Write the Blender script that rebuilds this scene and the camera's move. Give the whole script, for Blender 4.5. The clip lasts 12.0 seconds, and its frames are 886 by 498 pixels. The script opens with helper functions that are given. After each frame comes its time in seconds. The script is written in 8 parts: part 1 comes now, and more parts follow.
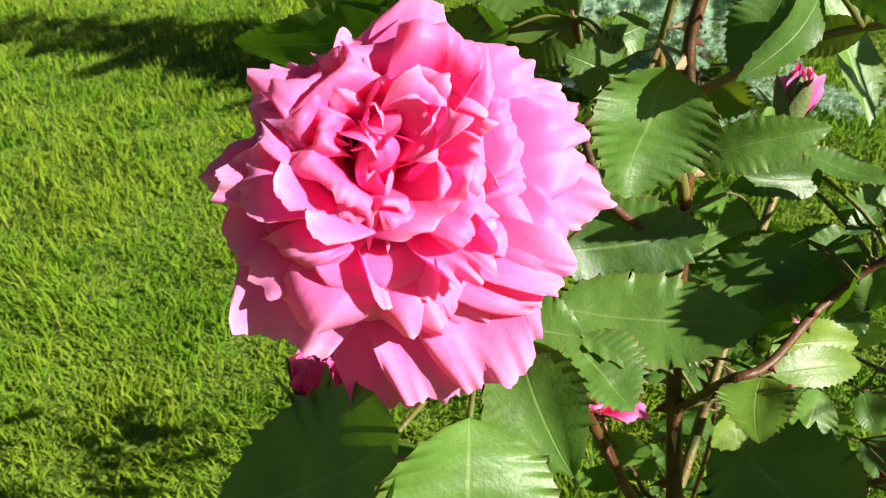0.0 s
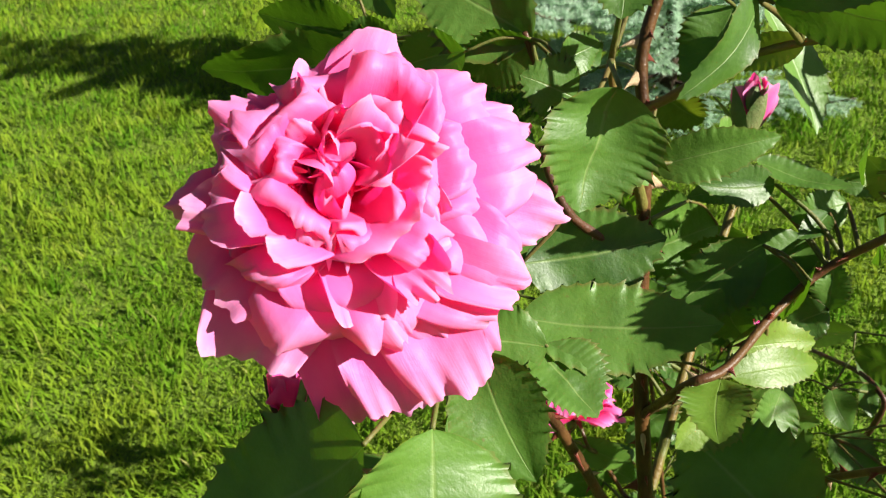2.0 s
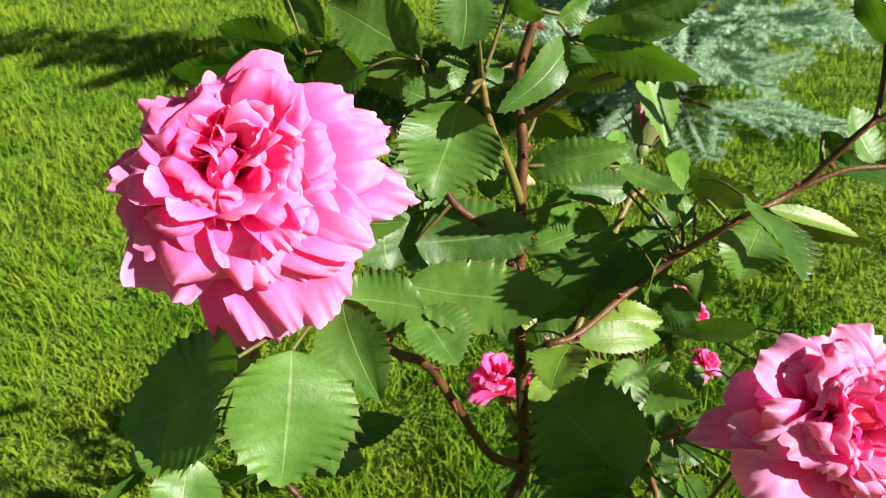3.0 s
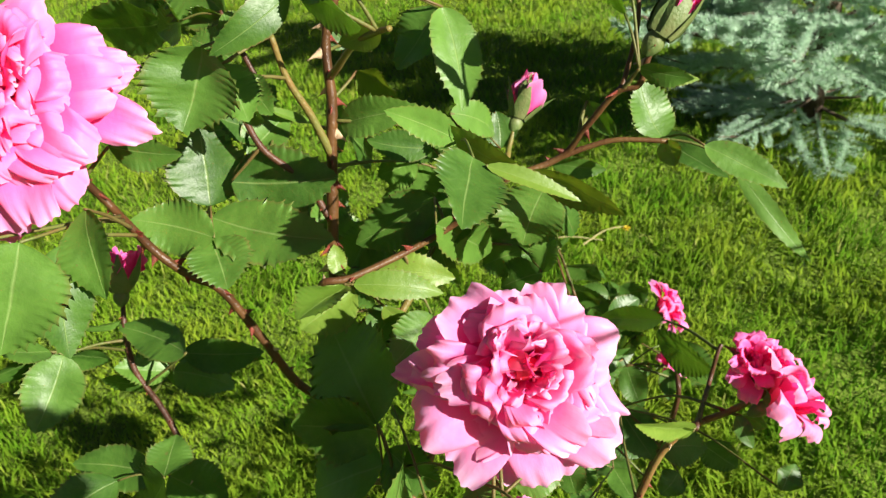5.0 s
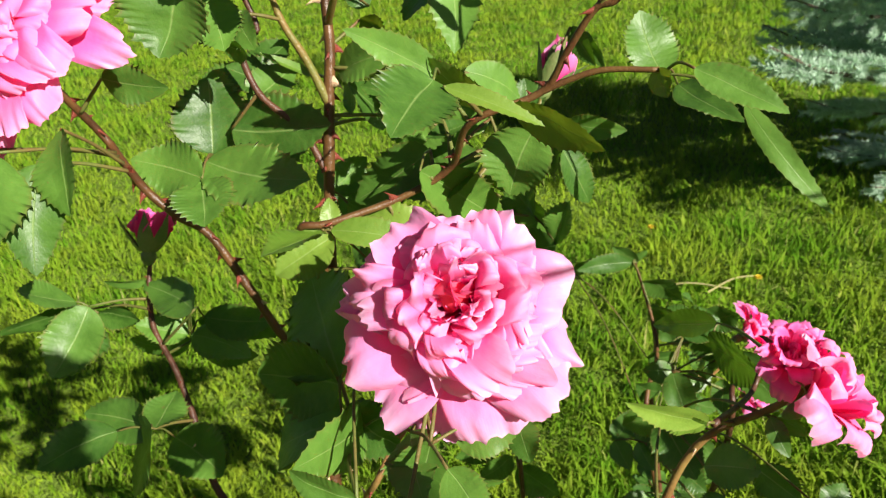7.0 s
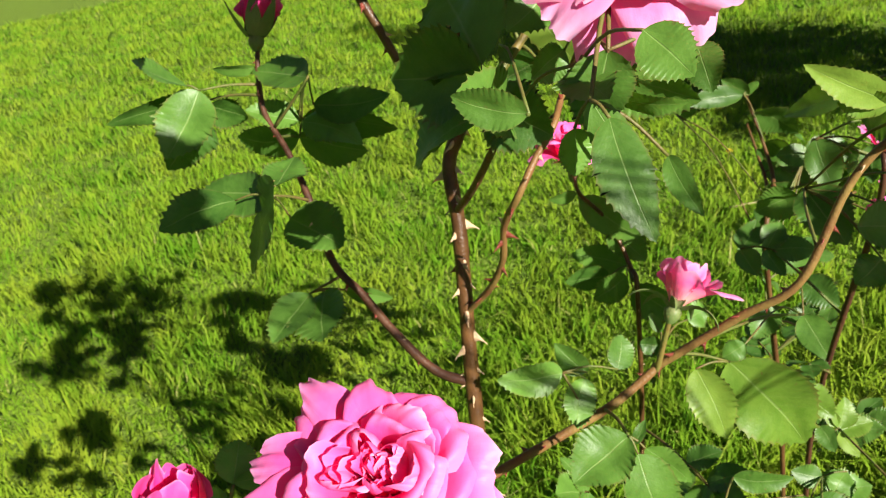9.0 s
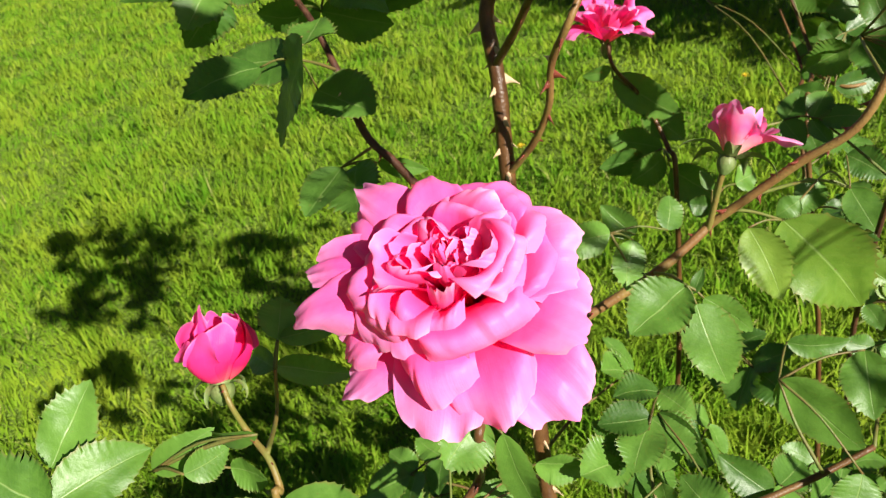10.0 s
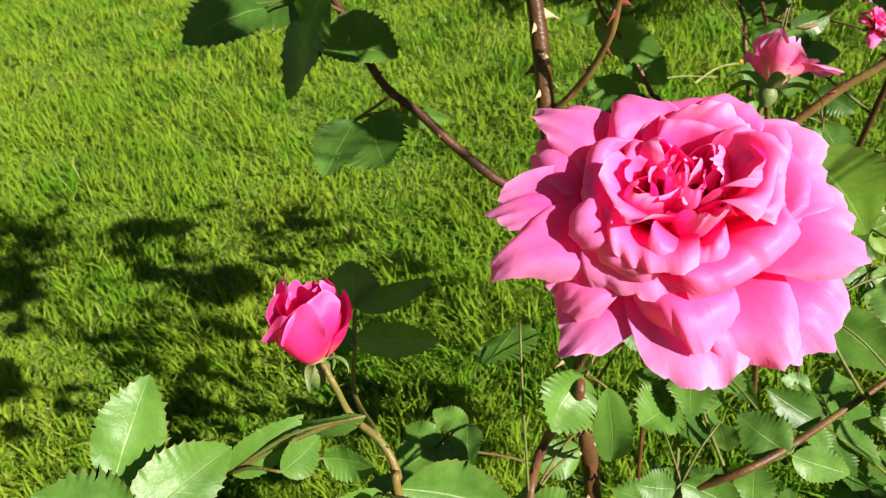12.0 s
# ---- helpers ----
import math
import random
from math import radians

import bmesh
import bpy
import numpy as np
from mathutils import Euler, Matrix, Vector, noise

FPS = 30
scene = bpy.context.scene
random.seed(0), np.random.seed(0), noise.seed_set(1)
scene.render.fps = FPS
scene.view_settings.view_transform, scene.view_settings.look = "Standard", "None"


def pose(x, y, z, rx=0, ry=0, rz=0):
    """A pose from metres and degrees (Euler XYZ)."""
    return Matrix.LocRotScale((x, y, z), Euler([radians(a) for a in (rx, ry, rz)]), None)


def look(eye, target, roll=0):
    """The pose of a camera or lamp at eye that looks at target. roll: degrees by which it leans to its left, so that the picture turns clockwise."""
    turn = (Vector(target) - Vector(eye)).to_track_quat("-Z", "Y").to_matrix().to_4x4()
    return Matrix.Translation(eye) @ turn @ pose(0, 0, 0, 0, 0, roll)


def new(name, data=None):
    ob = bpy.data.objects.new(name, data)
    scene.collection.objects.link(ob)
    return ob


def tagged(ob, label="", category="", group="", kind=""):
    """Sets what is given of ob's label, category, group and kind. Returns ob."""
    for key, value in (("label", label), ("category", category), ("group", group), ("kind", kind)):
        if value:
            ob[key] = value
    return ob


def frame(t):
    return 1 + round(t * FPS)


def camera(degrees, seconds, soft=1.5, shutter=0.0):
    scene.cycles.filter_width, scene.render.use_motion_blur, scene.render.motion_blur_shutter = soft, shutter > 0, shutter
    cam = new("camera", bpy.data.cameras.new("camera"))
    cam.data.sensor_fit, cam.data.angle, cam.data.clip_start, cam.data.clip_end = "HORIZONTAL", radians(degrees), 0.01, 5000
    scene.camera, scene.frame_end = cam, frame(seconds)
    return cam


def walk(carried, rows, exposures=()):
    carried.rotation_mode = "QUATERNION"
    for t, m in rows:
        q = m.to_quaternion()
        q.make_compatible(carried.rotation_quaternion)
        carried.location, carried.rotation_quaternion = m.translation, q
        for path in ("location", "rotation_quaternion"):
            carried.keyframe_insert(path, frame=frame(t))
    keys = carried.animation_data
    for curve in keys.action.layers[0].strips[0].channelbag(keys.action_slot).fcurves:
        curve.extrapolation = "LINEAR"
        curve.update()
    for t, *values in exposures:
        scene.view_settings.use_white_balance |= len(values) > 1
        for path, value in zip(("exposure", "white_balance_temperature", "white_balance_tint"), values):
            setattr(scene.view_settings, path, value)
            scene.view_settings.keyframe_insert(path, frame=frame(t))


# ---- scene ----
cam = camera(60.1, 12.0, soft=1.2)
cam.data.dof.use_dof, cam.data.dof.focus_distance, cam.data.dof.aperture_fstop = True, 0.29, 36.0
PATH = [
    (0, (0.098, 0.107, 1.166), (0.158, 1.801, 0.105), -3.8),
    (0.5, (0.078, 0.14, 1.158), (0.165, 1.83, 0.093), -3.5),
    (1, (0.081, 0.156, 1.148), (0.192, 1.843, 0.08), -3.9),
    (1.5, (0.097, 0.139, 1.165), (0.208, 1.837, 0.114), -4.2),
    (2, (0.106, 0.099, 1.173), (0.209, 1.803, 0.132), -4.8),
    (2.5, (0.131, 0.05, 1.192), (0.217, 1.76, 0.159), -4.3),
    (3, (0.167, 0.017, 1.199), (0.214, 1.733, 0.173), -3.0),
    (3.5, (0.211, -0.013, 1.209), (0.209, 1.707, 0.189), -2.6),
    (3.7, (0.233, -0.022, 1.211), (0.207, 1.699, 0.191), -2.2),
    (5.3, (0.408, -0.013, 1.165), (-0.014, 1.665, 0.163), -4.5),
    (5.5, (0.416, -0.007, 1.156), (-0.037, 1.665, 0.156), -4.4),
    (6, (0.438, 0.003, 1.142), (-0.096, 1.655, 0.15), -5.1),
    (6.5, (0.461, 0.017, 1.125), (-0.216, 1.659, 0.205), -6.5),
    (7, (0.476, 0.006, 1.099), (-0.256, 1.666, 0.257), -6.6),
    (7.2, (0.473, -0.006, 1.086), (-0.275, 1.646, 0.242), -6.7),
    (8.8, (0.434, -0.052, 0.967), (-0.423, 1.539, 0.111), -9.6),
    (9, (0.429, -0.059, 0.952), (-0.431, 1.526, 0.089), -10.0),
    (9.5, (0.415, -0.071, 0.92), (-0.455, 1.486, 0.015), -11.1),
    (10, (0.402, -0.08, 0.89), (-0.469, 1.446, -0.066), -12.5),
    (10.5, (0.378, -0.094, 0.877), (-0.457, 1.433, -0.11), -13.1),
    (11, (0.356, -0.1, 0.875), (-0.368, 1.455, -0.156), -12.2),
    (11.5, (0.317, -0.102, 0.871), (-0.291, 1.478, -0.193), -11.2),
    (12, (0.283, -0.091, 0.88), (-0.251, 1.51, -0.194), -10.8),
]
walk(cam, [(t, look(eye, target, roll)) for t, eye, target, roll in PATH], exposures=[(0.0, 1.26), (1.0, 1.26), (1.5, 1.16), (2.5, 1.28), (3.5, 1.27), (5.5, 1.22), (7.0, 1.18), (9.0, 1.30), (10.5, 1.18), (12.0, 1.22)])

# ---- world and sun ----
SUN_DIR = Vector((1.50, -0.80, 0.90)).normalized()
world = bpy.data.worlds.new("sky_world")
scene.world = world
world.use_nodes = True
wt = world.node_tree
sky = wt.nodes.new("ShaderNodeTexSky")
sky.sky_type, sky.sun_disc = "NISHITA", False
sky.sun_elevation = math.asin(SUN_DIR.z)
sky.sun_rotation = math.atan2(SUN_DIR.x, SUN_DIR.y)
background = wt.nodes["Background"]
background.inputs["Strength"].default_value = 0.018
wt.links.new(sky.outputs["Color"], background.inputs["Color"])
sun = new("sun", bpy.data.lights.new("sun", "SUN"))
sun.data.energy, sun.data.angle, sun.data.color = 5.0, radians(0.53), (1.0, 0.94, 0.84)
sun.matrix_world = look(SUN_DIR * 30, (0, 0, 0))


# ---- materials ----
def material(name):
    m = bpy.data.materials.new(name)
    m.use_nodes = True
    m.node_tree.nodes.clear()
    return m, m.node_tree.nodes, m.node_tree.links


def math_node(n, l, op, a, b=None, c=None):
    q = n.new("ShaderNodeMath")
    q.operation = op
    for i, v in enumerate((a, b, c)):
        if v is None:
            continue
        if isinstance(v, (int, float)):
            q.inputs[i].default_value = v
        else:
            l.new(v, q.inputs[i])
    return q.outputs[0]


def mix_node(n, l, fac, a, b, blend="MIX"):
    q = n.new("ShaderNodeMix")
    q.data_type, q.blend_type = "RGBA", blend
    for key, v in ((0, fac), (6, a), (7, b)):
        if isinstance(v, (int, float)):
            q.inputs[key].default_value = v
        elif isinstance(v, tuple):
            q.inputs[key].default_value = (*v, 1)
        else:
            l.new(v, q.inputs[key])
    return q.outputs[2]


def noise_node(n, l, vec, scale, detail=4, rough=0.55):
    q = n.new("ShaderNodeTexNoise")
    q.inputs["Scale"].default_value, q.inputs["Detail"].default_value, q.inputs["Roughness"].default_value = scale, detail, rough
    if vec is not None:
        l.new(vec, q.inputs["Vector"])
    return q.outputs["Fac"]


def ramp_node(n, l, fac, stops):
    q = n.new("ShaderNodeValToRGB")
    e = q.color_ramp.elements
    while len(e) < len(stops):
        e.new(0.5)
    for item, (at, col) in zip(e, stops):
        item.position, item.color = at, (*col, 1)
    l.new(fac, q.inputs["Fac"])
    return q.outputs["Color"]


def finish(m, n, l, color, rough, translucent=0.0, trans_color=None, bump=None, bump_strength=0.3, bump_dist=0.001, spec=0.5, sheen=0.0, normal=None):
    p = n.new("ShaderNodeBsdfPrincipled")
    if isinstance(color, tuple):
        p.inputs["Base Color"].default_value = (*color, 1)
    else:
        l.new(color, p.inputs["Base Color"])
    if isinstance(rough, (int, float)):
        p.inputs["Roughness"].default_value = rough
    else:
        l.new(rough, p.inputs["Roughness"])
    p.inputs["Specular IOR Level"].default_value = spec
    p.inputs["Sheen Weight"].default_value = sheen
    out = n.new("ShaderNodeOutputMaterial")
    nrm = normal
    if normal is not None:
        l.new(normal, p.inputs["Normal"])
    if bump is not None:
        b = n.new("ShaderNodeBump")
        b.inputs["Strength"].default_value, b.inputs["Distance"].default_value = bump_strength, bump_dist
        l.new(bump, b.inputs["Height"])
        nrm = b.outputs["Normal"]
        l.new(nrm, p.inputs["Normal"])
    if translucent > 0:
        t = n.new("ShaderNodeBsdfTranslucent")
        src = trans_color if trans_color is not None else color
        if isinstance(src, tuple):
            t.inputs["Color"].default_value = (*src, 1)
        else:
            l.new(src, t.inputs["Color"])
        if nrm is not None:
            l.new(nrm, t.inputs["Normal"])
        x = n.new("ShaderNodeMixShader")
        x.inputs[0].default_value = translucent
        l.new(p.outputs[0], x.inputs[1])
        l.new(t.outputs[0], x.inputs[2])
        l.new(x.outputs[0], out.inputs[0])
    else:
        l.new(p.outputs[0], out.inputs[0])
    return m


def leaf_material(name, dark, light, glow, rough=0.42, spots=0.0):
    m, n, l = material(name)
    tc, info = n.new("ShaderNodeTexCoord"), n.new("ShaderNodeObjectInfo")
    sep = n.new("ShaderNodeSeparateXYZ")
    l.new(tc.outputs["UV"], sep.inputs[0])
    u, v = sep.outputs[0], sep.outputs[1]
    side = math_node(n, l, "ABSOLUTE", math_node(n, l, "MULTIPLY_ADD", v, 2.0, -1.0))
    wob = math_node(n, l, "MULTIPLY", noise_node(n, l, tc.outputs["Object"], 90), 0.5)
    ph = math_node(n, l, "FRACT", math_node(n, l, "ADD", math_node(n, l, "MULTIPLY_ADD", u, 8.5, wob), math_node(n, l, "MULTIPLY", side, -1.9)))
    lat = math_node(n, l, "SUBTRACT", 1.0, math_node(n, l, "MULTIPLY", math_node(n, l, "ABSOLUTE", math_node(n, l, "SUBTRACT", ph, 0.5)), 9.0))
    lat = math_node(n, l, "MAXIMUM", lat, 0.0)
    mid = math_node(n, l, "MAXIMUM", math_node(n, l, "SUBTRACT", 1.0, math_node(n, l, "MULTIPLY", side, 22.0)), 0.0)
    vein = math_node(n, l, "MAXIMUM", math_node(n, l, "MULTIPLY", lat, 0.09), mid)
    big = math_node(n, l, "MULTIPLY_ADD", math_node(n, l, "SUBTRACT", noise_node(n, l, tc.outputs["Object"], 55, 5, 0.65), 0.5), 2.0, 0.5)
    tone = math_node(n, l, "ADD", math_node(n, l, "MULTIPLY", big, 0.70), math_node(n, l, "MULTIPLY_ADD", info.outputs["Random"], 0.8, -0.28))
    col = mix_node(n, l, tone, dark, light)
    col = mix_node(n, l, math_node(n, l, "MULTIPLY", vein, 0.42), col, (0.30, 0.40, 0.13))
    blot = ramp_node(n, l, noise_node(n, l, tc.outputs["Object"], 240, 4, 0.7), [(0.36, (0, 0, 0)), (0.66, (1, 1, 1))])
    col = mix_node(n, l, math_node(n, l, "MULTIPLY", blot, 0.10), col, light)
    if spots:
        sp = math_node(n, l, "GREATER_THAN", noise_node(n, l, tc.outputs["Object"], 150, 2), 0.735)
        col = mix_node(n, l, math_node(n, l, "MULTIPLY", sp, spots), col, (0.13, 0.06, 0.03))
    rim = math_node(n, l, "MULTIPLY", math_node(n, l, "MAXIMUM", math_node(n, l, "MULTIPLY_ADD", side, 9.0, -8.1), 0.0), math_node(n, l, "MULTIPLY", big, 0.75))
    col = mix_node(n, l, rim, col, (0.17, 0.085, 0.035))
    fine = noise_node(n, l, tc.outputs["Object"], 700, 2)
    h = math_node(n, l, "ADD", math_node(n, l, "MULTIPLY", vein, -0.4), math_node(n, l, "MULTIPLY", fine, 0.35))
    h = math_node(n, l, "ADD", h, math_node(n, l, "MULTIPLY", noise_node(n, l, tc.outputs["Object"], 260, 3), 0.45))
    rg = math_node(n, l, "MULTIPLY_ADD", fine, 0.2, rough - 0.1)
    tcol = mix_node(n, l, math_node(n, l, "MULTIPLY", vein, 0.5), glow, dark)
    return finish(m, n, l, col, rg, 0.17, tcol, h, 0.34, 0.0012, 0.42)


LEAF = leaf_material("leaf_green", (0.028, 0.078, 0.009), (0.110, 0.225, 0.032), (0.18, 0.42, 0.012), 0.46, 0.35)
LEAF_PALE = leaf_material("leaf_pale", (0.075, 0.155, 0.014), (0.165, 0.255, 0.035), (0.32, 0.44, 0.02), 0.45, 0.6)
LEAF_FAR = leaf_material("leaf_bluish", (0.028, 0.080, 0.010), (0.078, 0.165, 0.024), (0.20, 0.40, 0.02))


def petal_material(name, inner, mid, edge, base, glow):
    m, n, l = material(name)
    tc, info = n.new("ShaderNodeTexCoord"), n.new("ShaderNodeObjectInfo")
    sep = n.new("ShaderNodeSeparateXYZ")
    l.new(tc.outputs["UV"], sep.inputs[0])
    s, v = sep.outputs[0], sep.outputs[1]
    cloud = noise_node(n, l, tc.outputs["Object"], 60, 3)
    pos = math_node(n, l, "ADD", s, math_node(n, l, "MULTIPLY_ADD", cloud, 0.3, -0.15))
    # The petal's own gradation, pushed deeper inside for shade and whiter for lit lips.
    col = ramp_node(n, l, pos, [(0.04, base), (0.34, inner), (0.70, mid), (0.96, edge), (1.0, tuple(0.2 + 0.8 * c for c in edge))])
    mp = n.new("ShaderNodeMapping")
    mp.inputs["Scale"].default_value = (2.2, 46.0, 1.0)
    l.new(tc.outputs["UV"], mp.inputs["Vector"])
    vein = noise_node(n, l, mp.outputs["Vector"], 1.0, 3)
    col = mix_node(n, l, math_node(n, l, "MULTIPLY", vein, 0.26), col, inner)
    col = mix_node(n, l, math_node(n, l, "MULTIPLY", info.outputs["Random"], 0.22), col, edge)
    h = math_node(n, l, "ADD", math_node(n, l, "MULTIPLY", vein, 0.16), math_node(n, l, "MULTIPLY", noise_node(n, l, tc.outputs["Object"], 75, 2), 1.5))
    h = math_node(n, l, "ADD", h, math_node(n, l, "MULTIPLY", noise_node(n, l, tc.outputs["Object"], 230, 3), 0.42))
    return finish(m, n, l, col, 0.46, 0.45, glow, h, 0.35, 0.0016, 0.30, 0.0)


PETAL = petal_material("petal_pink", (0.95, 0.060, 0.33), (0.97, 0.180, 0.56), (0.98, 0.39, 0.73), (0.94, 0.14, 0.06), (1.0, 0.035, 0.32))
PETAL_PALE = petal_material("petal_pale_pink", (0.95, 0.105, 0.37), (0.97, 0.33, 0.69), (0.98, 0.53, 0.82), (0.94, 0.06, 0.015), (1.0, 0.07, 0.40))
PETAL_DEEP = petal_material("petal_deep_pink", (0.94, 0.028, 0.23), (0.97, 0.135, 0.51), (0.98, 0.35, 0.72), (0.94, 0.45, 0.34), (1.0, 0.022, 0.30))
PETAL_BUD = petal_material("petal_magenta", (0.76, 0.012, 0.14), (0.86, 0.032, 0.29), (0.94, 0.13, 0.50), (0.80, 0.18, 0.18), (0.95, 0.03, 0.27))
PETAL_CREAM = petal_material("petal_cream_foot", (0.93, 0.36, 0.42), (0.92, 0.13, 0.45), (0.95, 0.34, 0.65), (0.90, 0.78, 0.45), (1.0, 0.12, 0.48))


def cane_material(name, a, b, scale=55, rough=0.45):
    m, n, l = material(name)
    tc, info = n.new("ShaderNodeTexCoord"), n.new("ShaderNodeObjectInfo")
    big, fine = noise_node(n, l, tc.outputs["Object"], scale, 4), noise_node(n, l, tc.outputs["Object"], 600, 3)
    f = math_node(n, l, "MULTIPLY_ADD", math_node(n, l, "SUBTRACT", big, 0.5), 3.2, 0.5)
    q = n.new("ShaderNodeClamp")
    l.new(f, q.inputs[0])
    col = mix_node(n, l, q.outputs[0], a, b)
    col = mix_node(n, l, math_node(n, l, "MULTIPLY", fine, 0.35), col, (0.08, 0.045, 0.022))
    return finish(m, n, l, col, rough, 0, None, math_node(n, l, "ADD", fine, big), 0.5, 0.001, 0.34)


CANE_BROWN = cane_material("cane_brown", (0.042, 0.016, 0.006), (0.125, 0.058, 0.018), 55, 0.34)
CANE_DARK = cane_material("cane_dark", (0.045, 0.016, 0.011), (0.095, 0.038, 0.018))
CANE_RED = cane_material("cane_red", (0.075, 0.024, 0.010), (0.130, 0.070, 0.020))
CANE_TAN = cane_material("cane_tan", (0.17, 0.075, 0.028), (0.24, 0.16, 0.045))
CANE_GREEN = cane_material("cane_green", (0.13, 0.16, 0.030), (0.20, 0.13, 0.035))
THORN_RED = cane_material("thorn_red", (0.26, 0.05, 0.03), (0.16, 0.030, 0.022), 80, 0.35)
THORN_PALE = cane_material("thorn_pale", (0.72, 0.55, 0.34), (0.62, 0.40, 0.24), 80, 0.35)
SEPAL = cane_material("sepal_green", (0.10, 0.18, 0.045), (0.17, 0.20, 0.07), 90, 0.5)
PETIOLE = cane_material("petiole_green", (0.10, 0.155, 0.028), (0.14, 0.085, 0.028), 40, 0.5)


def grass_material():
    m, n, l = material("grass_blades")
    geo, tc = n.new("ShaderNodeNewGeometry"), n.new("ShaderNodeTexCoord")
    patch = ramp_node(n, l, noise_node(n, l, tc.outputs["Object"], 2.6, 5), [(0.40, (0, 0, 0)), (0.62, (1, 1, 1))])
    small = ramp_node(n, l, noise_node(n, l, tc.outputs["Object"], 17, 3), [(0.34, (0, 0, 0)), (0.68, (1, 1, 1))])
    r = geo.outputs["Random Per Island"]
    col = ramp_node(n, l, r, [(0.0, (0.098, 0.256, 0.012)), (0.5, (0.140, 0.336, 0.016)), (0.88, (0.195, 0.403, 0.024)), (0.98, (0.366, 0.439, 0.073)), (1.0, (0.512, 0.451, 0.195))])
    f = math_node(n, l, "ADD", math_node(n, l, "MULTIPLY", patch, 0.55), math_node(n, l, "MULTIPLY_ADD", small, 0.45, -0.08))
    col = mix_node(n, l, f, col, (0.378, 0.482, 0.037))
    up = n.new("ShaderNodeVectorMath")
    up.operation = "MULTIPLY_ADD"
    l.new(geo.outputs["Normal"], up.inputs[0])
    up.inputs[1].default_value, up.inputs[2].default_value = (0.3, 0.3, 0.3), (0.0, 0.0, 0.7)
    return finish(m, n, l, col, 0.5, 0.42, mix_node(n, l, f, (0.183, 0.549, 0.015), (0.464, 0.634, 0.037)), None, spec=0.15, normal=up.outputs[0])


def ground_material():
    m, n, l = material("lawn_soil")
    tc = n.new("ShaderNodeTexCoord")
    a, b = noise_node(n, l, tc.outputs["Object"], 2.2, 5), noise_node(n, l, tc.outputs["Object"], 60, 4)
    # Soil tinted grass green and light, to lift the shade between the blades.
    col = mix_node(n, l, b, (0.087, 0.155, 0.022), (0.184, 0.271, 0.034))
    col = mix_node(n, l, math_node(n, l, "MULTIPLY", a, 0.7), col, (0.150, 0.225, 0.026))
    return finish(m, n, l, col, 0.95, 0, None, b, 1.0, 0.02, 0.1)


GRASS, SOIL = grass_material(), ground_material()


def needle_material():
    m, n, l = material("spruce_needles")
    geo, tc = n.new("ShaderNodeNewGeometry"), n.new("ShaderNodeTexCoord")
    col = ramp_node(n, l, geo.outputs["Random Per Island"], [(0.0, (0.16, 0.28, 0.17)), (0.4, (0.40, 0.54, 0.43)), (1.0, (0.66, 0.78, 0.70))])
    col = mix_node(n, l, math_node(n, l, "MULTIPLY", noise_node(n, l, tc.outputs["Object"], 9, 3), 0.4), col, (0.25, 0.42, 0.22))
    return finish(m, n, l, col, 0.55, 0.40, (0.6, 0.8, 0.58), None, spec=0.4)


NEEDLE = needle_material()
BARK = cane_material("spruce_bark", (0.07, 0.05, 0.035), (0.15, 0.11, 0.08), 30, 0.9)
STRAW = cane_material("dry_straw", (0.32, 0.29, 0.11), (0.40, 0.36, 0.16), 60, 0.7)
YELLOW = cane_material("dandelion_yellow", (0.75, 0.55, 0.02), (0.8, 0.62, 0.03), 90, 0.6)

# ---- building helpers ----
PLACE = {}


def put(ob, parent, at):
    """Set ob at a place of the world, under a thing or a part."""
    at = Vector(at)
    PLACE[ob] = at
    ob.parent = parent
    ob.location = at - PLACE[parent] if parent else at
    return ob


def mesh_of(name, verts, faces, mats, smooth=True, uv=None, slots=None):
    me = bpy.data.meshes.new(name)
    me.from_pydata([tuple(v) for v in verts], [], [tuple(f) for f in faces])
    for mat in mats if isinstance(mats, (list, tuple)) else (mats,):
        me.materials.append(mat)
    me.polygons.foreach_set("use_smooth", [smooth] * len(me.polygons))
    if slots is not None:
        me.polygons.foreach_set("material_index", slots)
    if uv is not None:
        layer = me.uv_layers.new(name="UVMap")
        idx = np.zeros(len(me.loops), dtype=np.int32)
        me.loops.foreach_get("vertex_index", idx)
        layer.data.foreach_set("uv", np.asarray(uv, dtype=np.float32)[idx].ravel())
    me.update()
    return me


def part(name, me, parent, at, label=""):
    ob = put(new(name, me), parent, at)
    return tagged(ob, label=label) if label else ob


def fast_mesh(name, verts, tris, mats, slots=None):
    """A mesh of triangles from arrays."""
    me = bpy.data.meshes.new(name)
    me.vertices.add(len(verts))
    me.vertices.foreach_set("co", verts.astype(np.float32).ravel())
    me.loops.add(tris.size)
    me.loops.foreach_set("vertex_index", tris.astype(np.int32).ravel())
    me.polygons.add(len(tris))
    me.polygons.foreach_set("loop_start", np.arange(0, tris.size, 3, dtype=np.int32))
    me.polygons.foreach_set("loop_total", np.full(len(tris), 3, dtype=np.int32))
    for mat in mats:
        me.materials.append(mat)
    if slots is not None:
        me.polygons.foreach_set("material_index", slots.astype(np.int32))
    me.update(calc_edges=True)
    return me


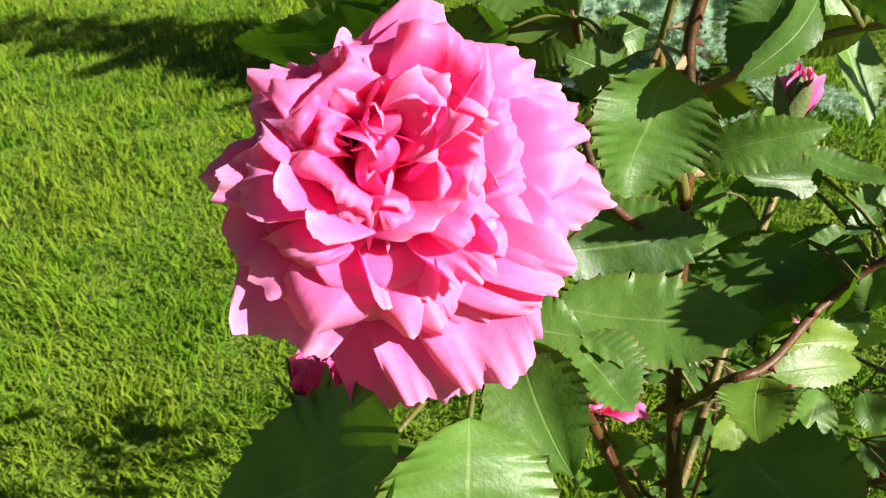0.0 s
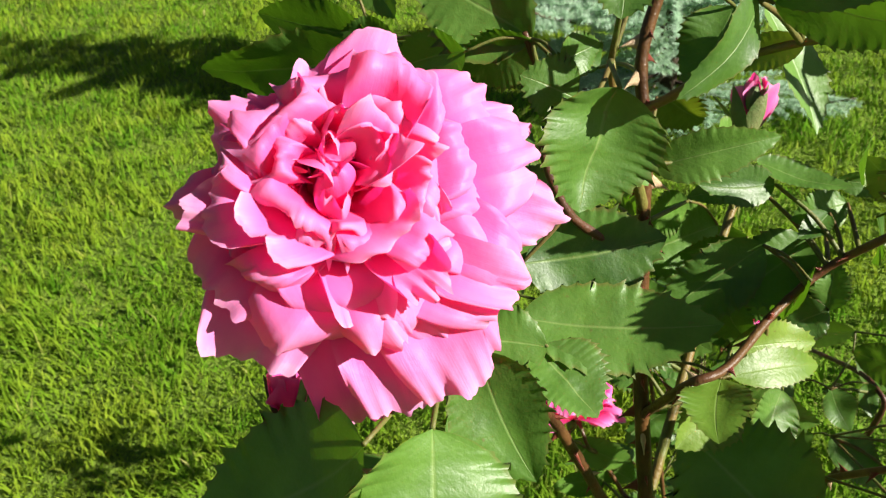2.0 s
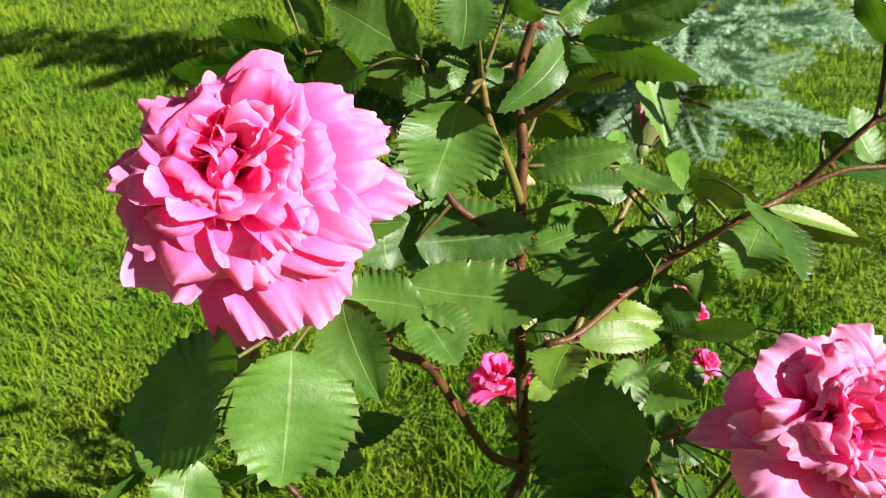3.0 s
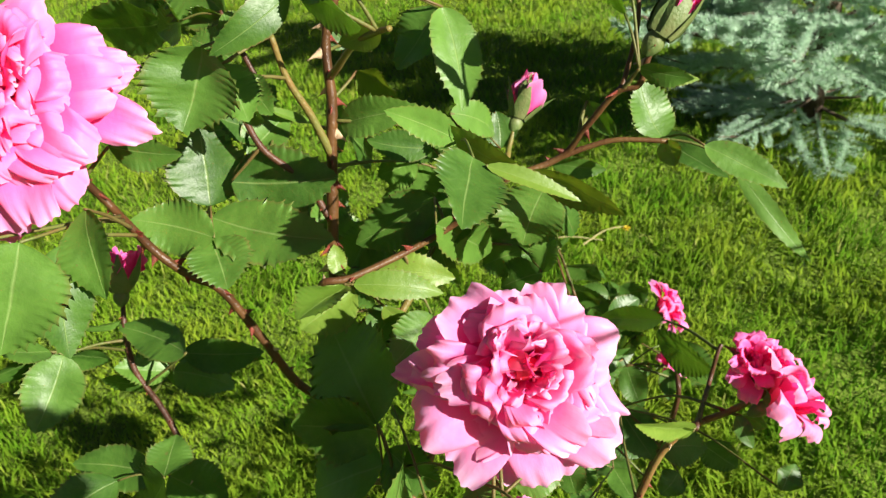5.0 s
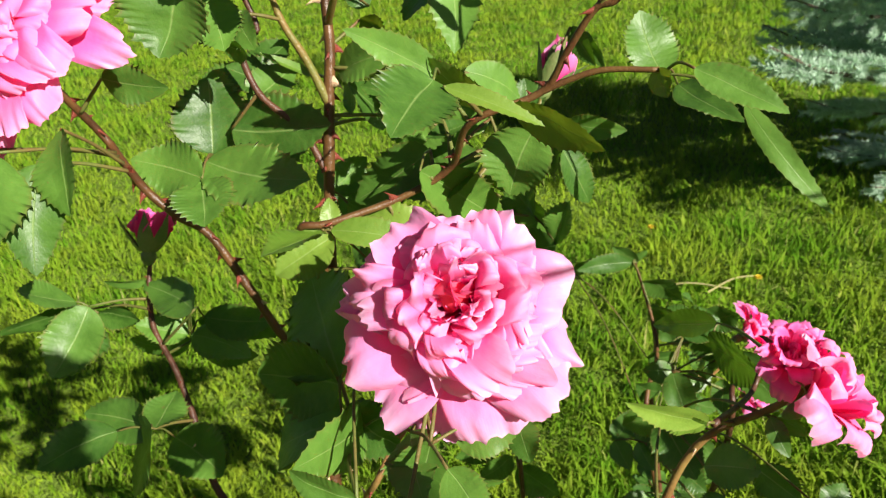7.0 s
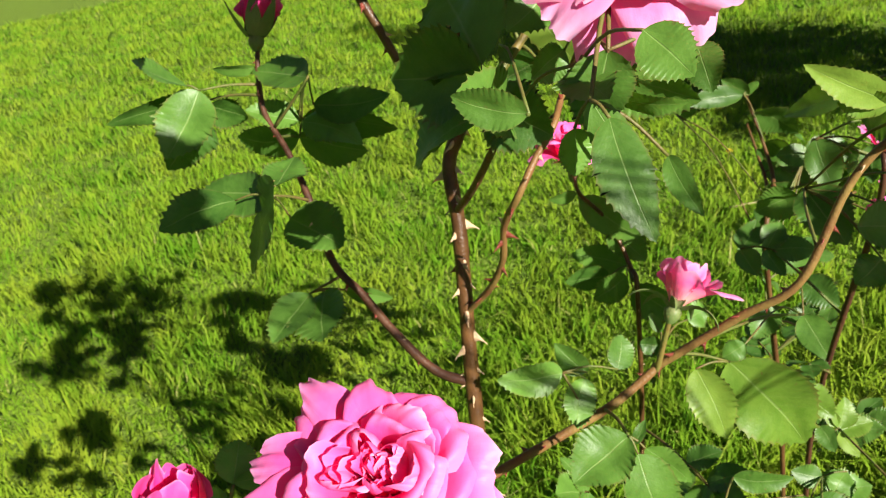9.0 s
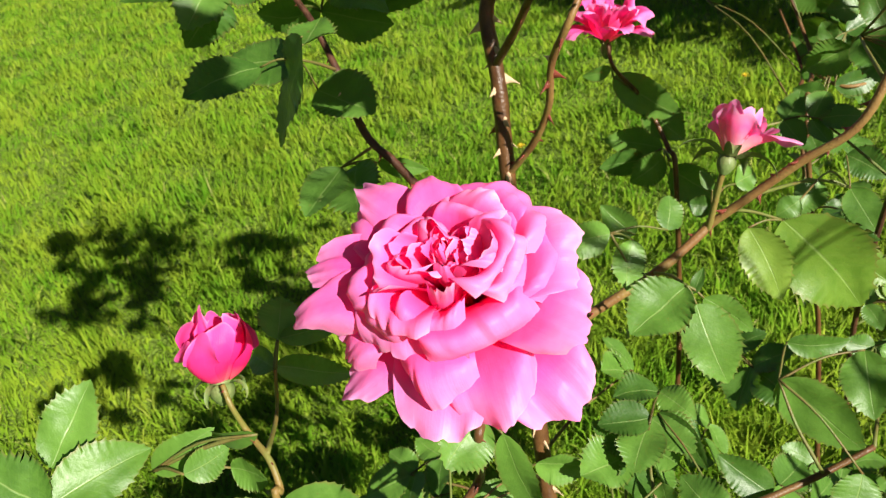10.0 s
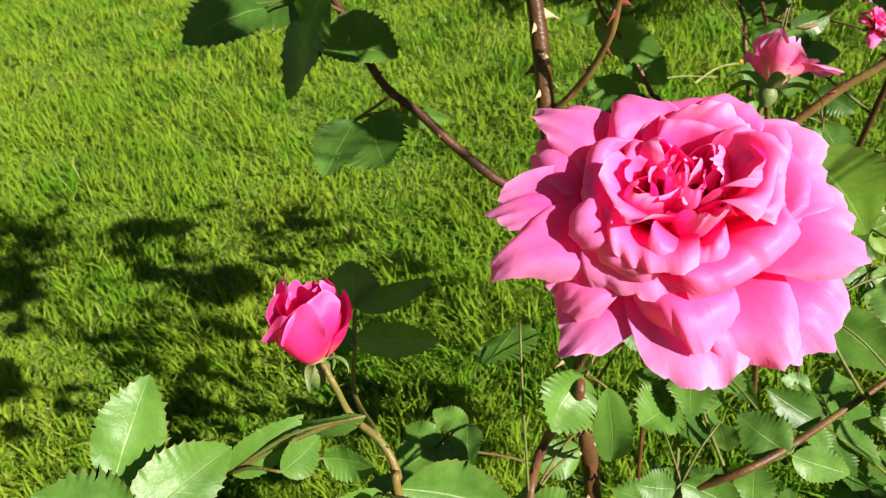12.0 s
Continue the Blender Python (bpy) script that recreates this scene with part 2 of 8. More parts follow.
def smooth_path(points, steps=6):
    """Points along a soft curve through the given ones."""
    p = [Vector(q) for q in points]
    p = [p[0] * 2 - p[1]] + p + [p[-1] * 2 - p[-2]]
    out = []
    for a, b, c, d in zip(p, p[1:], p[2:], p[3:]):
        for i in range(steps):
            t = i / steps
            out.append(0.5 * (2 * b + (c - a) * t + (2 * a - 5 * b + 4 * c - d) * t * t + (3 * b - a - 3 * c + d) * t ** 3))
    return out + [p[-2]]


def tube(path, r0, r1, sides=9, lumps=0.0, seed=0):
    """Verts and faces of a tapered tube along a path."""
    rnd = random.Random(seed)
    verts, faces, n = [], [], len(path)
    side = None
    for i, q in enumerate(path):
        d = (path[min(i + 1, n - 1)] - path[max(i - 1, 0)]).normalized()
        if side is None:
            side = d.orthogonal().normalized()
        side = (side - d * side.dot(d)).normalized()
        other = d.cross(side)
        r = (r0 + (r1 - r0) * i / max(1, n - 1)) * (1 + lumps * rnd.uniform(-1, 1))
        for k in range(sides):
            a = math.tau * k / sides
            verts.append(q + (side * math.cos(a) + other * math.sin(a)) * r)
    for i in range(n - 1):
        for k in range(sides):
            a, b = i * sides + k, i * sides + (k + 1) % sides
            faces.append((a, b, b + sides, a + sides))
    faces.append(tuple(range(sides))[::-1])
    faces.append(tuple((n - 1) * sides + k for k in range(sides)))
    return verts, faces


def thorn_mesh(name, mat):
    """A thorn one unit long along z, broad at its foot, with a bent tip."""
    verts, faces, rings = [], [], 6
    for i in range(rings):
        s = i / (rings - 1)
        long, broad = 0.42 * (1 - s) ** 1.7 + 0.02, 0.15 * (1 - s) ** 1.2 + 0.016
        for k in range(7):
            a = math.tau * k / 7
            verts.append((math.cos(a) * long - 0.30 * s * s, math.sin(a) * broad, s - 0.06))
    for i in range(rings - 1):
        for k in range(7):
            a, b = i * 7 + k, i * 7 + (k + 1) % 7
            faces.append((a, b, b + 7, a + 7))
    faces.append(tuple((rings - 1) * 7 + k for k in range(7)))
    return mesh_of(name, verts, faces, mat)


THORNS = {"red": thorn_mesh("thorn_red", THORN_RED), "pale": thorn_mesh("thorn_pale", THORN_PALE)}
count = [0]


def cane(bush, points, r0, r1, mat, spacing, size):
    """A cane of a bush with its thorns."""
    count[0] += 1
    rnd = random.Random(100 + count[0])
    path = smooth_path(points, 7)
    foot = path[0].copy()
    v, f = tube([p - foot for p in path], r0, r1, 10, 0.06, count[0])
    ob = part("cane", mesh_of("cane", v, f, mat), bush, foot)
    if spacing <= 0:
        return ob
    turn, nxt = rnd.uniform(0, 6.3), spacing * rnd.uniform(0.4, 1.0)
    total = sum((b - a).length for a, b in zip(path, path[1:]))
    run_len = 0.0
    for a, b in zip(path, path[1:]):
        seg = (b - a).length
        while nxt < run_len + seg:
            k = (nxt - run_len) / seg
            at, d = a.lerp(b, k), (b - a).normalized()
            nxt += spacing * rnd.uniform(0.45, 1.6)
            if at.z < 0.35:
                continue
            r = r0 + (r1 - r0) * (nxt / total)
            turn += 2.4 + rnd.uniform(-0.5, 0.5)
            e1 = d.orthogonal().normalized()
            out = e1 * math.cos(turn) + d.cross(e1) * math.sin(turn)
            big = size * rnd.uniform(0.55, 1.15) * (0.35 + 0.65 * min(1.0, r / r0))
            kind = "pale" if (mat == CANE_BROWN and at.z < 0.83 and rnd.random() < 0.85) or rnd.random() < 0.12 else "red"
            th = part("thorn", THORNS[kind], ob, at + out * r * 0.75)
            z = (out - d * 0.12).normalized()
            x = (d - z * d.dot(z)).normalized()
            y = z.cross(x)
            th.rotation_mode = "QUATERNION"
            th.rotation_quaternion = Matrix((x, y, z)).transposed().to_quaternion()
            th.scale = (big * 1.05, big * 1.05, big)
        run_len += seg
    return ob


def leaflet_mesh(axis, normal, width, seed, mat):
    """A toothed leaflet from the origin to the end of axis, folded along its midrib and wavy."""
    rnd = random.Random(seed)
    length = axis.length
    a = axis.normalized()
    nrm = (normal - a * normal.dot(a)).normalized()
    side = a.cross(nrm)
    rows, cols = 52, (-1.0, -0.78, -0.4, 0.0, 0.4, 0.78, 1.0)
    bow, fold, wave, ph = rnd.uniform(-0.06, 0.12), rnd.uniform(0.05, 0.38), rnd.uniform(0.06, 0.20), rnd.uniform(0, 6)
    freq, bend, skew = rnd.uniform(4, 9), rnd.uniform(-0.05, 0.05), rnd.uniform(-0.08, 0.08)
    shift, lumps = Vector((rnd.uniform(0, 50), rnd.uniform(0, 50), 0)), rnd.uniform(0.05, 0.16)
    verts, uv, faces = [], [], []
    saw = (-0.55, -0.10, 0.40, 1.0)
    jag = [rnd.uniform(0.35, 1.5) for _ in range(rows // 4 + 1)]
    for i in range(rows + 1):
        u = i / rows
        h = 0.5 * width * (u ** 0.58) * ((1 - u) ** 0.95) / 0.364
        lift = 4 * u * (1 - u)
        for v in cols:
            s = h * v * (1 + skew * v)
            tooth = 0.0
            if abs(v) == 1.0 and 0.05 < u < 0.97:
                tooth = (0.064 * width * jag[i // 4] * saw[(i + (2 if v < 0 else 0)) % 4]) * (0.4 + lift * 0.6)
            fwd = u * length + (0.7 * tooth if abs(v) == 1.0 else 0.0) + abs(v) * h * 0.10
            out = s + math.copysign(tooth, v) + bend * length * lift
            ve = v * (1 + tooth / max(h, 0.0005)) if abs(v) == 1.0 and h > 0.0005 else v
            up = bow * length * lift + fold * (abs(s) + tooth) - fold * 0.35 * h + wave * h * ve * ve * math.sin(freq * u + ph + (2.0 if v < 0 else 0)) 
            up += 0.006 * h * math.sin(math.tau * (8.5 * u - 1.7 * abs(v))) * (1 - v * v) + lumps * h * noise.noise(shift + Vector((u * 3.2, v * 1.3, 0)))
            verts.append(a * fwd + side * out + nrm * up)
            uv.append((u, 0.5 + 0.5 * v))
    c = len(cols)
    for i in range(rows):
        for k in range(c - 1):
            q = i * c + k
            faces.append((q, q + 1, q + c + 1, q + c))
    return mesh_of("leaflet", verts, faces, mat, uv=uv)


def leaf(bush, joint, rows, mat=None):
    """A compound leaf: a petiole from a joint on a cane, and its leaflets."""
    count[0] += 1
    rnd = random.Random(500 + count[0])
    joint, hub = Vector(joint), Vector(rows[0][0])
    mid = joint.lerp(hub, 0.5) + Vector((rnd.uniform(-1, 1), rnd.uniform(-1, 1), 0.6)) * 0.06 * (hub - joint).length
    verts, faces = [], []

    def add(points, ra, rb):
        v, f = tube([p - joint for p in smooth_path(points, 4)], ra, rb, 6)
        start = len(verts)
        verts.extend(v)
        faces.extend(tuple(i + start for i in face) for face in f)

    add([joint, mid, hub], 0.0014, 0.0009)
    for base, *_ in rows[1:]:
        base = Vector(base)
        if (base - hub).length > 0.002:
            add([hub, hub.lerp(base, 0.5) + Vector((0, 0, 0.1 * (base - hub).length)), base], 0.0009, 0.0007)
    ob = part("leaf", mesh_of("petiole", verts, faces, PETIOLE), bush, joint)
    own = mat or (LEAF_FAR if bush == far_bush else LEAF)
    for base, tip, normal, width in rows:
        count[0] += 1
        base = Vector(base)
        part("leaflet", leaflet_mesh(Vector(tip) - base, Vector(normal), width, count[0], own), ob, base)
    return ob


def petal_mesh(turn, length, width, th0, th1, tip, ruffle, r0, z0, seed, mat, roll=0.5, twist=0.0):
    """A petal in the flower's own frame: z is the flower's axis, turn the way round it, th0 and th1 its lean at foot and rim."""
    rnd = random.Random(seed)
    ns, nv = 16, 19
    ph, ph2, fr = rnd.uniform(0, 6.3), rnd.uniform(0, 6.3), rnd.uniform(1.5, 3.3)
    shift = Vector((rnd.uniform(0, 50), rnd.uniform(0, 50), rnd.uniform(0, 50)))
    verts, uv, faces = [], [], []
    fine = 40
    slope, notch, cup = rnd.uniform(-0.16, 0.16), rnd.choice((0.0, 0.0, 0.08, 0.14)), rnd.uniform(0.14, 0.34)
    prof = [(r0, z0, radians(th0))]
    for i in range(1, int(fine * 1.5) + 1):
        s = i / fine
        th = radians(th0 + (th1 - th0) * min(s, 1.1) ** 1.2)
        if s > 0.74:
            th += roll * min(s - 0.74, 0.4) * 6.0
        r, z, _ = prof[-1]
        prof.append((r + math.sin(th) / fine * length, z + math.cos(th) / fine * length, th))
    for i in range(ns + 1):
        s0 = i / ns
        for k in range(nv):
            v = -1 + 2 * k / (nv - 1)
            reach = 1 - 0.27 * abs(v) ** 2.8 + tip * max(0.0, 1 - abs(v) * 1.5) ** 1.4 - notch * max(0.0, 1 - abs(v) * 2.5)
            reach += slope * v + 0.04 * math.sin(fr * 1.7 * v + ph2) + 0.07 * noise.noise(shift + Vector((v * 2.2, 0, 0)))
            s = min(s0 * reach, 1.45)
            j = s * fine
            j0 = min(int(j), len(prof) - 2)
            ra, za, ta = prof[j0]
            rb, zb, tb = prof[j0 + 1]
            f = j - j0
            r, z, th = ra + (rb - ra) * f, za + (zb - za) * f, ta + (tb - ta) * f
            wf = 0.26 + 0.74 * math.sin(min(1.0, s0 / 0.74) * math.pi / 2)
            x = v * width * 0.5 * wf
            az0 = radians(turn + twist * s0)
            az = az0 + x / (abs(r) + 0.009)
            round_p = Vector((r * math.cos(az), r * math.sin(az), z))
            flat_p = Vector((r * math.cos(az0) - x * math.sin(az0), r * math.sin(az0) + x * math.cos(az0), z))
            p = round_p.lerp(flat_p, 0.42)
            nrm = Vector((-math.cos(th) * math.cos(az), -math.cos(th) * math.sin(az), math.sin(th)))
            lip = s0 ** 4
            w = ruffle * lip * (math.sin(fr * v + ph) * 0.8 + 0.9 * noise.noise(shift + Vector((v * 2.6, s0, 3))) + 0.35 * noise.noise(shift + Vector((v * 6.0, s0 * 2, 9))))
            w += ruffle * 0.9 * s0 * noise.noise(shift + Vector((v * 1.1, s0 * 2.0, 17)))
            w += cup * width * (abs(v) ** 2) * math.sin(min(1.0, s0 * 1.05) * math.pi) * 0.8
            verts.append(p + nrm * w)
            uv.append((s0, 0.5 + 0.5 * v))
    for i in range(ns):
        for k in range(nv - 1):
            q = i * nv + k
            faces.append((q, q + 1, q + nv + 1, q + nv))
    return mesh_of("petal", verts, faces, mat, uv=uv)


def rose_petal(turn, rim, top, width, arch, out, cup, tip, ruffle, curl, skew, tone, foot, seed, mat):
    """A petal of an open rose in the flower's own frame: it rises from its foot, arches by arch above its broad rim (rim from the axis, top along it) and rolls its lip back by curl, most at the corners; cup bends its sides up or down, tip draws a small point, tone shifts it towards its foot's colour."""
    rnd = random.Random(seed)
    ns, nv = 16, 29
    shift = Vector((rnd.uniform(0, 50), rnd.uniform(0, 50), rnd.uniform(0, 50)))
    slope, notch, fr, ph = rnd.uniform(-0.09, 0.09), rnd.choice((0.0, 0.0, 0.05, 0.09)) if tip < 0.1 else 0.0, rnd.uniform(1.0, 2.3), rnd.uniform(0, 6.3)
    p0, p2 = Vector((foot[0], foot[1])), Vector((rim, top))
    p1 = Vector((rim * out, top + arch))
    size = (p2 - p0).length
    corner = [rnd.uniform(0.3, 1.6), rnd.uniform(0.3, 1.6)]
    at_, wide_, deep_ = rnd.uniform(-0.6, 0.6), rnd.uniform(0.12, 0.4), rnd.uniform(-0.07, 0.07) * width
    verts, uv, faces = [], [], []
    for i in range(ns + 1):
        s0 = 1 - (1 - i / ns) ** 1.25
        for k in range(nv):
            v = -1 + 2 * k / (nv - 1)
            av = abs(v)
            reach = 1 - 0.11 * av ** 3 - 0.12 * max(0.0, av - 0.8) / 0.2 + 0.5 * tip * max(0.0, 1 - av * 1.15) ** 1.5 - notch * math.exp(-(v / 0.12) ** 2)
            reach += slope * v + 0.022 * math.sin(fr * 2.1 * v + ph) + 0.06 * noise.noise(shift + Vector((v * 2.2, 0, 0))) + 0.036 * noise.noise(shift + Vector((v * 7.0, 4, 0))) + 0.016 * noise.noise(shift + Vector((v * 15.0, 8, 0)))
            s = min(s0 * reach, 1.2)
            q = p0 * (1 - s) ** 2 + p1 * 2 * s * (1 - s) + p2 * s * s
            d = ((p1 - p0) * (1 - s) + (p2 - p1) * s).normalized()
            lip = max(0.0, s0 - 0.72) / 0.28
            nr, nz = -d.y, d.x
            wf = (0.22 + 0.78 * math.sin(min(1.0, s0 / 0.70) * math.pi / 2)) * (1 - 0.10 * lip * lip)
            x = v * width * 0.5 * wf
            w = cup * width * v * v * math.sin(min(1.0, 0.12 + s0) * math.pi * 0.62)
            w -= curl * size * lip * lip * (0.6 + 0.8 * corner[0 if v < 0 else 1] * v * v + 0.5 * noise.noise(shift + Vector((v * 1.7, 5, 0))))
            w += ruffle * s0 ** 3 * (0.8 * math.sin(fr * v * 1.5 + ph) + 0.8 * noise.noise(shift + Vector((v * 1.8, s0, 3))))
            w += ruffle * lip * lip * 1.2 * noise.noise(shift + Vector((v * 4.2, s0, 9)))
            w += ruffle * 0.7 * s0 * noise.noise(shift + Vector((v * 1.2, s0 * 2.2, 17)))
            w += s0 * s0 * deep_ * math.exp(-abs((v - at_) / wide_) ** 1.6)
            r, z = q.x + nr * w, q.y + nz * w
            az0 = radians(turn + skew * s0)
            az = az0 + x / (abs(q.x) + 0.010)
            round_p = Vector((r * math.cos(az), r * math.sin(az), z))
            flat_p = Vector((r * math.cos(az0) - x * math.sin(az0), r * math.sin(az0) + x * math.cos(az0), z))
            verts.append(round_p.lerp(flat_p, 0.30))
            uv.append((s0 * tone, 0.5 + 0.5 * v))
    for i in range(ns):
        for k in range(nv - 1):
            q = i * nv + k
            faces.append((q, q + 1, q + nv + 1, q + nv))
    return mesh_of("petal", verts, faces, mat, uv=uv)


def rosette(rnd, number, start, radius, high, low, heart, wide, ruffle, hollow=0.005, curl=0.12, first=0.05, pointed=0.25, glow=0.7, hoods=5, lean=(0.0, 0.0), fall=1.6, uneven=0.06, core=7, wild=1.0):
    """Rows for a spiral of petals from the heart of a rose outwards: the heart lies hollow below its collar, and further out they lean and roll back. lean: how far the outer rims shift to one side of the heart."""
    rows = []
    for i in range(number):
        q = (i + 0.5) / number
        turn = start + i * 137.5 + wild * rnd.uniform(-22, 22)
        rim = radius * (first + (1 - first) * q ** 0.72) * (1 + 0.06 * wild * rnd.uniform(-1, 1))
        off = Vector((rim * math.cos(radians(turn)) + lean[0] * q, rim * math.sin(radians(turn)) + lean[1] * q))
        rim, turn = off.length, math.degrees(math.atan2(off.y, off.x))
        top = high - (high - low) * max(0.0, (q - 0.25) / 0.75) ** fall + rnd.uniform(-1, 1) * uneven * radius
        if q < heart:
            rows.append((turn, rim, top - hollow * (1 - q / heart) ** 0.7, wide * rnd.uniform(0.45, 0.75), -0.012, rnd.uniform(1.1, 2.0), rnd.uniform(0.10, 0.45), 0.0, ruffle * 0.8, curl * rnd.uniform(-0.9, 0.9), rnd.uniform(-40, 40)))
        else:
            k = (q - heart) / (1 - heart)
            rows.append((turn, rim, top, wide * (1 + 0.18 * wild * rnd.uniform(-1, 0.8)) * (0.80 + 0.20 * k), (0.002 + 0.010 * k) * rnd.uniform(0.6, 1.3), 0.72 - 0.14 * k, (0.04 + wild * rnd.uniform(-0.10, 0.12)) * (1 - 0.5 * k),
                         rnd.uniform(0.1, 0.3) if rnd.random() < pointed else 0.0, ruffle * rnd.uniform(0.6, 1.2), curl * (1 + wild * rnd.uniform(-0.7, 0.8)), wild * rnd.uniform(-26, 26)))
    for i in range(core):
        rows.append((start + 77 + 137.5 * i, radius * (0.02 + 0.30 * i / core), high - hollow - radius * rnd.uniform(0.0, 0.08), wide * rnd.uniform(0.40, 0.62), -0.010, rnd.uniform(1.2, 1.7), rnd.uniform(0.15, 0.35), 0.0, ruffle * 0.4, rnd.uniform(-0.08, 0.1), rnd.uniform(-30, 30), 0.5 + 0.5 * glow))
    for i in range(hoods):
        over = radius * rnd.uniform(0.02, 0.12)
        rows.append((start + 140 * i + rnd.uniform(-20, 20), -over, high - hollow - 0.10 * radius * (i - 1), wide * rnd.uniform(0.35, 0.5), rnd.uniform(0.0, 0.08) * radius, -radius * rnd.uniform(0.16, 0.3) / over, rnd.uniform(-0.1, 0.3), 0.0, ruffle * 0.7, 0.0, rnd.uniform(-20, 20), glow))
    return rows


def calyx_mesh(radius, drop, sepals, seed, spread=100, start_lean=20, broad=0.16):
    """The green hip below a flower with its pointed sepals, in the flower's frame."""
    rnd = random.Random(seed)
    verts, faces, rings, k = [], [], [(0.25, -1.0), (0.55, -0.85), (0.85, -0.55), (0.9, -0.25), (0.7, 0.0), (0.95, 0.12)], 10
    for rr, zz in rings:
        for i in range(k):
            a = math.tau * i / k
            verts.append(Vector((rr * radius * math.cos(a), rr * radius * math.sin(a), zz * drop)))
    for j in range(len(rings) - 1):
        for i in range(k):
            a, b = j * k + i, j * k + (i + 1) % k
            faces.append((a, b, b + k, a + k))
    faces.append(tuple((len(rings) - 1) * k + i for i in range(k)))
    for q in range(5):
        a = math.tau * q / 5 + rnd.uniform(-0.2, 0.2)
        er, et = Vector((math.cos(a), math.sin(a), 0)), Vector((-math.sin(a), math.cos(a), 0))
        start, p = len(verts), er * radius * 0.8
        th = radians(start_lean)
        for j in range(9):
            s = j / 8
            w = sepals * broad * (1 - s) ** 0.8 * (0.75 + 0.6 * math.sin(s * 3.1)) + 0.0003
            n = er * math.cos(th) - Vector((0, 0, 1)) * math.sin(th)
            verts.extend((p - et * w - n * 0.0003, p + n * w * 0.35, p + et * w - n * 0.0003))
            th += radians(spread) / 8 + rnd.uniform(-0.06, 0.06)
            p = p + (er * math.sin(th) + Vector((0, 0, math.cos(th)))) * sepals / 8
        for j in range(8):
            for i in (0, 1):
                b = start + j * 3 + i
                faces.append((b, b + 1, b + 4, b + 3))
    return mesh_of("calyx", verts, faces, SEPAL)


def flower_frame(axis, right=(1, 0, 0)):
    z = Vector(axis).normalized()
    x = Vector(right)
    x = (x - z * x.dot(z)).normalized()
    return Matrix((x, z.cross(x), z)).transposed()


def bloom(bush, name, at, axis, petals, mat, seed, hip=0.006, label="", drop=0.03, sepals=0.022, foot=(0.0025, -0.030)):
    """A flower with its petals as parts of their own."""
    rot = flower_frame(axis).to_quaternion()
    at = Vector(at)
    body = part(name, calyx_mesh(hip, 0.014, sepals, seed), bush, at + rot @ Vector((0, 0, -drop)), label)
    body.rotation_mode = "QUATERNION"
    body.rotation_quaternion = rot
    for i, row in enumerate(petals):
        p = new("petal", rose_petal(*row[:11], row[11] if len(row) > 11 else 1.0, row[12] if len(row) > 12 else foot, seed * 100 + i, mat))
        p.parent = body
        p.location = (0, 0, drop)
    return body


def ring(rnd, number, start, length, width, th0, th1, tip, ruffle, r0, z0, jitter=0.12, roll=0.5):
    """Rows for a ring of petals."""
    out = []
    for i in range(number):
        j = lambda v: v * rnd.uniform(1 - jitter, 1 + jitter)
        out.append((start + 360 * i / number + rnd.uniform(-150, 150) / number, j(length), j(width), th0 + rnd.uniform(-9, 9), th1 + rnd.uniform(-13, 13),
                    tip * rnd.uniform(0, 1.6), j(ruffle), j(r0), z0, roll * rnd.uniform(-0.2, 1.6), rnd.uniform(-18, 18)))
    return out


# ---- lawn ----
ground = tagged(new("ground", mesh_of("ground", [(-250, -250, 0), (250, -250, 0), (250, 250, 0), (-250, 250, 0)], [(0, 1, 2, 3)], SOIL, False)), "lawn ground, tinted green to brighten the gaps between blades", "ground", kind="structure")


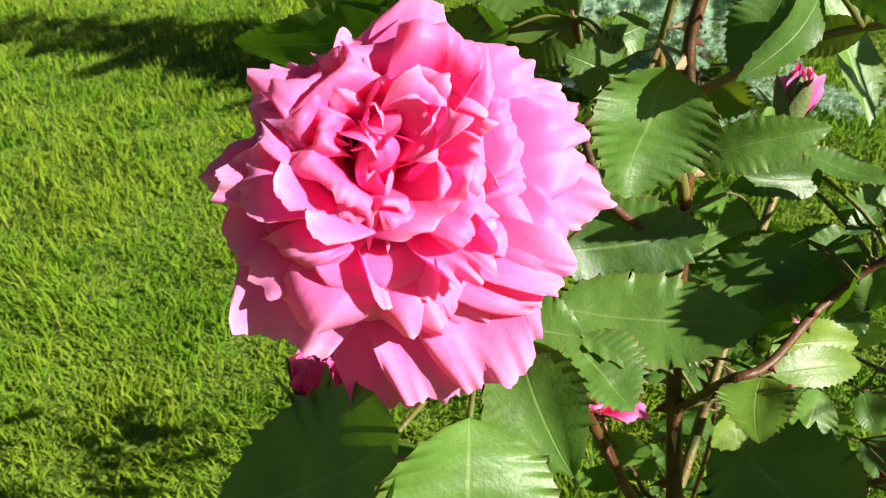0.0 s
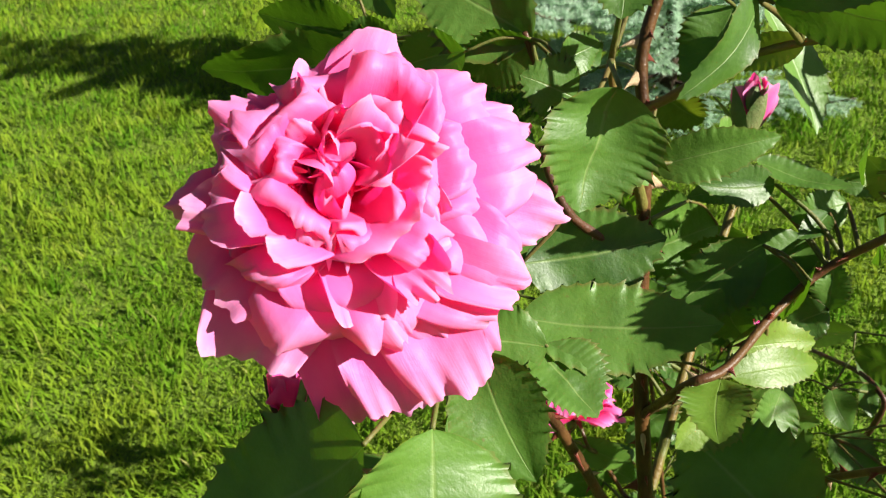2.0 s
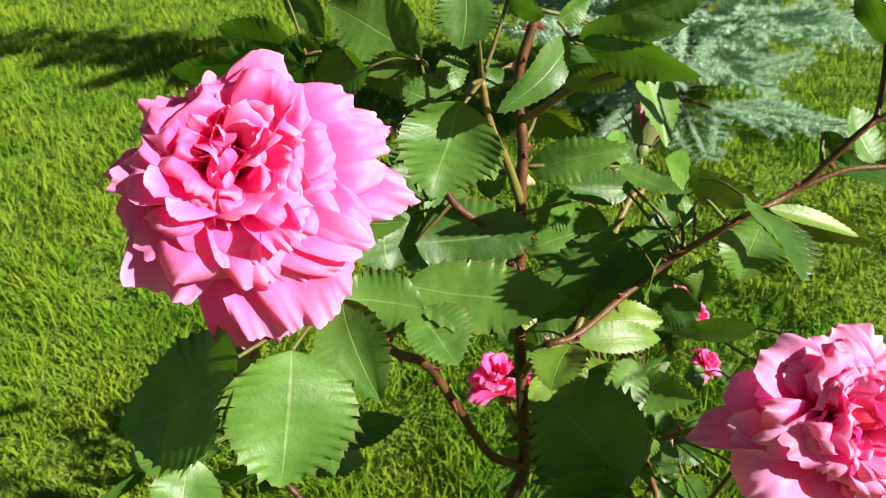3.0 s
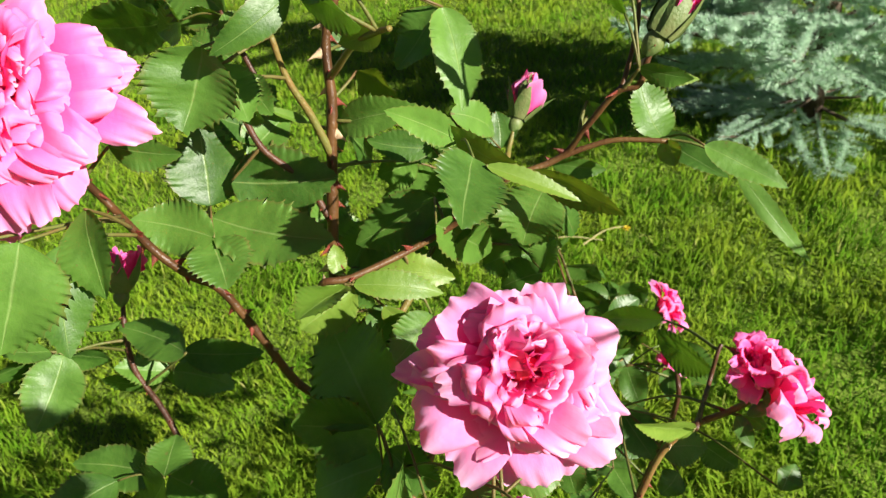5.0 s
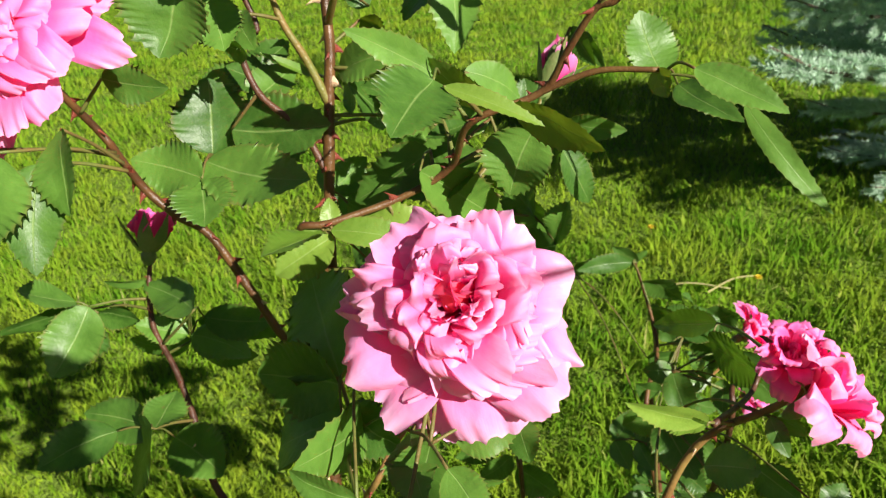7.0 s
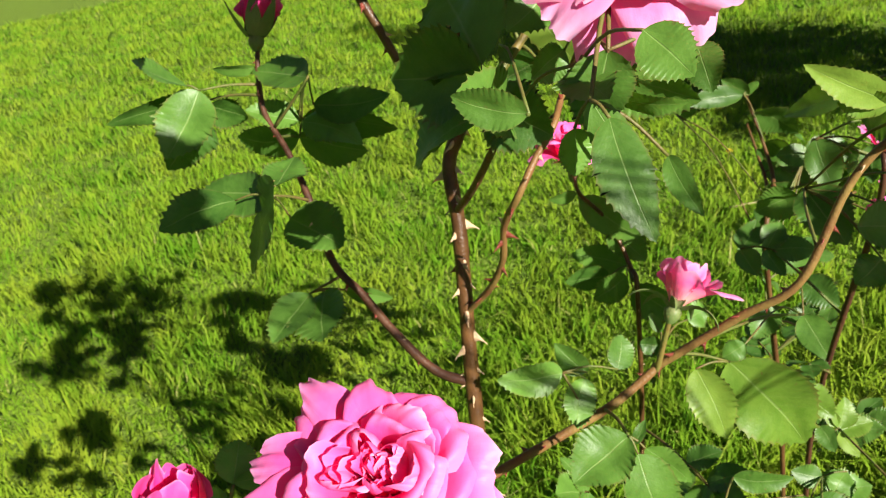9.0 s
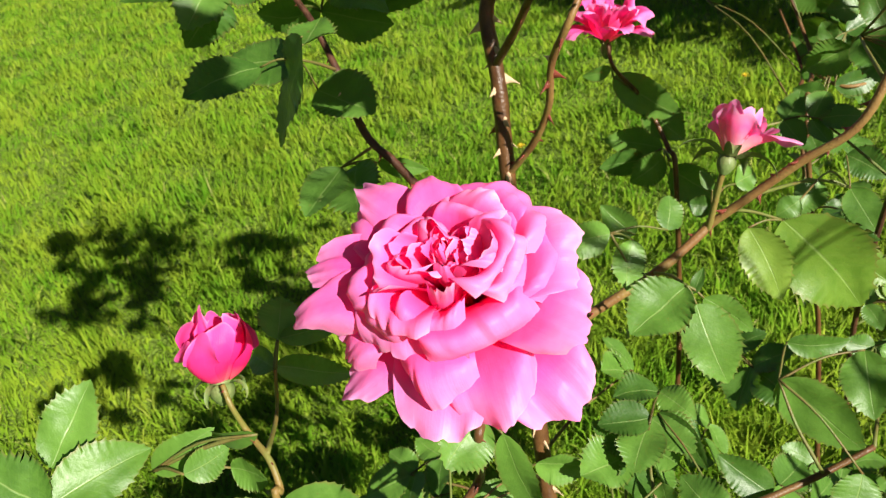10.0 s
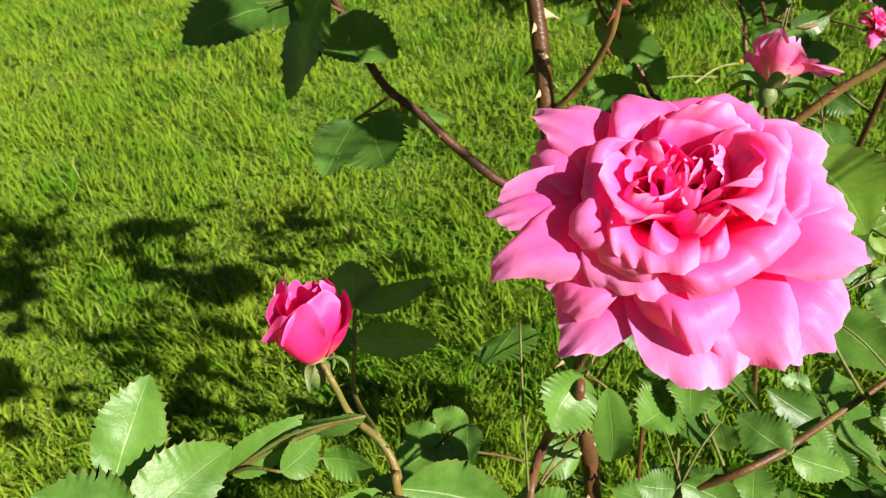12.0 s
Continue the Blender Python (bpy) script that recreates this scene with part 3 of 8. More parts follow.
def grass_mesh(number, heart, seed):
    """Blades of grass in tufts, thick beyond the bushes and thinner and broader far off: each a bent, tapered strip."""
    g = np.random.default_rng(seed)
    r = 13.0 * g.power(1.15, number) ** 1.5
    thin = g.uniform(0, 1, number) > 0.87
    way = radians(112) + np.where(thin, radians(72) + radians(216) * g.uniform(0, 1, number), radians(72) * g.uniform(-1, 1, number)) + radians(7) * g.normal(0, 1, number) * (r > 1.0)
    x, y = heart[0] + r * np.cos(way), heart[1] + r * np.sin(way)
    clump = 0.5 + 0.5 * np.sin(x * 9.1 + 2.0 * np.sin(y * 7.3)) * np.sin(y * 8.3 + 1.7 * np.sin(x * 5.9))
    clump = np.clip(clump + 0.30 * np.sin(x * 23 + 3 * np.sin(y * 19)) * np.sin(y * 27 + 2 * np.sin(x * 17)) + 0.25 * np.sin(x * 61 + 2 * np.sin(y * 47)) * np.sin(y * 67 + 2 * np.sin(x * 53)), 0, 1)
    h = (0.054 + 0.0012 * r) * g.uniform(0.35, 1.35, number) * (0.35 + 1.1 * clump)
    w = (0.0034 + 0.0010 * r) * g.uniform(0.6, 1.4, number) * np.where(thin, 2.4, 1.0)
    a = g.uniform(0, math.tau, number)
    lean_way = g.normal(0, 1.7, number) + 2.6 * np.sin(x * 4.1 + 1.3 * np.sin(y * 3.3)) + 1.9 * np.sin(y * 5.3 + x * 2.3)
    lean = np.abs(g.normal(0.75, 0.45, number))
    sx, sy = np.cos(a) * w / 2, np.sin(a) * w / 2
    one = np.zeros((number, 5, 3))
    for k, (s, wide) in enumerate(((0.0, -1), (0.0, 1), (0.55, -0.75), (0.55, 0.75), (1.0, 0))):
        off = np.sin(lean) * h * s ** 1.7
        one[:, k, 0] = x + sx * wide + np.cos(lean_way) * off
        one[:, k, 1] = y + sy * wide + np.sin(lean_way) * off
        one[:, k, 2] = h * s * np.cos(lean * s * 0.9) - 0.002
    tri = np.array([[0, 1, 3], [0, 3, 2], [2, 3, 4]])
    idx = np.arange(number)[:, None, None] * 5 + tri[None]
    return fast_mesh("grass", one.reshape(-1, 3), idx.reshape(-1, 3), [GRASS])


grass = tagged(new("grass", grass_mesh(420000, (0.15, 0.3), 5)), "bright green mown lawn grass with dry blades", "grass", kind="stuff")


# ---- blue spruce ----
def spruce_branch(name, length, seed):
    """A branch along x that carries twigs set with needles."""
    rnd = random.Random(seed)
    g = np.random.default_rng(seed)
    v, f = tube(smooth_path([(0, 0, 0), (length * 0.35, 0, -0.05 * length), (length * 0.75, 0, -0.02 * length), (length, 0, 0.06 * length)], 4), 0.010, 0.003, 6)
    verts, tris = [np.array([tuple(p) for p in v])], []
    for face in f:
        for i in range(1, len(face) - 1):
            tris.append((face[0], face[i], face[i + 1]))
    wood = len(tris)
    twigs = [((0.15 * length, 0, 0), (1, 0, 0.05), length * 0.85)]
    for i in range(22):
        s = 0.18 + 0.8 * i / 22
        side = 1 if i % 2 else -1
        sub = length * 0.42 * (1.05 - s) + 0.05
        twigs.append(((s * length, 0, -0.04 * length * math.sin(s * 3)), (0.75, side * rnd.uniform(0.6, 0.95), rnd.uniform(-0.1, 0.25)), sub))
        if sub > 0.12:
            twigs.append(((s * length + 0.3 * sub, side * 0.3 * sub, 0), (0.95, side * 0.2, rnd.uniform(0, 0.25)), sub * 0.5))
    nv, nt, start = [], [], len(v)
    for p0, d, sub in twigs:
        d = np.array(d) / np.linalg.norm(d)
        n = int(sub * 1000)
        s = g.uniform(0, 1, n) ** 0.75
        at = np.array(p0)[None] + d[None] * (s * sub)[:, None]
        out = g.normal(0, 1, (n, 3))
        out[:, 2] += 0.35
        out -= (out @ d)[:, None] * d[None]
        out /= np.linalg.norm(out, axis=1)[:, None]
        way = out * 0.8 + d[None] * 0.62
        ln = g.uniform(0.018, 0.030, n)
        across = np.cross(way, g.normal(0, 1, (n, 3)))
        across /= np.linalg.norm(across, axis=1)[:, None]
        one = np.stack([at - across * 0.0021, at + across * 0.0021, at + way * ln[:, None]], 1)
        nv.append(one.reshape(-1, 3))
        nt.append(start + np.arange(n * 3).reshape(-1, 3))
        start += n * 3
    needles = np.concatenate(nt)
    tri = np.concatenate([np.array(tris), needles])
    slots = np.concatenate([np.zeros(wood), np.ones(len(needles))])
    return fast_mesh(name, np.concatenate(verts + nv), tri, [BARK, NEEDLE], slots)


def spruce(at, height, radius, seed):
    rnd = random.Random(seed)
    tree = tagged(put(new("blue_spruce"), None, at), "young blue spruce with silvery needles standing on the lawn", "spruce")
    v, f = tube(smooth_path([(0, 0, -0.02), (0.01, 0, height * 0.5), (0, 0, height)], 5), 0.035, 0.006, 9, 0.05, 3)
    part("trunk", mesh_of("trunk", v, f, BARK), tree, at)
    kinds = [spruce_branch("branch", 0.80, 40 + i) for i in range(4)]
    level, turn = 0.10, 0.0
    while level < height - 0.12:
        reach = radius * (1 - level / height) ** 0.85 * (0.62 if level < 0.33 else 1.0) + 0.06
        number = 8 if level < 1.2 else 6
        for i in range(number):
            b = part("branch", kinds[rnd.randrange(4)], tree, Vector(at) + Vector((0, 0, level + rnd.uniform(-0.03, 0.03))))
            b.rotation_euler = (rnd.uniform(-0.2, 0.2), radians(rnd.uniform(-14, 8)), turn + math.tau * i / number + rnd.uniform(-0.15, 0.15))
            b.scale = [reach / 0.80 * rnd.uniform(0.8, 1.15)] * 3
        level += 0.16
        turn += 0.4
    return tree


spruce((1.25, 3.0, 0.0), 2.7, 0.90, 9)

# ---- rose bushes ----
bush = tagged(put(new("rose_bush"), None, (0.19, 0.20, 0.0)), "pink rose bush with thorny canes in full bloom on the lawn", "rose bush")
far_bush = tagged(put(new("rose_bush"), None, (0.42, 0.78, 0.0)), "smaller pale pink rose bush with thin canes", "rose bush")

# ---- canes ----
cane(bush, [(0.1900, 0.2000, 0.0000), (0.2238, 0.2354, 0.2027), (0.2375, 0.2708, 0.4053), (0.2333, 0.2922, 0.4875), (0.2228, 0.3292, 0.6301), (0.2202, 0.3427, 0.6819), (0.2174, 0.3586, 0.7429), (0.2125, 0.3690, 0.7832), (0.2231, 0.3764, 0.8117), (0.2234, 0.3874, 0.8540), (0.2228, 0.4020, 0.9102), (0.2263, 0.4223, 0.9881), (0.2282, 0.4304, 1.0194), (0.2267, 0.4400, 1.0563), (0.2388, 0.4493, 1.0920)], 0.0068, 0.0028, CANE_BROWN, 0.007, 0.0150)
cane(bush, [(0.2231, 0.3765, 0.8120), (0.1995, 0.3655, 0.8374), (0.1814, 0.3609, 0.8799), (0.1640, 0.3560, 0.9200), (0.1486, 0.3493, 0.9354), (0.1355, 0.3443, 0.9530), (0.1197, 0.3488, 0.9678), (0.1005, 0.3549, 0.9865), (0.0950, 0.3200, 1.0450)], 0.0030, 0.0024, CANE_BROWN, 0.011, 0.0081)
cane(bush, [(0.2226, 0.3305, 0.6350), (0.1966, 0.3268, 0.6449), (0.1671, 0.3322, 0.6687), (0.1402, 0.3405, 0.6942), (0.1173, 0.3468, 0.7148), (0.0928, 0.3690, 0.7538), (0.0709, 0.3859, 0.7854), (0.0481, 0.3985, 0.8129), (0.0385, 0.4150, 0.8400), (0.0348, 0.4280, 0.8590)], 0.0036, 0.0018, CANE_DARK, 0.013, 0.0066)
cane(bush, [(0.2201, 0.3432, 0.6840), (0.2449, 0.3344, 0.7111), (0.2602, 0.3256, 0.7374), (0.2683, 0.3163, 0.7653), (0.2830, 0.3080, 0.7890), (0.2903, 0.3210, 0.8056), (0.2984, 0.3336, 0.8207), (0.3018, 0.3594, 0.8420), (0.3540, 0.2990, 0.9210)], 0.0023, 0.0019, CANE_TAN, 0.011, 0.0081)
cane(bush, [(0.2163, 0.3609, 0.7520), (0.2443, 0.3350, 0.7820), (0.2662, 0.3120, 0.8091), (0.2815, 0.2947, 0.8275)], 0.0026, 0.0020, CANE_RED, 0.030, 0.0047)
cane(bush, [(0.2280, 0.3110, 0.5600), (0.2315, 0.3144, 0.5651), (0.2847, 0.3470, 0.5916), (0.3133, 0.3649, 0.6071), (0.3390, 0.3850, 0.6270), (0.3400, 0.3860, 0.6280), (0.3905, 0.3913, 0.6686), (0.4252, 0.3932, 0.6963), (0.4479, 0.4068, 0.7540), (0.4667, 0.4106, 0.7813), (0.4928, 0.4092, 0.8012), (0.5170, 0.4090, 0.8230)], 0.0036, 0.0022, CANE_TAN, 0.015, 0.0081)
cane(bush, [(0.3383, 0.3829, 0.6240), (0.3436, 0.3839, 0.6470), (0.3477, 0.3843, 0.6648), (0.3523, 0.3841, 0.6773)], 0.0022, 0.0018, CANE_GREEN, 0.050, 0.0029)
cane(bush, [(0.2232, 0.3929, 0.8750), (0.2300, 0.3582, 0.9257), (0.2498, 0.3613, 0.9308), (0.2846, 0.3885, 0.9375), (0.3141, 0.3983, 0.9539), (0.3359, 0.3784, 0.9862), (0.3730, 0.3867, 1.0002), (0.3880, 0.3831, 1.0207), (0.4029, 0.3794, 1.0412), (0.4139, 0.3778, 1.0456), (0.4172, 0.3789, 1.0576), (0.4221, 0.3806, 1.0707)], 0.0024, 0.0015, CANE_RED, 0.016, 0.0081)
cane(bush, [(0.4029, 0.3794, 1.0412), (0.4067, 0.3830, 1.0474), (0.4127, 0.3981, 1.0726), (0.4119, 0.4085, 1.0902), (0.4123, 0.4142, 1.0997)], 0.0015, 0.0011, CANE_RED, 0.050, 0.0029)
cane(bush, [(0.3730, 0.3867, 1.0002), (0.3882, 0.3882, 1.0062), (0.4051, 0.3891, 1.0105), (0.4322, 0.3889, 1.0101)], 0.0018, 0.0014, CANE_RED, 0.060, 0.0029)
cane(bush, [(0.2188, 0.3734, 0.8000), (0.3082, 0.4953, 0.9269), (0.3276, 0.5115, 0.9403), (0.3306, 0.5276, 0.9478), (0.3348, 0.5422, 0.9641)], 0.0030, 0.0018, CANE_GREEN, 0.050, 0.0029)
cane(bush, [(0.2277, 0.4340, 1.0330), (0.2366, 0.4244, 1.0418), (0.2537, 0.4094, 1.0603), (0.2693, 0.3947, 1.0702), (0.2837, 0.3805, 1.0767)], 0.0026, 0.0016, CANE_GREEN, 0.060, 0.0029)
cane(bush, [(0.2262, 0.4215, 0.9850), (0.2177, 0.4179, 1.0136), (0.2078, 0.4132, 1.0394), (0.2031, 0.4113, 1.0662)], 0.0030, 0.0018, CANE_GREEN, 0.020, 0.0038)
cane(bush, [(0.2241, 0.4098, 0.9400), (0.2087, 0.4122, 0.9708), (0.1846, 0.4080, 0.9966), (0.1737, 0.4134, 1.0291), (0.1850, 0.4196, 1.0335), (0.1737, 0.4232, 1.0627), (0.1684, 0.4244, 1.0785)], 0.0025, 0.0016, CANE_DARK, 0.030, 0.0038)
cane(bush, [(0.2500, 0.5200, 0.0000), (0.2770, 0.5730, 0.3260), (0.2890, 0.5541, 0.5704), (0.2802, 0.5680, 0.6039), (0.2593, 0.5790, 0.6441), (0.2426, 0.5533, 0.6828), (0.2370, 0.5611, 0.7021)], 0.0028, 0.0016, CANE_BROWN, 0.030, 0.0038)
cane(bush, [(0.1500, 0.1400, 0.0000), (0.1610, 0.1210, 0.3110), (0.1767, 0.1056, 0.6052), (0.1774, 0.1100, 0.6305), (0.1711, 0.1159, 0.6434), (0.1576, 0.1220, 0.6519), (0.1554, 0.1204, 0.6701), (0.1505, 0.1245, 0.6794)], 0.0022, 0.0013, CANE_GREEN, 0.030, 0.0038)
cane(bush, [(0.1699, 0.1169, 0.6457), (0.1425, 0.1567, 0.6304), (0.1466, 0.1633, 0.6569)], 0.0014, 0.0010, CANE_GREEN, 0.000, 0.0000)
cane(bush, [(0.1200, 0.1100, 0.0000), (0.1200, 0.0770, 0.3235), (0.0900, 0.0540, 0.6070), (0.0900, 0.0540, 0.6470)], 0.0035, 0.0020, CANE_RED, 0.030, 0.0038)
cane(bush, [(0.2338, 0.2611, 0.3500), (0.2120, 0.1890, 0.4710), (0.2131, 0.1906, 0.5227), (0.2186, 0.2231, 0.5302), (0.2456, 0.1870, 0.6049), (0.2467, 0.1972, 0.6194), (0.2880, 0.1190, 0.7450)], 0.0034, 0.0024, CANE_RED, 0.015, 0.0066)
cane(bush, [(0.2372, 0.2699, 0.4000), (0.3111, 0.2479, 0.4713), (0.3482, 0.2564, 0.4885), (0.4040, 0.3088, 0.4843), (0.4419, 0.3343, 0.4979)], 0.0030, 0.0020, CANE_RED, 0.030, 0.0038)
# Two canes off to the right, added to hold unseen leaves that shade the lawn.
cane(bush, [(0.4200, 0.3400, 0.2500), (0.5600, 0.3800, 0.5000), (0.7200, 0.4000, 0.7500), (0.8000, 0.3600, 0.9500), (0.8200, 0.3200, 1.0800)], 0.0040, 0.0020, CANE_RED, 0.030, 0.0047)
cane(bush, [(0.4000, 0.3000, 0.2200), (0.5800, 0.2400, 0.4000), (0.7400, 0.2000, 0.6000), (0.8400, 0.1400, 0.8400)], 0.0040, 0.0020, CANE_RED, 0.030, 0.0047)
cane(far_bush, [(0.4200, 0.7800, 0.0000), (0.4100, 0.7405, 0.3060), (0.3909, 0.6744, 0.5733), (0.3929, 0.7467, 0.6098), (0.3806, 0.7867, 0.6389), (0.3592, 0.8142, 0.6874)], 0.0035, 0.0015, CANE_RED, 0.040, 0.0038)
cane(far_bush, [(0.4100, 0.7405, 0.3060), (0.3824, 0.7768, 0.5451), (0.3830, 0.8188, 0.5751), (0.3704, 0.8542, 0.6019), (0.3545, 0.8895, 0.6305)], 0.0030, 0.0012, CANE_RED, 0.040, 0.0038)
cane(far_bush, [(0.3932, 0.7439, 0.6046), (0.4181, 0.7057, 0.6025), (0.4432, 0.7222, 0.5987), (0.4719, 0.8156, 0.5753)], 0.0020, 0.0015, CANE_TAN, 0.040, 0.0038)
cane(far_bush, [(0.4500, 0.6800, 0.0000), (0.4400, 0.6000, 0.4000), (0.4725, 0.5295, 0.6766), (0.4739, 0.5361, 0.7285), (0.4815, 0.6353, 0.6861), (0.5055, 0.8296, 0.5822)], 0.0030, 0.0016, CANE_DARK, 0.050, 0.0038)
cane(far_bush, [(0.4659, 0.3819, 0.8080), (0.4858, 0.4599, 0.7772), (0.4923, 0.4748, 0.7988), (0.4955, 0.4798, 0.8053)], 0.0020, 0.0015, CANE_DARK, 0.050, 0.0029)

# ---- leaves: petiole first, then each leaflet from its base to its tip ----
leaf(bush, (0.1149, 0.3503, 0.9725), [
    ((0.1086, 0.2747, 1.0006), (0.0998, 0.2450, 0.9513), (0.30, -0.62, 0.72), 0.056),
])
leaf(bush, (0.1125, 0.3511, 0.9748), [
    ((0.0872, 0.2695, 1.0028), (0.0160, 0.2945, 0.9472), (-0.64, -0.48, 0.60), 0.058),
])
leaf(bush, (0.1237, 0.3477, 0.9641), [
    ((0.1154, 0.2947, 0.9880), (0.1191, 0.2665, 0.9331), (0.78, -0.54, 0.33), 0.032),
])
leaf(bush, (0.1197, 0.3488, 0.9678), [
    ((0.1281, 0.3041, 1.0045), (0.1427, 0.2801, 0.9639), (-0.21, -0.87, 0.44), 0.034),
])
leaf(bush, (0.0991, 0.3461, 1.0012), [
    ((0.1199, 0.3495, 1.0209), (0.1593, 0.3588, 1.0126), (0.20, -0.97, -0.12), 0.023),
])
leaf(bush, (0.1737, 0.4232, 1.0627), [
    ((0.1715, 0.4226, 1.0755), (0.1233, 0.4397, 1.1044), (-0.28, -0.95, 0.10), 0.044),
    ((0.1731, 0.4214, 1.0735), (0.1386, 0.4374, 1.0613), (-0.34, -0.91, -0.23), 0.028),
    ((0.1776, 0.3978, 1.0728), (0.1964, 0.4058, 1.0764), (0.36, -0.92, 0.15), 0.018),
    ((0.1843, 0.3954, 1.0569), (0.1609, 0.3954, 1.0695), (0.13, -0.96, 0.25), 0.026),
    ((0.1420, 0.4213, 1.0733), (0.1091, 0.4478, 1.0592), (-0.64, -0.77, 0.04), 0.025),
])
leaf(bush, (0.2031, 0.4113, 1.0662), [
    ((0.1929, 0.3700, 1.1226), (0.1889, 0.3560, 1.0991), (-0.10, -0.85, 0.52), 0.027),
])
leaf(bush, (0.1691, 0.4242, 1.0765), [
    ((0.1037, 0.4747, 1.0662), (0.0442, 0.5155, 1.0761), (-0.57, -0.80, -0.15), 0.037),
    ((0.1017, 0.4716, 1.0609), (0.0095, 0.5122, 1.0511), (-0.34, -0.87, -0.36), 0.042),
    ((0.0928, 0.4950, 1.1004), (0.1151, 0.4801, 1.0751), (-0.50, -0.86, 0.07), 0.023),
    ((0.1130, 0.4760, 1.0683), (0.0877, 0.4781, 1.0718), (-0.12, -0.93, -0.33), 0.020),
])
leaf(bush, (0.2747, 0.3894, 1.0726), [
    ((0.2388, 0.3594, 1.1000), (0.2021, 0.3340, 1.0769), (0.50, -0.85, 0.15), 0.019),
    ((0.2336, 0.3637, 1.1074), (0.2493, 0.3684, 1.1151), (0.27, -0.96, 0.03), 0.011),
    ((0.2430, 0.3600, 1.1010), (0.2827, 0.3313, 1.1113), (-0.60, -0.80, 0.07), 0.015),
    ((0.2443, 0.3586, 1.0986), (0.2863, 0.3201, 1.0925), (-0.65, -0.65, -0.39), 0.023),
])
leaf(bush, (0.2801, 0.3841, 1.0751), [
    ((0.2763, 0.3896, 1.0725), (0.2454, 0.4065, 1.0617), (-0.45, -0.89, -0.10), 0.016),
], LEAF_PALE)
leaf(bush, (0.2282, 0.4304, 1.0194), [
    ((0.2400, 0.4520, 1.0311), (0.2658, 0.4534, 1.0138), (-0.27, -0.85, -0.46), 0.029),
], LEAF_PALE)
leaf(bush, (0.2747, 0.3894, 1.0726), [
    ((0.2611, 0.3832, 1.1009), (0.3064, 0.3699, 1.1177), (-0.16, -0.94, -0.30), 0.024),
])
leaf(bush, (0.2031, 0.4113, 1.0662), [
    ((0.2184, 0.4207, 1.1054), (0.2368, 0.4155, 1.0965), (-0.44, -0.76, -0.48), 0.020),
])
leaf(bush, (0.2078, 0.4132, 1.0394), [
    ((0.1917, 0.3901, 1.0479), (0.2097, 0.3787, 1.0287), (-0.12, -0.90, 0.42), 0.020),
    ((0.1862, 0.3808, 1.0323), (0.2048, 0.3772, 1.0262), (-0.27, -0.92, -0.28), 0.018),
])
leaf(bush, (0.3141, 0.3983, 0.9539), [
    ((0.3643, 0.4815, 0.9552), (0.4028, 0.4792, 0.9513), (-0.05, -0.99, 0.10), 0.016),
])
leaf(bush, (0.3130, 0.4994, 0.9303), [
    ((0.2929, 0.4905, 0.9881), (0.3188, 0.5317, 0.9560), (0.90, -0.33, 0.30), 0.026),
    ((0.3235, 0.5273, 0.9456), (0.3196, 0.5406, 0.9708), (0.21, -0.85, 0.48), 0.026),
])
leaf(bush, (0.2259, 0.4198, 0.9784), [
    ((0.2705, 0.4707, 0.9591), (0.2419, 0.4652, 0.9499), (0.22, -0.97, -0.09), 0.029),
    ((0.2984, 0.4883, 0.9298), (0.2362, 0.4799, 0.9158), (0.07, -0.96, 0.27), 0.046),
])
leaf(bush, (0.4288, 0.3889, 1.0101), [
    ((0.4307, 0.3888, 1.0109), (0.4368, 0.3833, 0.9977), (-0.58, -0.81, 0.07), 0.015),
], LEAF_PALE)
leaf(bush, (0.4139, 0.3778, 1.0456), [
    ((0.4191, 0.3796, 1.0495), (0.4440, 0.3790, 1.0480), (-0.02, -1.00, 0.04), 0.008),
    ((0.4149, 0.3778, 1.0464), (0.4070, 0.3769, 1.0451), (0.10, -0.99, 0.04), 0.005),
], LEAF_PALE)
leaf(bush, (0.3842, 0.3840, 1.0156), [
    ((0.3911, 0.4027, 1.0269), (0.4051, 0.3929, 1.0103), (-0.49, -0.86, 0.09), 0.009),
])
leaf(bush, (0.3842, 0.3840, 1.0156), [
    ((0.3879, 0.3948, 1.0311), (0.4012, 0.3888, 1.0127), (-0.37, -0.93, 0.03), 0.012),
])
leaf(bush, (0.3545, 0.3825, 0.9932), [
    ((0.3579, 0.3826, 0.9934), (0.4105, 0.3618, 0.9778), (-0.43, -0.82, -0.38), 0.025),
    ((0.3513, 0.3831, 0.9942), (0.3119, 0.3867, 1.0200), (-0.33, -0.86, -0.38), 0.025),
], LEAF_PALE)
leaf(bush, (0.4056, 0.3790, 1.0423), [
    ((0.4132, 0.3721, 1.0564), (0.4401, 0.3692, 1.0515), (-0.15, -0.95, -0.28), 0.013),
    ((0.4053, 0.3862, 1.0801), (0.3814, 0.3824, 1.1129), (-0.61, -0.61, -0.51), 0.016),
    ((0.4062, 0.3962, 1.0970), (0.4417, 0.4046, 1.1112), (-0.13, -0.67, 0.73), 0.020),
])
leaf(bush, (0.2424, 0.3601, 0.9289), [
    ((0.2462, 0.3587, 0.9266), (0.2282, 0.3191, 0.9275), (-0.04, 0.04, 1.00), 0.029),
    ((0.2506, 0.3590, 0.9270), (0.3037, 0.3739, 0.9128), (0.36, -0.64, 0.68), 0.018),
    ((0.2625, 0.3773, 0.8990), (0.2998, 0.4260, 0.8137), (0.28, -0.88, -0.38), 0.023),
    ((0.2607, 0.3803, 0.9237), (0.3090, 0.3874, 0.9160), (0.20, -0.83, 0.52), 0.023),
], LEAF_PALE)
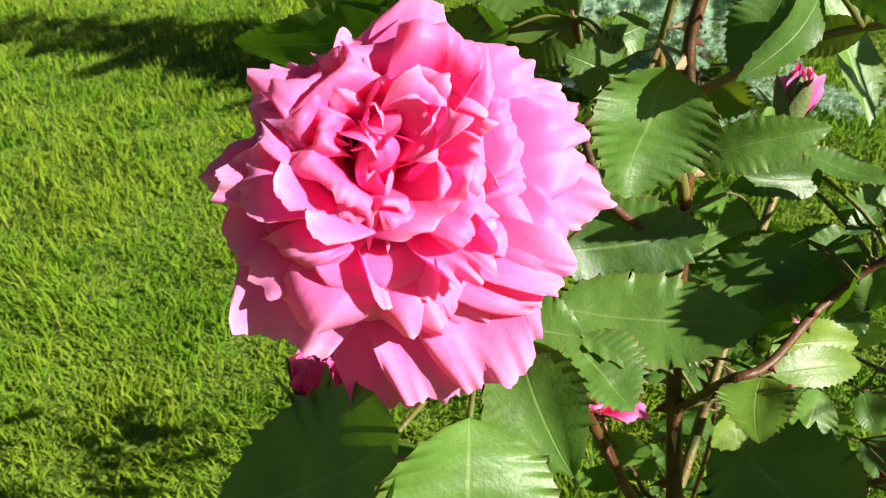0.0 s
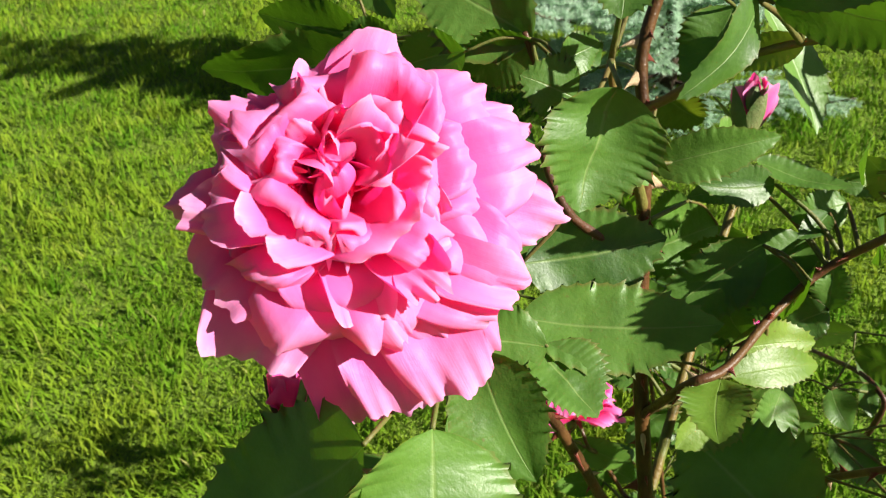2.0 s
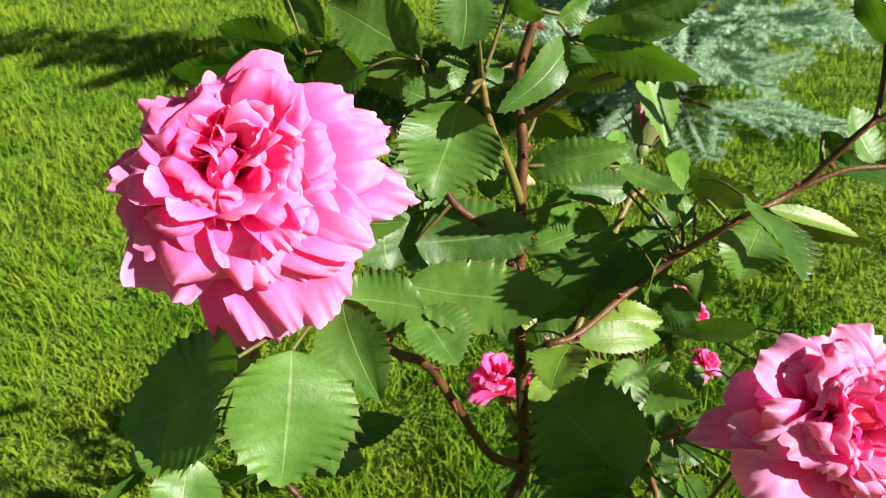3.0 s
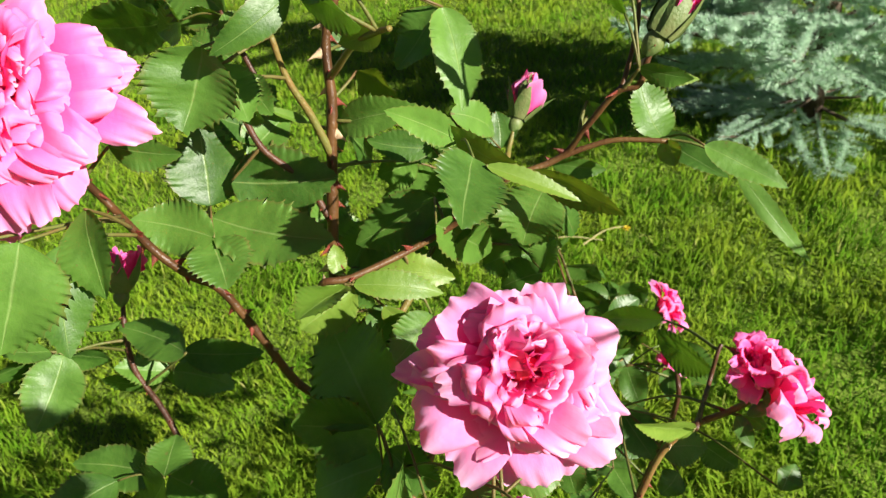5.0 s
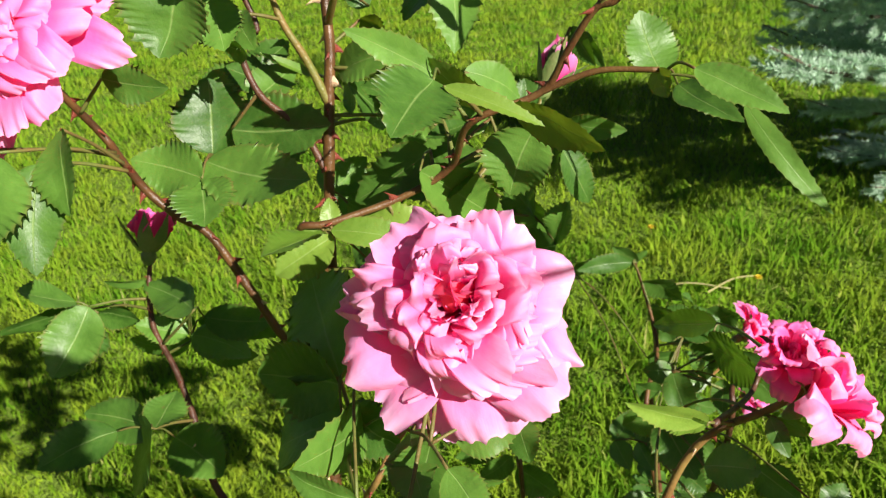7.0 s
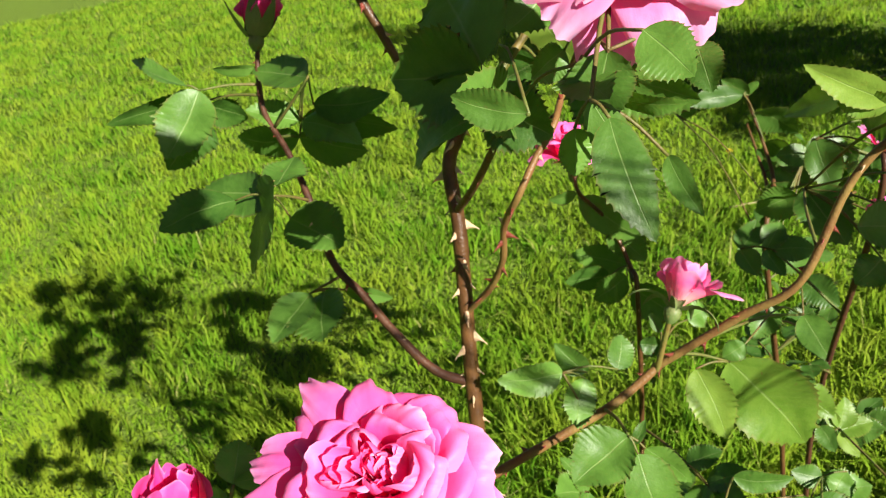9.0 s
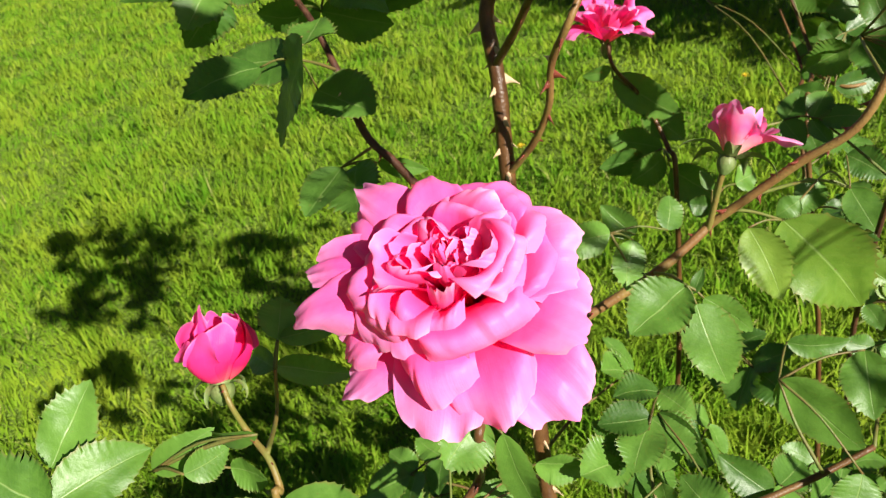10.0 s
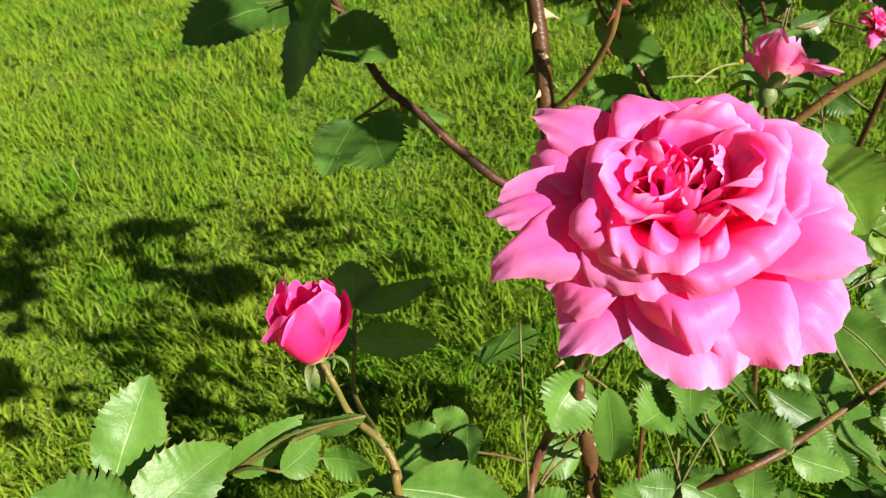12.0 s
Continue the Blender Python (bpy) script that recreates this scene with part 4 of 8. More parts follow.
leaf(bush, (0.2523, 0.4191, 0.8476), [
    ((0.2579, 0.4363, 0.8311), (0.2272, 0.4283, 0.8176), (0.23, -0.97, 0.07), 0.033),
    ((0.2950, 0.4533, 0.8205), (0.3625, 0.4406, 0.7988), (-0.21, -0.97, -0.08), 0.044),
    ((0.2977, 0.4496, 0.7946), (0.2854, 0.4637, 0.8183), (-0.08, -0.87, 0.48), 0.023),
])
leaf(bush, (0.2815, 0.2947, 0.8275), [
    ((0.2713, 0.3086, 0.8622), (0.2302, 0.3586, 0.8969), (-0.34, -0.71, 0.62), 0.071),
    ((0.2717, 0.3058, 0.8572), (0.2169, 0.3063, 0.8571), (-0.01, -1.00, 0.09), 0.053),
    ((0.2748, 0.2974, 0.8409), (0.2285, 0.2967, 0.8128), (-0.47, -0.39, 0.79), 0.052),
    ((0.2767, 0.3020, 0.8477), (0.3085, 0.3005, 0.8255), (0.07, -0.98, 0.17), 0.037),
])
leaf(bush, (0.2815, 0.2947, 0.8275), [
    ((0.3244, 0.2249, 0.8615), (0.2905, 0.2258, 0.8701), (0.02, -0.98, 0.19), 0.017),
    ((0.2792, 0.3170, 0.8697), (0.2849, 0.3146, 0.8598), (-0.03, -0.97, 0.22), 0.008),
])
leaf(bush, (0.3475, 0.3066, 0.9111), [
    ((0.3527, 0.2473, 0.8800), (0.3497, 0.2319, 0.8490), (-0.15, -0.88, 0.45), 0.029),
    ((0.3813, 0.2844, 0.8727), (0.3888, 0.2769, 0.8521), (-0.11, -0.95, 0.30), 0.018),
    ((0.3511, 0.2592, 0.8574), (0.3814, 0.2608, 0.8533), (-0.02, -0.88, -0.48), 0.013),
    ((0.3016, 0.3559, 0.8564), (0.2857, 0.3405, 0.8444), (0.73, -0.68, -0.08), 0.024),
])
leaf(bush, (0.3475, 0.3066, 0.9111), [
    ((0.3508, 0.2229, 0.8671), (0.3710, 0.2122, 0.8281), (0.03, -0.96, 0.28), 0.016),
    ((0.3601, 0.2130, 0.8630), (0.3801, 0.1894, 0.8239), (0.25, -0.77, 0.59), 0.020),
    ((0.3787, 0.2250, 0.8435), (0.3938, 0.2103, 0.8251), (-0.17, -0.83, 0.53), 0.010),
    ((0.3402, 0.2342, 0.8522), (0.3386, 0.2340, 0.8307), (0.63, -0.78, -0.04), 0.016),
])
leaf(bush, (0.0436, 0.4066, 0.8245), [
    ((-0.0162, 0.4010, 0.8222), (-0.0255, 0.3563, 0.7820), (0.99, -0.14, -0.08), 0.049),
    ((-0.0211, 0.3993, 0.8239), (-0.0654, 0.3491, 0.8221), (0.68, -0.58, -0.45), 0.023),
    ((-0.0103, 0.4019, 0.8180), (0.0127, 0.4201, 0.8020), (0.40, -0.84, -0.37), 0.029),
    ((-0.0374, 0.3924, 0.8275), (-0.0189, 0.3985, 0.8203), (0.20, -0.94, -0.27), 0.015),
])
leaf(bush, (0.0405, 0.4119, 0.8323), [
    ((0.0343, 0.4186, 0.8431), (0.0038, 0.4045, 0.8476), (0.32, -0.84, -0.45), 0.012),
])
leaf(bush, (0.0624, 0.3906, 0.7957), [
    ((0.0508, 0.4299, 0.7820), (0.1020, 0.4473, 0.7630), (0.22, -0.94, -0.27), 0.039),
    ((0.0540, 0.4397, 0.7968), (0.1230, 0.4656, 0.7755), (0.24, -0.91, -0.32), 0.032),
    ((0.0507, 0.4305, 0.7832), (0.0051, 0.4097, 0.7904), (0.34, -0.87, -0.35), 0.034),
    ((0.0522, 0.4367, 0.7931), (0.0455, 0.4381, 0.8024), (-0.05, -0.99, 0.12), 0.011),
])
leaf(bush, (0.1259, 0.3444, 0.7071), [
    ((0.0989, 0.3342, 0.6943), (0.0885, 0.2934, 0.6761), (0.10, -0.43, 0.90), 0.034),
    ((0.1090, 0.3397, 0.6944), (0.1260, 0.3015, 0.6768), (-0.18, -0.48, 0.86), 0.044),
    ((0.1221, 0.3459, 0.6928), (0.1551, 0.3577, 0.6816), (0.30, -0.95, -0.11), 0.015),
])
leaf(bush, (0.3526, 0.3873, 0.6381), [
    ((0.3819, 0.4158, 0.6157), (0.4343, 0.4358, 0.5354), (0.34, -0.94, -0.01), 0.059),
    ((0.3621, 0.3992, 0.6183), (0.3839, 0.3904, 0.5670), (0.22, -0.94, 0.26), 0.030),
    ((0.4298, 0.4720, 0.5590), (0.4534, 0.4758, 0.5318), (0.39, -0.90, 0.21), 0.028),
], LEAF_PALE)
leaf(bush, (0.3061, 0.3604, 0.6033), [
    ((0.3365, 0.3027, 0.6333), (0.3104, 0.2684, 0.6203), (0.19, -0.47, 0.86), 0.036),
    ((0.3422, 0.2999, 0.6228), (0.3604, 0.2873, 0.5764), (0.29, -0.89, 0.36), 0.032),
    ((0.3460, 0.3033, 0.6251), (0.3724, 0.3052, 0.6025), (0.11, -0.99, 0.05), 0.018),
    ((0.3398, 0.3017, 0.6283), (0.3451, 0.3116, 0.6407), (-0.08, -0.76, 0.64), 0.007),
])
leaf(bush, (0.2954, 0.3537, 0.5974), [
    ((0.2825, 0.3484, 0.6397), (0.2496, 0.3129, 0.6540), (0.76, -0.62, 0.19), 0.024),
    ((0.2949, 0.3631, 0.6312), (0.2735, 0.3634, 0.6527), (0.23, -0.94, 0.24), 0.019),
    ((0.2940, 0.3608, 0.6279), (0.2937, 0.3347, 0.6043), (0.60, -0.54, 0.59), 0.024),
    ((0.3140, 0.3728, 0.6297), (0.3125, 0.3932, 0.6449), (0.73, -0.38, 0.58), 0.024),
])
leaf(bush, (0.3653, 0.3886, 0.6483), [
    ((0.4278, 0.5852, 0.5547), (0.4523, 0.5761, 0.5143), (0.04, -0.97, 0.24), 0.030),
    ((0.4240, 0.6177, 0.5710), (0.4567, 0.6018, 0.5560), (-0.14, -0.81, 0.56), 0.029),
    ((0.4049, 0.5786, 0.5654), (0.3883, 0.5565, 0.5421), (0.32, -0.79, 0.52), 0.027),
    ((0.3923, 0.4214, 0.6282), (0.3782, 0.4155, 0.6188), (0.24, -0.94, 0.23), 0.017),
])
leaf(bush, (0.3400, 0.3860, 0.6280), [
    ((0.3386, 0.4010, 0.6333), (0.3242, 0.3955, 0.6376), (0.42, -0.85, 0.31), 0.015),
    ((0.3486, 0.4523, 0.6243), (0.3605, 0.4714, 0.6240), (0.74, -0.46, 0.50), 0.021),
    ((0.3397, 0.3969, 0.6475), (0.3320, 0.4001, 0.6608), (0.40, -0.81, 0.43), 0.008),
])
leaf(bush, (0.5425, 0.3750, 0.4688), [
    ((0.4599, 0.5179, 0.4871), (0.4628, 0.5324, 0.5102), (0.47, -0.77, 0.43), 0.021),
    ((0.4609, 0.5172, 0.4849), (0.4856, 0.5322, 0.4874), (0.21, -0.49, 0.85), 0.020),
    ((0.4601, 0.5164, 0.4842), (0.4768, 0.5137, 0.4630), (0.26, -0.91, 0.32), 0.013),
    ((0.4577, 0.5176, 0.4888), (0.4493, 0.5213, 0.5035), (0.27, -0.89, 0.37), 0.011),
], LEAF_PALE)
leaf(bush, (0.4419, 0.3343, 0.4979), [
    ((0.4479, 0.4674, 0.4766), (0.4253, 0.4595, 0.4847), (0.44, -0.77, 0.47), 0.019),
    ((0.4547, 0.4638, 0.4636), (0.4848, 0.4806, 0.4641), (0.24, -0.45, 0.86), 0.029),
    ((0.4401, 0.4387, 0.4786), (0.4757, 0.4344, 0.4585), (0.24, -0.77, 0.59), 0.032),
    ((0.4659, 0.4777, 0.4773), (0.4550, 0.4606, 0.4576), (0.20, -0.79, 0.57), 0.027),
])
leaf(bush, (0.0900, 0.0540, 0.6370), [
    ((0.0893, 0.0565, 0.6513), (0.0619, 0.0502, 0.6787), (0.55, -0.74, 0.38), 0.036),
    ((0.0695, 0.0756, 0.6544), (0.0785, 0.1100, 0.6838), (0.44, -0.65, 0.62), 0.029),
    ((0.0884, 0.0571, 0.6526), (0.1081, 0.1039, 0.6489), (0.72, -0.25, 0.65), 0.029),
    ((0.0894, 0.0550, 0.6489), (0.1255, 0.0666, 0.6434), (0.34, -0.85, 0.41), 0.019),
    ((0.0894, 0.0550, 0.6489), (0.0692, 0.0448, 0.6466), (0.38, -0.83, 0.41), 0.021),
])
leaf(bush, (0.1576, 0.1220, 0.6519), [
    ((0.1017, 0.1029, 0.6324), (0.1348, 0.1228, 0.6507), (0.36, -0.88, 0.31), 0.018),
    ((0.1315, 0.0980, 0.6422), (0.1384, 0.1235, 0.6378), (0.89, -0.17, 0.42), 0.017),
    ((0.1398, 0.1179, 0.6285), (0.1652, 0.1152, 0.6271), (-0.10, -0.98, 0.17), 0.019),
    ((0.1649, 0.1204, 0.6541), (0.1133, 0.1337, 0.6426), (-0.22, -0.97, -0.14), 0.012),
])
leaf(bush, (0.1768, 0.1062, 0.6084), [
    ((0.1722, 0.1037, 0.6244), (0.1351, 0.0643, 0.6336), (0.72, -0.60, 0.35), 0.026),
    ((0.1779, 0.1070, 0.6257), (0.2241, 0.1200, 0.5960), (0.46, -0.80, 0.37), 0.030),
    ((0.1835, 0.0915, 0.6371), (0.1700, 0.0839, 0.6346), (0.44, -0.87, 0.23), 0.015),
    ((0.1799, 0.1048, 0.6211), (0.1938, 0.1166, 0.5914), (0.82, -0.55, 0.17), 0.019),
    ((0.1983, 0.0934, 0.6303), (0.2077, 0.0869, 0.6145), (0.02, -0.92, 0.39), 0.019),
])
leaf(bush, (0.1466, 0.1633, 0.6569), [
    ((0.1469, 0.1721, 0.6698), (0.1407, 0.1918, 0.6842), (0.67, -0.29, 0.68), 0.024),
    ((0.1474, 0.1727, 0.6704), (0.1820, 0.1905, 0.6747), (0.41, -0.87, 0.27), 0.013),
    ((0.1463, 0.1643, 0.6586), (0.1817, 0.1821, 0.6431), (0.53, -0.80, 0.28), 0.018),
    ((0.1463, 0.1635, 0.6574), (0.1207, 0.1754, 0.6536), (-0.37, -0.57, 0.73), 0.015),
])
leaf(bush, (0.2422, 0.1916, 0.5956), [
    ((0.2490, 0.1933, 0.6121), (0.2340, 0.1663, 0.6005), (0.61, -0.57, 0.55), 0.032),
    ((0.2595, 0.1893, 0.6088), (0.2564, 0.2207, 0.5199), (0.24, -0.91, -0.33), 0.020),
    ((0.2509, 0.1952, 0.6137), (0.2357, 0.2086, 0.6246), (-0.43, -0.81, 0.40), 0.016),
    ((0.2634, 0.2299, 0.6193), (0.2927, 0.2282, 0.5977), (0.07, -0.98, 0.18), 0.017),
])
leaf(bush, (0.3552, 0.2630, 0.4880), [
    ((0.3615, 0.2619, 0.4881), (0.3316, 0.2785, 0.5038), (-0.15, -0.81, 0.57), 0.031),
    ((0.3849, 0.2976, 0.4798), (0.3514, 0.3002, 0.5054), (0.28, -0.85, 0.45), 0.024),
    ((0.3631, 0.2620, 0.4872), (0.3982, 0.2654, 0.4696), (0.29, -0.86, 0.41), 0.023),
    ((0.3116, 0.3176, 0.5180), (0.3464, 0.2924, 0.4971), (-0.32, -0.82, 0.47), 0.019),
    ((0.3266, 0.3034, 0.4870), (0.2854, 0.3094, 0.5035), (-0.00, -0.94, 0.34), 0.026),
])
leaf(bush, (0.4134, 0.3152, 0.4877), [
    ((0.3855, 0.3385, 0.5407), (0.4367, 0.3307, 0.4958), (-0.06, -0.99, 0.10), 0.040),
    ((0.3877, 0.3951, 0.5283), (0.4279, 0.4098, 0.5243), (0.35, -0.93, 0.14), 0.019),
    ((0.4340, 0.3658, 0.5502), (0.4417, 0.3435, 0.5118), (-0.09, -0.87, 0.49), 0.031),
    ((0.4348, 0.3071, 0.5001), (0.4286, 0.2874, 0.4746), (0.30, -0.79, 0.54), 0.029),
])
leaf(bush, (0.2127, 0.1900, 0.5033), [
    ((0.2125, 0.1876, 0.5186), (0.2485, 0.1763, 0.5166), (-0.21, -0.78, 0.58), 0.029),
    ((0.2504, 0.1968, 0.5072), (0.2252, 0.1853, 0.5062), (0.39, -0.88, 0.26), 0.026),
    ((0.2414, 0.2598, 0.5116), (0.2734, 0.2774, 0.4982), (0.46, -0.89, -0.07), 0.028),
    ((0.2371, 0.2340, 0.5141), (0.2104, 0.2198, 0.5101), (0.33, -0.77, 0.54), 0.023),
    ((0.2097, 0.2378, 0.6086), (0.1848, 0.2418, 0.5733), (0.45, -0.80, -0.41), 0.035),
])
leaf(bush, (0.3018, 0.2507, 0.4624), [
    ((0.2974, 0.2447, 0.4754), (0.3353, 0.2443, 0.4502), (0.24, -0.90, 0.37), 0.028),
    ((0.2940, 0.2416, 0.4730), (0.2700, 0.2362, 0.4805), (0.34, -0.79, 0.51), 0.024),
    ((0.3208, 0.2721, 0.5013), (0.3262, 0.2637, 0.4852), (-0.32, -0.88, 0.35), 0.018),
    ((0.2782, 0.2985, 0.4918), (0.3069, 0.3263, 0.4958), (0.69, -0.72, 0.10), 0.035),
])
leaf(bush, (0.2551, 0.5726, 0.6538), [
    ((0.2348, 0.5783, 0.6668), (0.2931, 0.5853, 0.6221), (0.13, -0.99, 0.01), 0.032),
    ((0.2618, 0.5789, 0.6414), (0.2940, 0.5767, 0.6060), (0.15, -0.97, 0.20), 0.033),
    ((0.2403, 0.5523, 0.6832), (0.2181, 0.5395, 0.6819), (0.49, -0.82, -0.29), 0.014),
])
leaf(bush, (0.2835, 0.5628, 0.5913), [
    ((0.2715, 0.5940, 0.5897), (0.2188, 0.5855, 0.6034), (0.21, -0.95, 0.21), 0.030),
    ((0.2784, 0.5628, 0.5950), (0.2511, 0.5405, 0.5813), (0.65, -0.76, -0.07), 0.036),
    ((0.2837, 0.5601, 0.5849), (0.3229, 0.5651, 0.5549), (0.18, -0.98, 0.07), 0.036),
    ((0.2596, 0.5737, 0.5875), (0.2209, 0.5538, 0.5895), (0.45, -0.89, -0.08), 0.027),
])
leaf(bush, (0.4765, 0.4101, 0.7888), [
    ((0.4632, 0.3730, 0.8157), (0.4222, 0.3417, 0.8454), (0.46, -0.85, -0.25), 0.017),
    ((0.4625, 0.3718, 0.8141), (0.4381, 0.3616, 0.8197), (0.32, -0.91, -0.24), 0.016),
], LEAF_PALE)
leaf(bush, (0.3409, 0.3141, 0.9012), [
    ((0.3358, 0.2630, 0.8713), (0.3576, 0.2252, 0.8665), (-0.28, -0.28, 0.92), 0.025),
    ((0.2859, 0.3013, 0.8357), (0.2920, 0.2265, 0.8702), (0.99, 0.12, 0.09), 0.032),
    ((0.3546, 0.2691, 0.8668), (0.3828, 0.2819, 0.8672), (0.30, -0.69, 0.66), 0.020),
    ((0.3722, 0.2209, 0.8926), (0.3911, 0.2098, 0.8780), (-0.05, -0.83, 0.56), 0.020),
])
leaf(far_bush, (0.4935, 0.4767, 0.8012), [
    ((0.4597, 0.5562, 0.7716), (0.4043, 0.6098, 0.7314), (-0.77, -0.58, 0.29), 0.023),
    ((0.4551, 0.5466, 0.7581), (0.4949, 0.4943, 0.7683), (-0.76, -0.62, -0.18), 0.042),
])
leaf(far_bush, (0.3830, 0.8188, 0.5751), [
    ((0.4263, 0.8349, 0.5761), (0.3677, 0.8578, 0.6096), (-0.12, -0.91, 0.40), 0.037),
    ((0.4245, 0.8476, 0.5988), (0.3830, 0.8474, 0.6032), (0.06, -0.83, 0.56), 0.030),
    ((0.4416, 0.8510, 0.5942), (0.4736, 0.8388, 0.6177), (-0.25, -0.96, -0.16), 0.038),
    ((0.4288, 0.8418, 0.5862), (0.4193, 0.8728, 0.6037), (-0.62, -0.52, 0.59), 0.027),
])
leaf(far_bush, (0.4738, 0.5353, 0.7220), [
    ((0.4295, 0.5272, 0.7405), (0.4444, 0.5126, 0.7065), (-0.08, -0.93, 0.36), 0.025),
    ((0.4254, 0.5700, 0.7125), (0.4018, 0.5628, 0.7147), (0.29, -0.79, 0.54), 0.019),
    ((0.4541, 0.5491, 0.7214), (0.4336, 0.5441, 0.7254), (0.28, -0.93, 0.24), 0.018),
    ((0.4671, 0.5363, 0.7331), (0.4677, 0.5221, 0.7084), (-0.22, -0.85, 0.48), 0.016),
    ((0.4774, 0.5682, 0.7399), (0.5120, 0.5572, 0.6998), (-0.12, -0.98, 0.17), 0.031),
])
leaf(bush, (0.4337, 0.3983, 0.7180), [
    ((0.4241, 0.5074, 0.7100), (0.4535, 0.4767, 0.6809), (0.08, -0.64, 0.76), 0.037),
    ((0.4201, 0.5231, 0.6978), (0.3903, 0.5270, 0.6813), (-0.14, -0.99, 0.01), 0.027),
    ((0.4581, 0.4753, 0.6964), (0.4979, 0.4863, 0.6909), (0.29, -0.78, 0.55), 0.032),
    ((0.4936, 0.4861, 0.6932), (0.5265, 0.4923, 0.6628), (0.33, -0.93, 0.17), 0.028),
    ((0.4742, 0.4691, 0.6760), (0.4588, 0.4555, 0.6622), (0.24, -0.81, 0.53), 0.024),
    ((0.5293, 0.3863, 0.7525), (0.5381, 0.3977, 0.7668), (0.22, -0.82, 0.53), 0.019),
    ((0.4958, 0.4033, 0.8022), (0.5080, 0.3952, 0.7810), (0.10, -0.91, 0.40), 0.012),
    ((0.4991, 0.4043, 0.8019), (0.5164, 0.4043, 0.7913), (-0.15, -0.96, -0.24), 0.017),
])
leaf(far_bush, (0.3619, 0.8107, 0.6813), [
    ((0.3564, 0.8135, 0.6889), (0.2974, 0.7814, 0.6894), (0.48, -0.87, 0.11), 0.023),
    ((0.3590, 0.8165, 0.6917), (0.3711, 0.8270, 0.6986), (0.72, -0.63, -0.30), 0.017),
    ((0.3690, 0.7993, 0.6727), (0.4126, 0.8085, 0.6464), (-0.05, -0.91, -0.40), 0.039),
    ((0.3804, 0.7890, 0.6432), (0.4108, 0.7929, 0.6202), (-0.15, -0.92, -0.35), 0.037),
    ((0.3619, 0.8160, 0.6879), (0.3335, 0.8116, 0.7081), (0.09, -0.99, -0.08), 0.020),
])
leaf(far_bush, (0.4057, 0.7248, 0.6035), [
    ((0.4207, 0.7354, 0.6445), (0.4561, 0.7608, 0.6552), (0.28, -0.67, 0.68), 0.031),
    ((0.4306, 0.7412, 0.6451), (0.4622, 0.7430, 0.6174), (-0.16, -0.96, -0.24), 0.034),
    ((0.4131, 0.7034, 0.6034), (0.4528, 0.7266, 0.6060), (0.48, -0.84, 0.24), 0.024),
    ((0.4035, 0.6950, 0.5979), (0.3779, 0.6877, 0.6098), (0.19, -0.96, -0.19), 0.027),
    ((0.3949, 0.6762, 0.5726), (0.3647, 0.6640, 0.5805), (0.38, -0.93, 0.02), 0.028),
    ((0.4000, 0.6784, 0.5717), (0.4357, 0.6890, 0.5555), (0.28, -0.96, -0.02), 0.034),
    ((0.4108, 0.7283, 0.6413), (0.3999, 0.7316, 0.6580), (-0.12, -0.99, 0.12), 0.019),
])
leaf(far_bush, (0.3592, 0.8142, 0.6874), [
    ((0.2834, 0.8238, 0.6653), (0.3060, 0.8418, 0.6754), (0.68, -0.63, -0.38), 0.029),
    ((0.3821, 0.7493, 0.6023), (0.4113, 0.7652, 0.6022), (0.47, -0.86, -0.19), 0.027),
    ((0.3871, 0.6754, 0.5789), (0.4011, 0.6680, 0.5520), (-0.08, -0.97, 0.22), 0.030),
])
leaf(bush, (0.2736, 0.5664, 0.2853), [
    ((0.3112, 0.4894, 0.3278), (0.3053, 0.4490, 0.3339), (0.73, -0.01, 0.68), 0.031),
    ((0.3121, 0.4955, 0.3269), (0.2908, 0.4865, 0.3499), (0.75, -0.08, 0.66), 0.023),
    ((0.3121, 0.4955, 0.3269), (0.3300, 0.4735, 0.3074), (0.81, 0.15, 0.57), 0.023),
    ((0.3157, 0.5198, 0.3232), (0.2940, 0.5106, 0.3466), (0.74, -0.05, 0.67), 0.025),
    ((0.3157, 0.5198, 0.3232), (0.3332, 0.4982, 0.3041), (0.72, -0.03, 0.69), 0.025),
])
leaf(bush, (0.4550, 0.3500, 0.3125), [
    ((0.4934, 0.3828, 0.3313), (0.5376, 0.3938, 0.3287), (0.06, -0.01, 1.00), 0.037),
    ((0.4867, 0.3812, 0.3317), (0.5117, 0.3532, 0.3300), (0.07, -0.00, 1.00), 0.028),
    ((0.4867, 0.3812, 0.3317), (0.4966, 0.4206, 0.3313), (-0.13, 0.04, 0.99), 0.030),
    ((0.4602, 0.3746, 0.3332), (0.4842, 0.3477, 0.3316), (0.25, 0.16, 0.96), 0.028),
    ((0.4602, 0.3746, 0.3332), (0.4696, 0.4123, 0.3329), (0.07, -0.01, 1.00), 0.027),
])
leaf(bush, (0.2649, 0.2616, 0.4268), [
    ((0.3427, 0.2947, 0.3931), (0.3063, 0.3195, 0.4004), (0.02, -0.25, 0.97), 0.036),
    ((0.3481, 0.2910, 0.3921), (0.3533, 0.3297, 0.4021), (0.00, -0.25, 0.97), 0.028),
    ((0.3481, 0.2910, 0.3921), (0.3148, 0.2746, 0.3884), (-0.04, -0.14, 0.99), 0.027),
    ((0.3700, 0.2761, 0.3877), (0.3748, 0.3118, 0.3970), (-0.10, -0.24, 0.97), 0.025),
    ((0.3700, 0.2761, 0.3877), (0.3359, 0.2594, 0.3840), (0.07, -0.35, 0.93), 0.028),
])
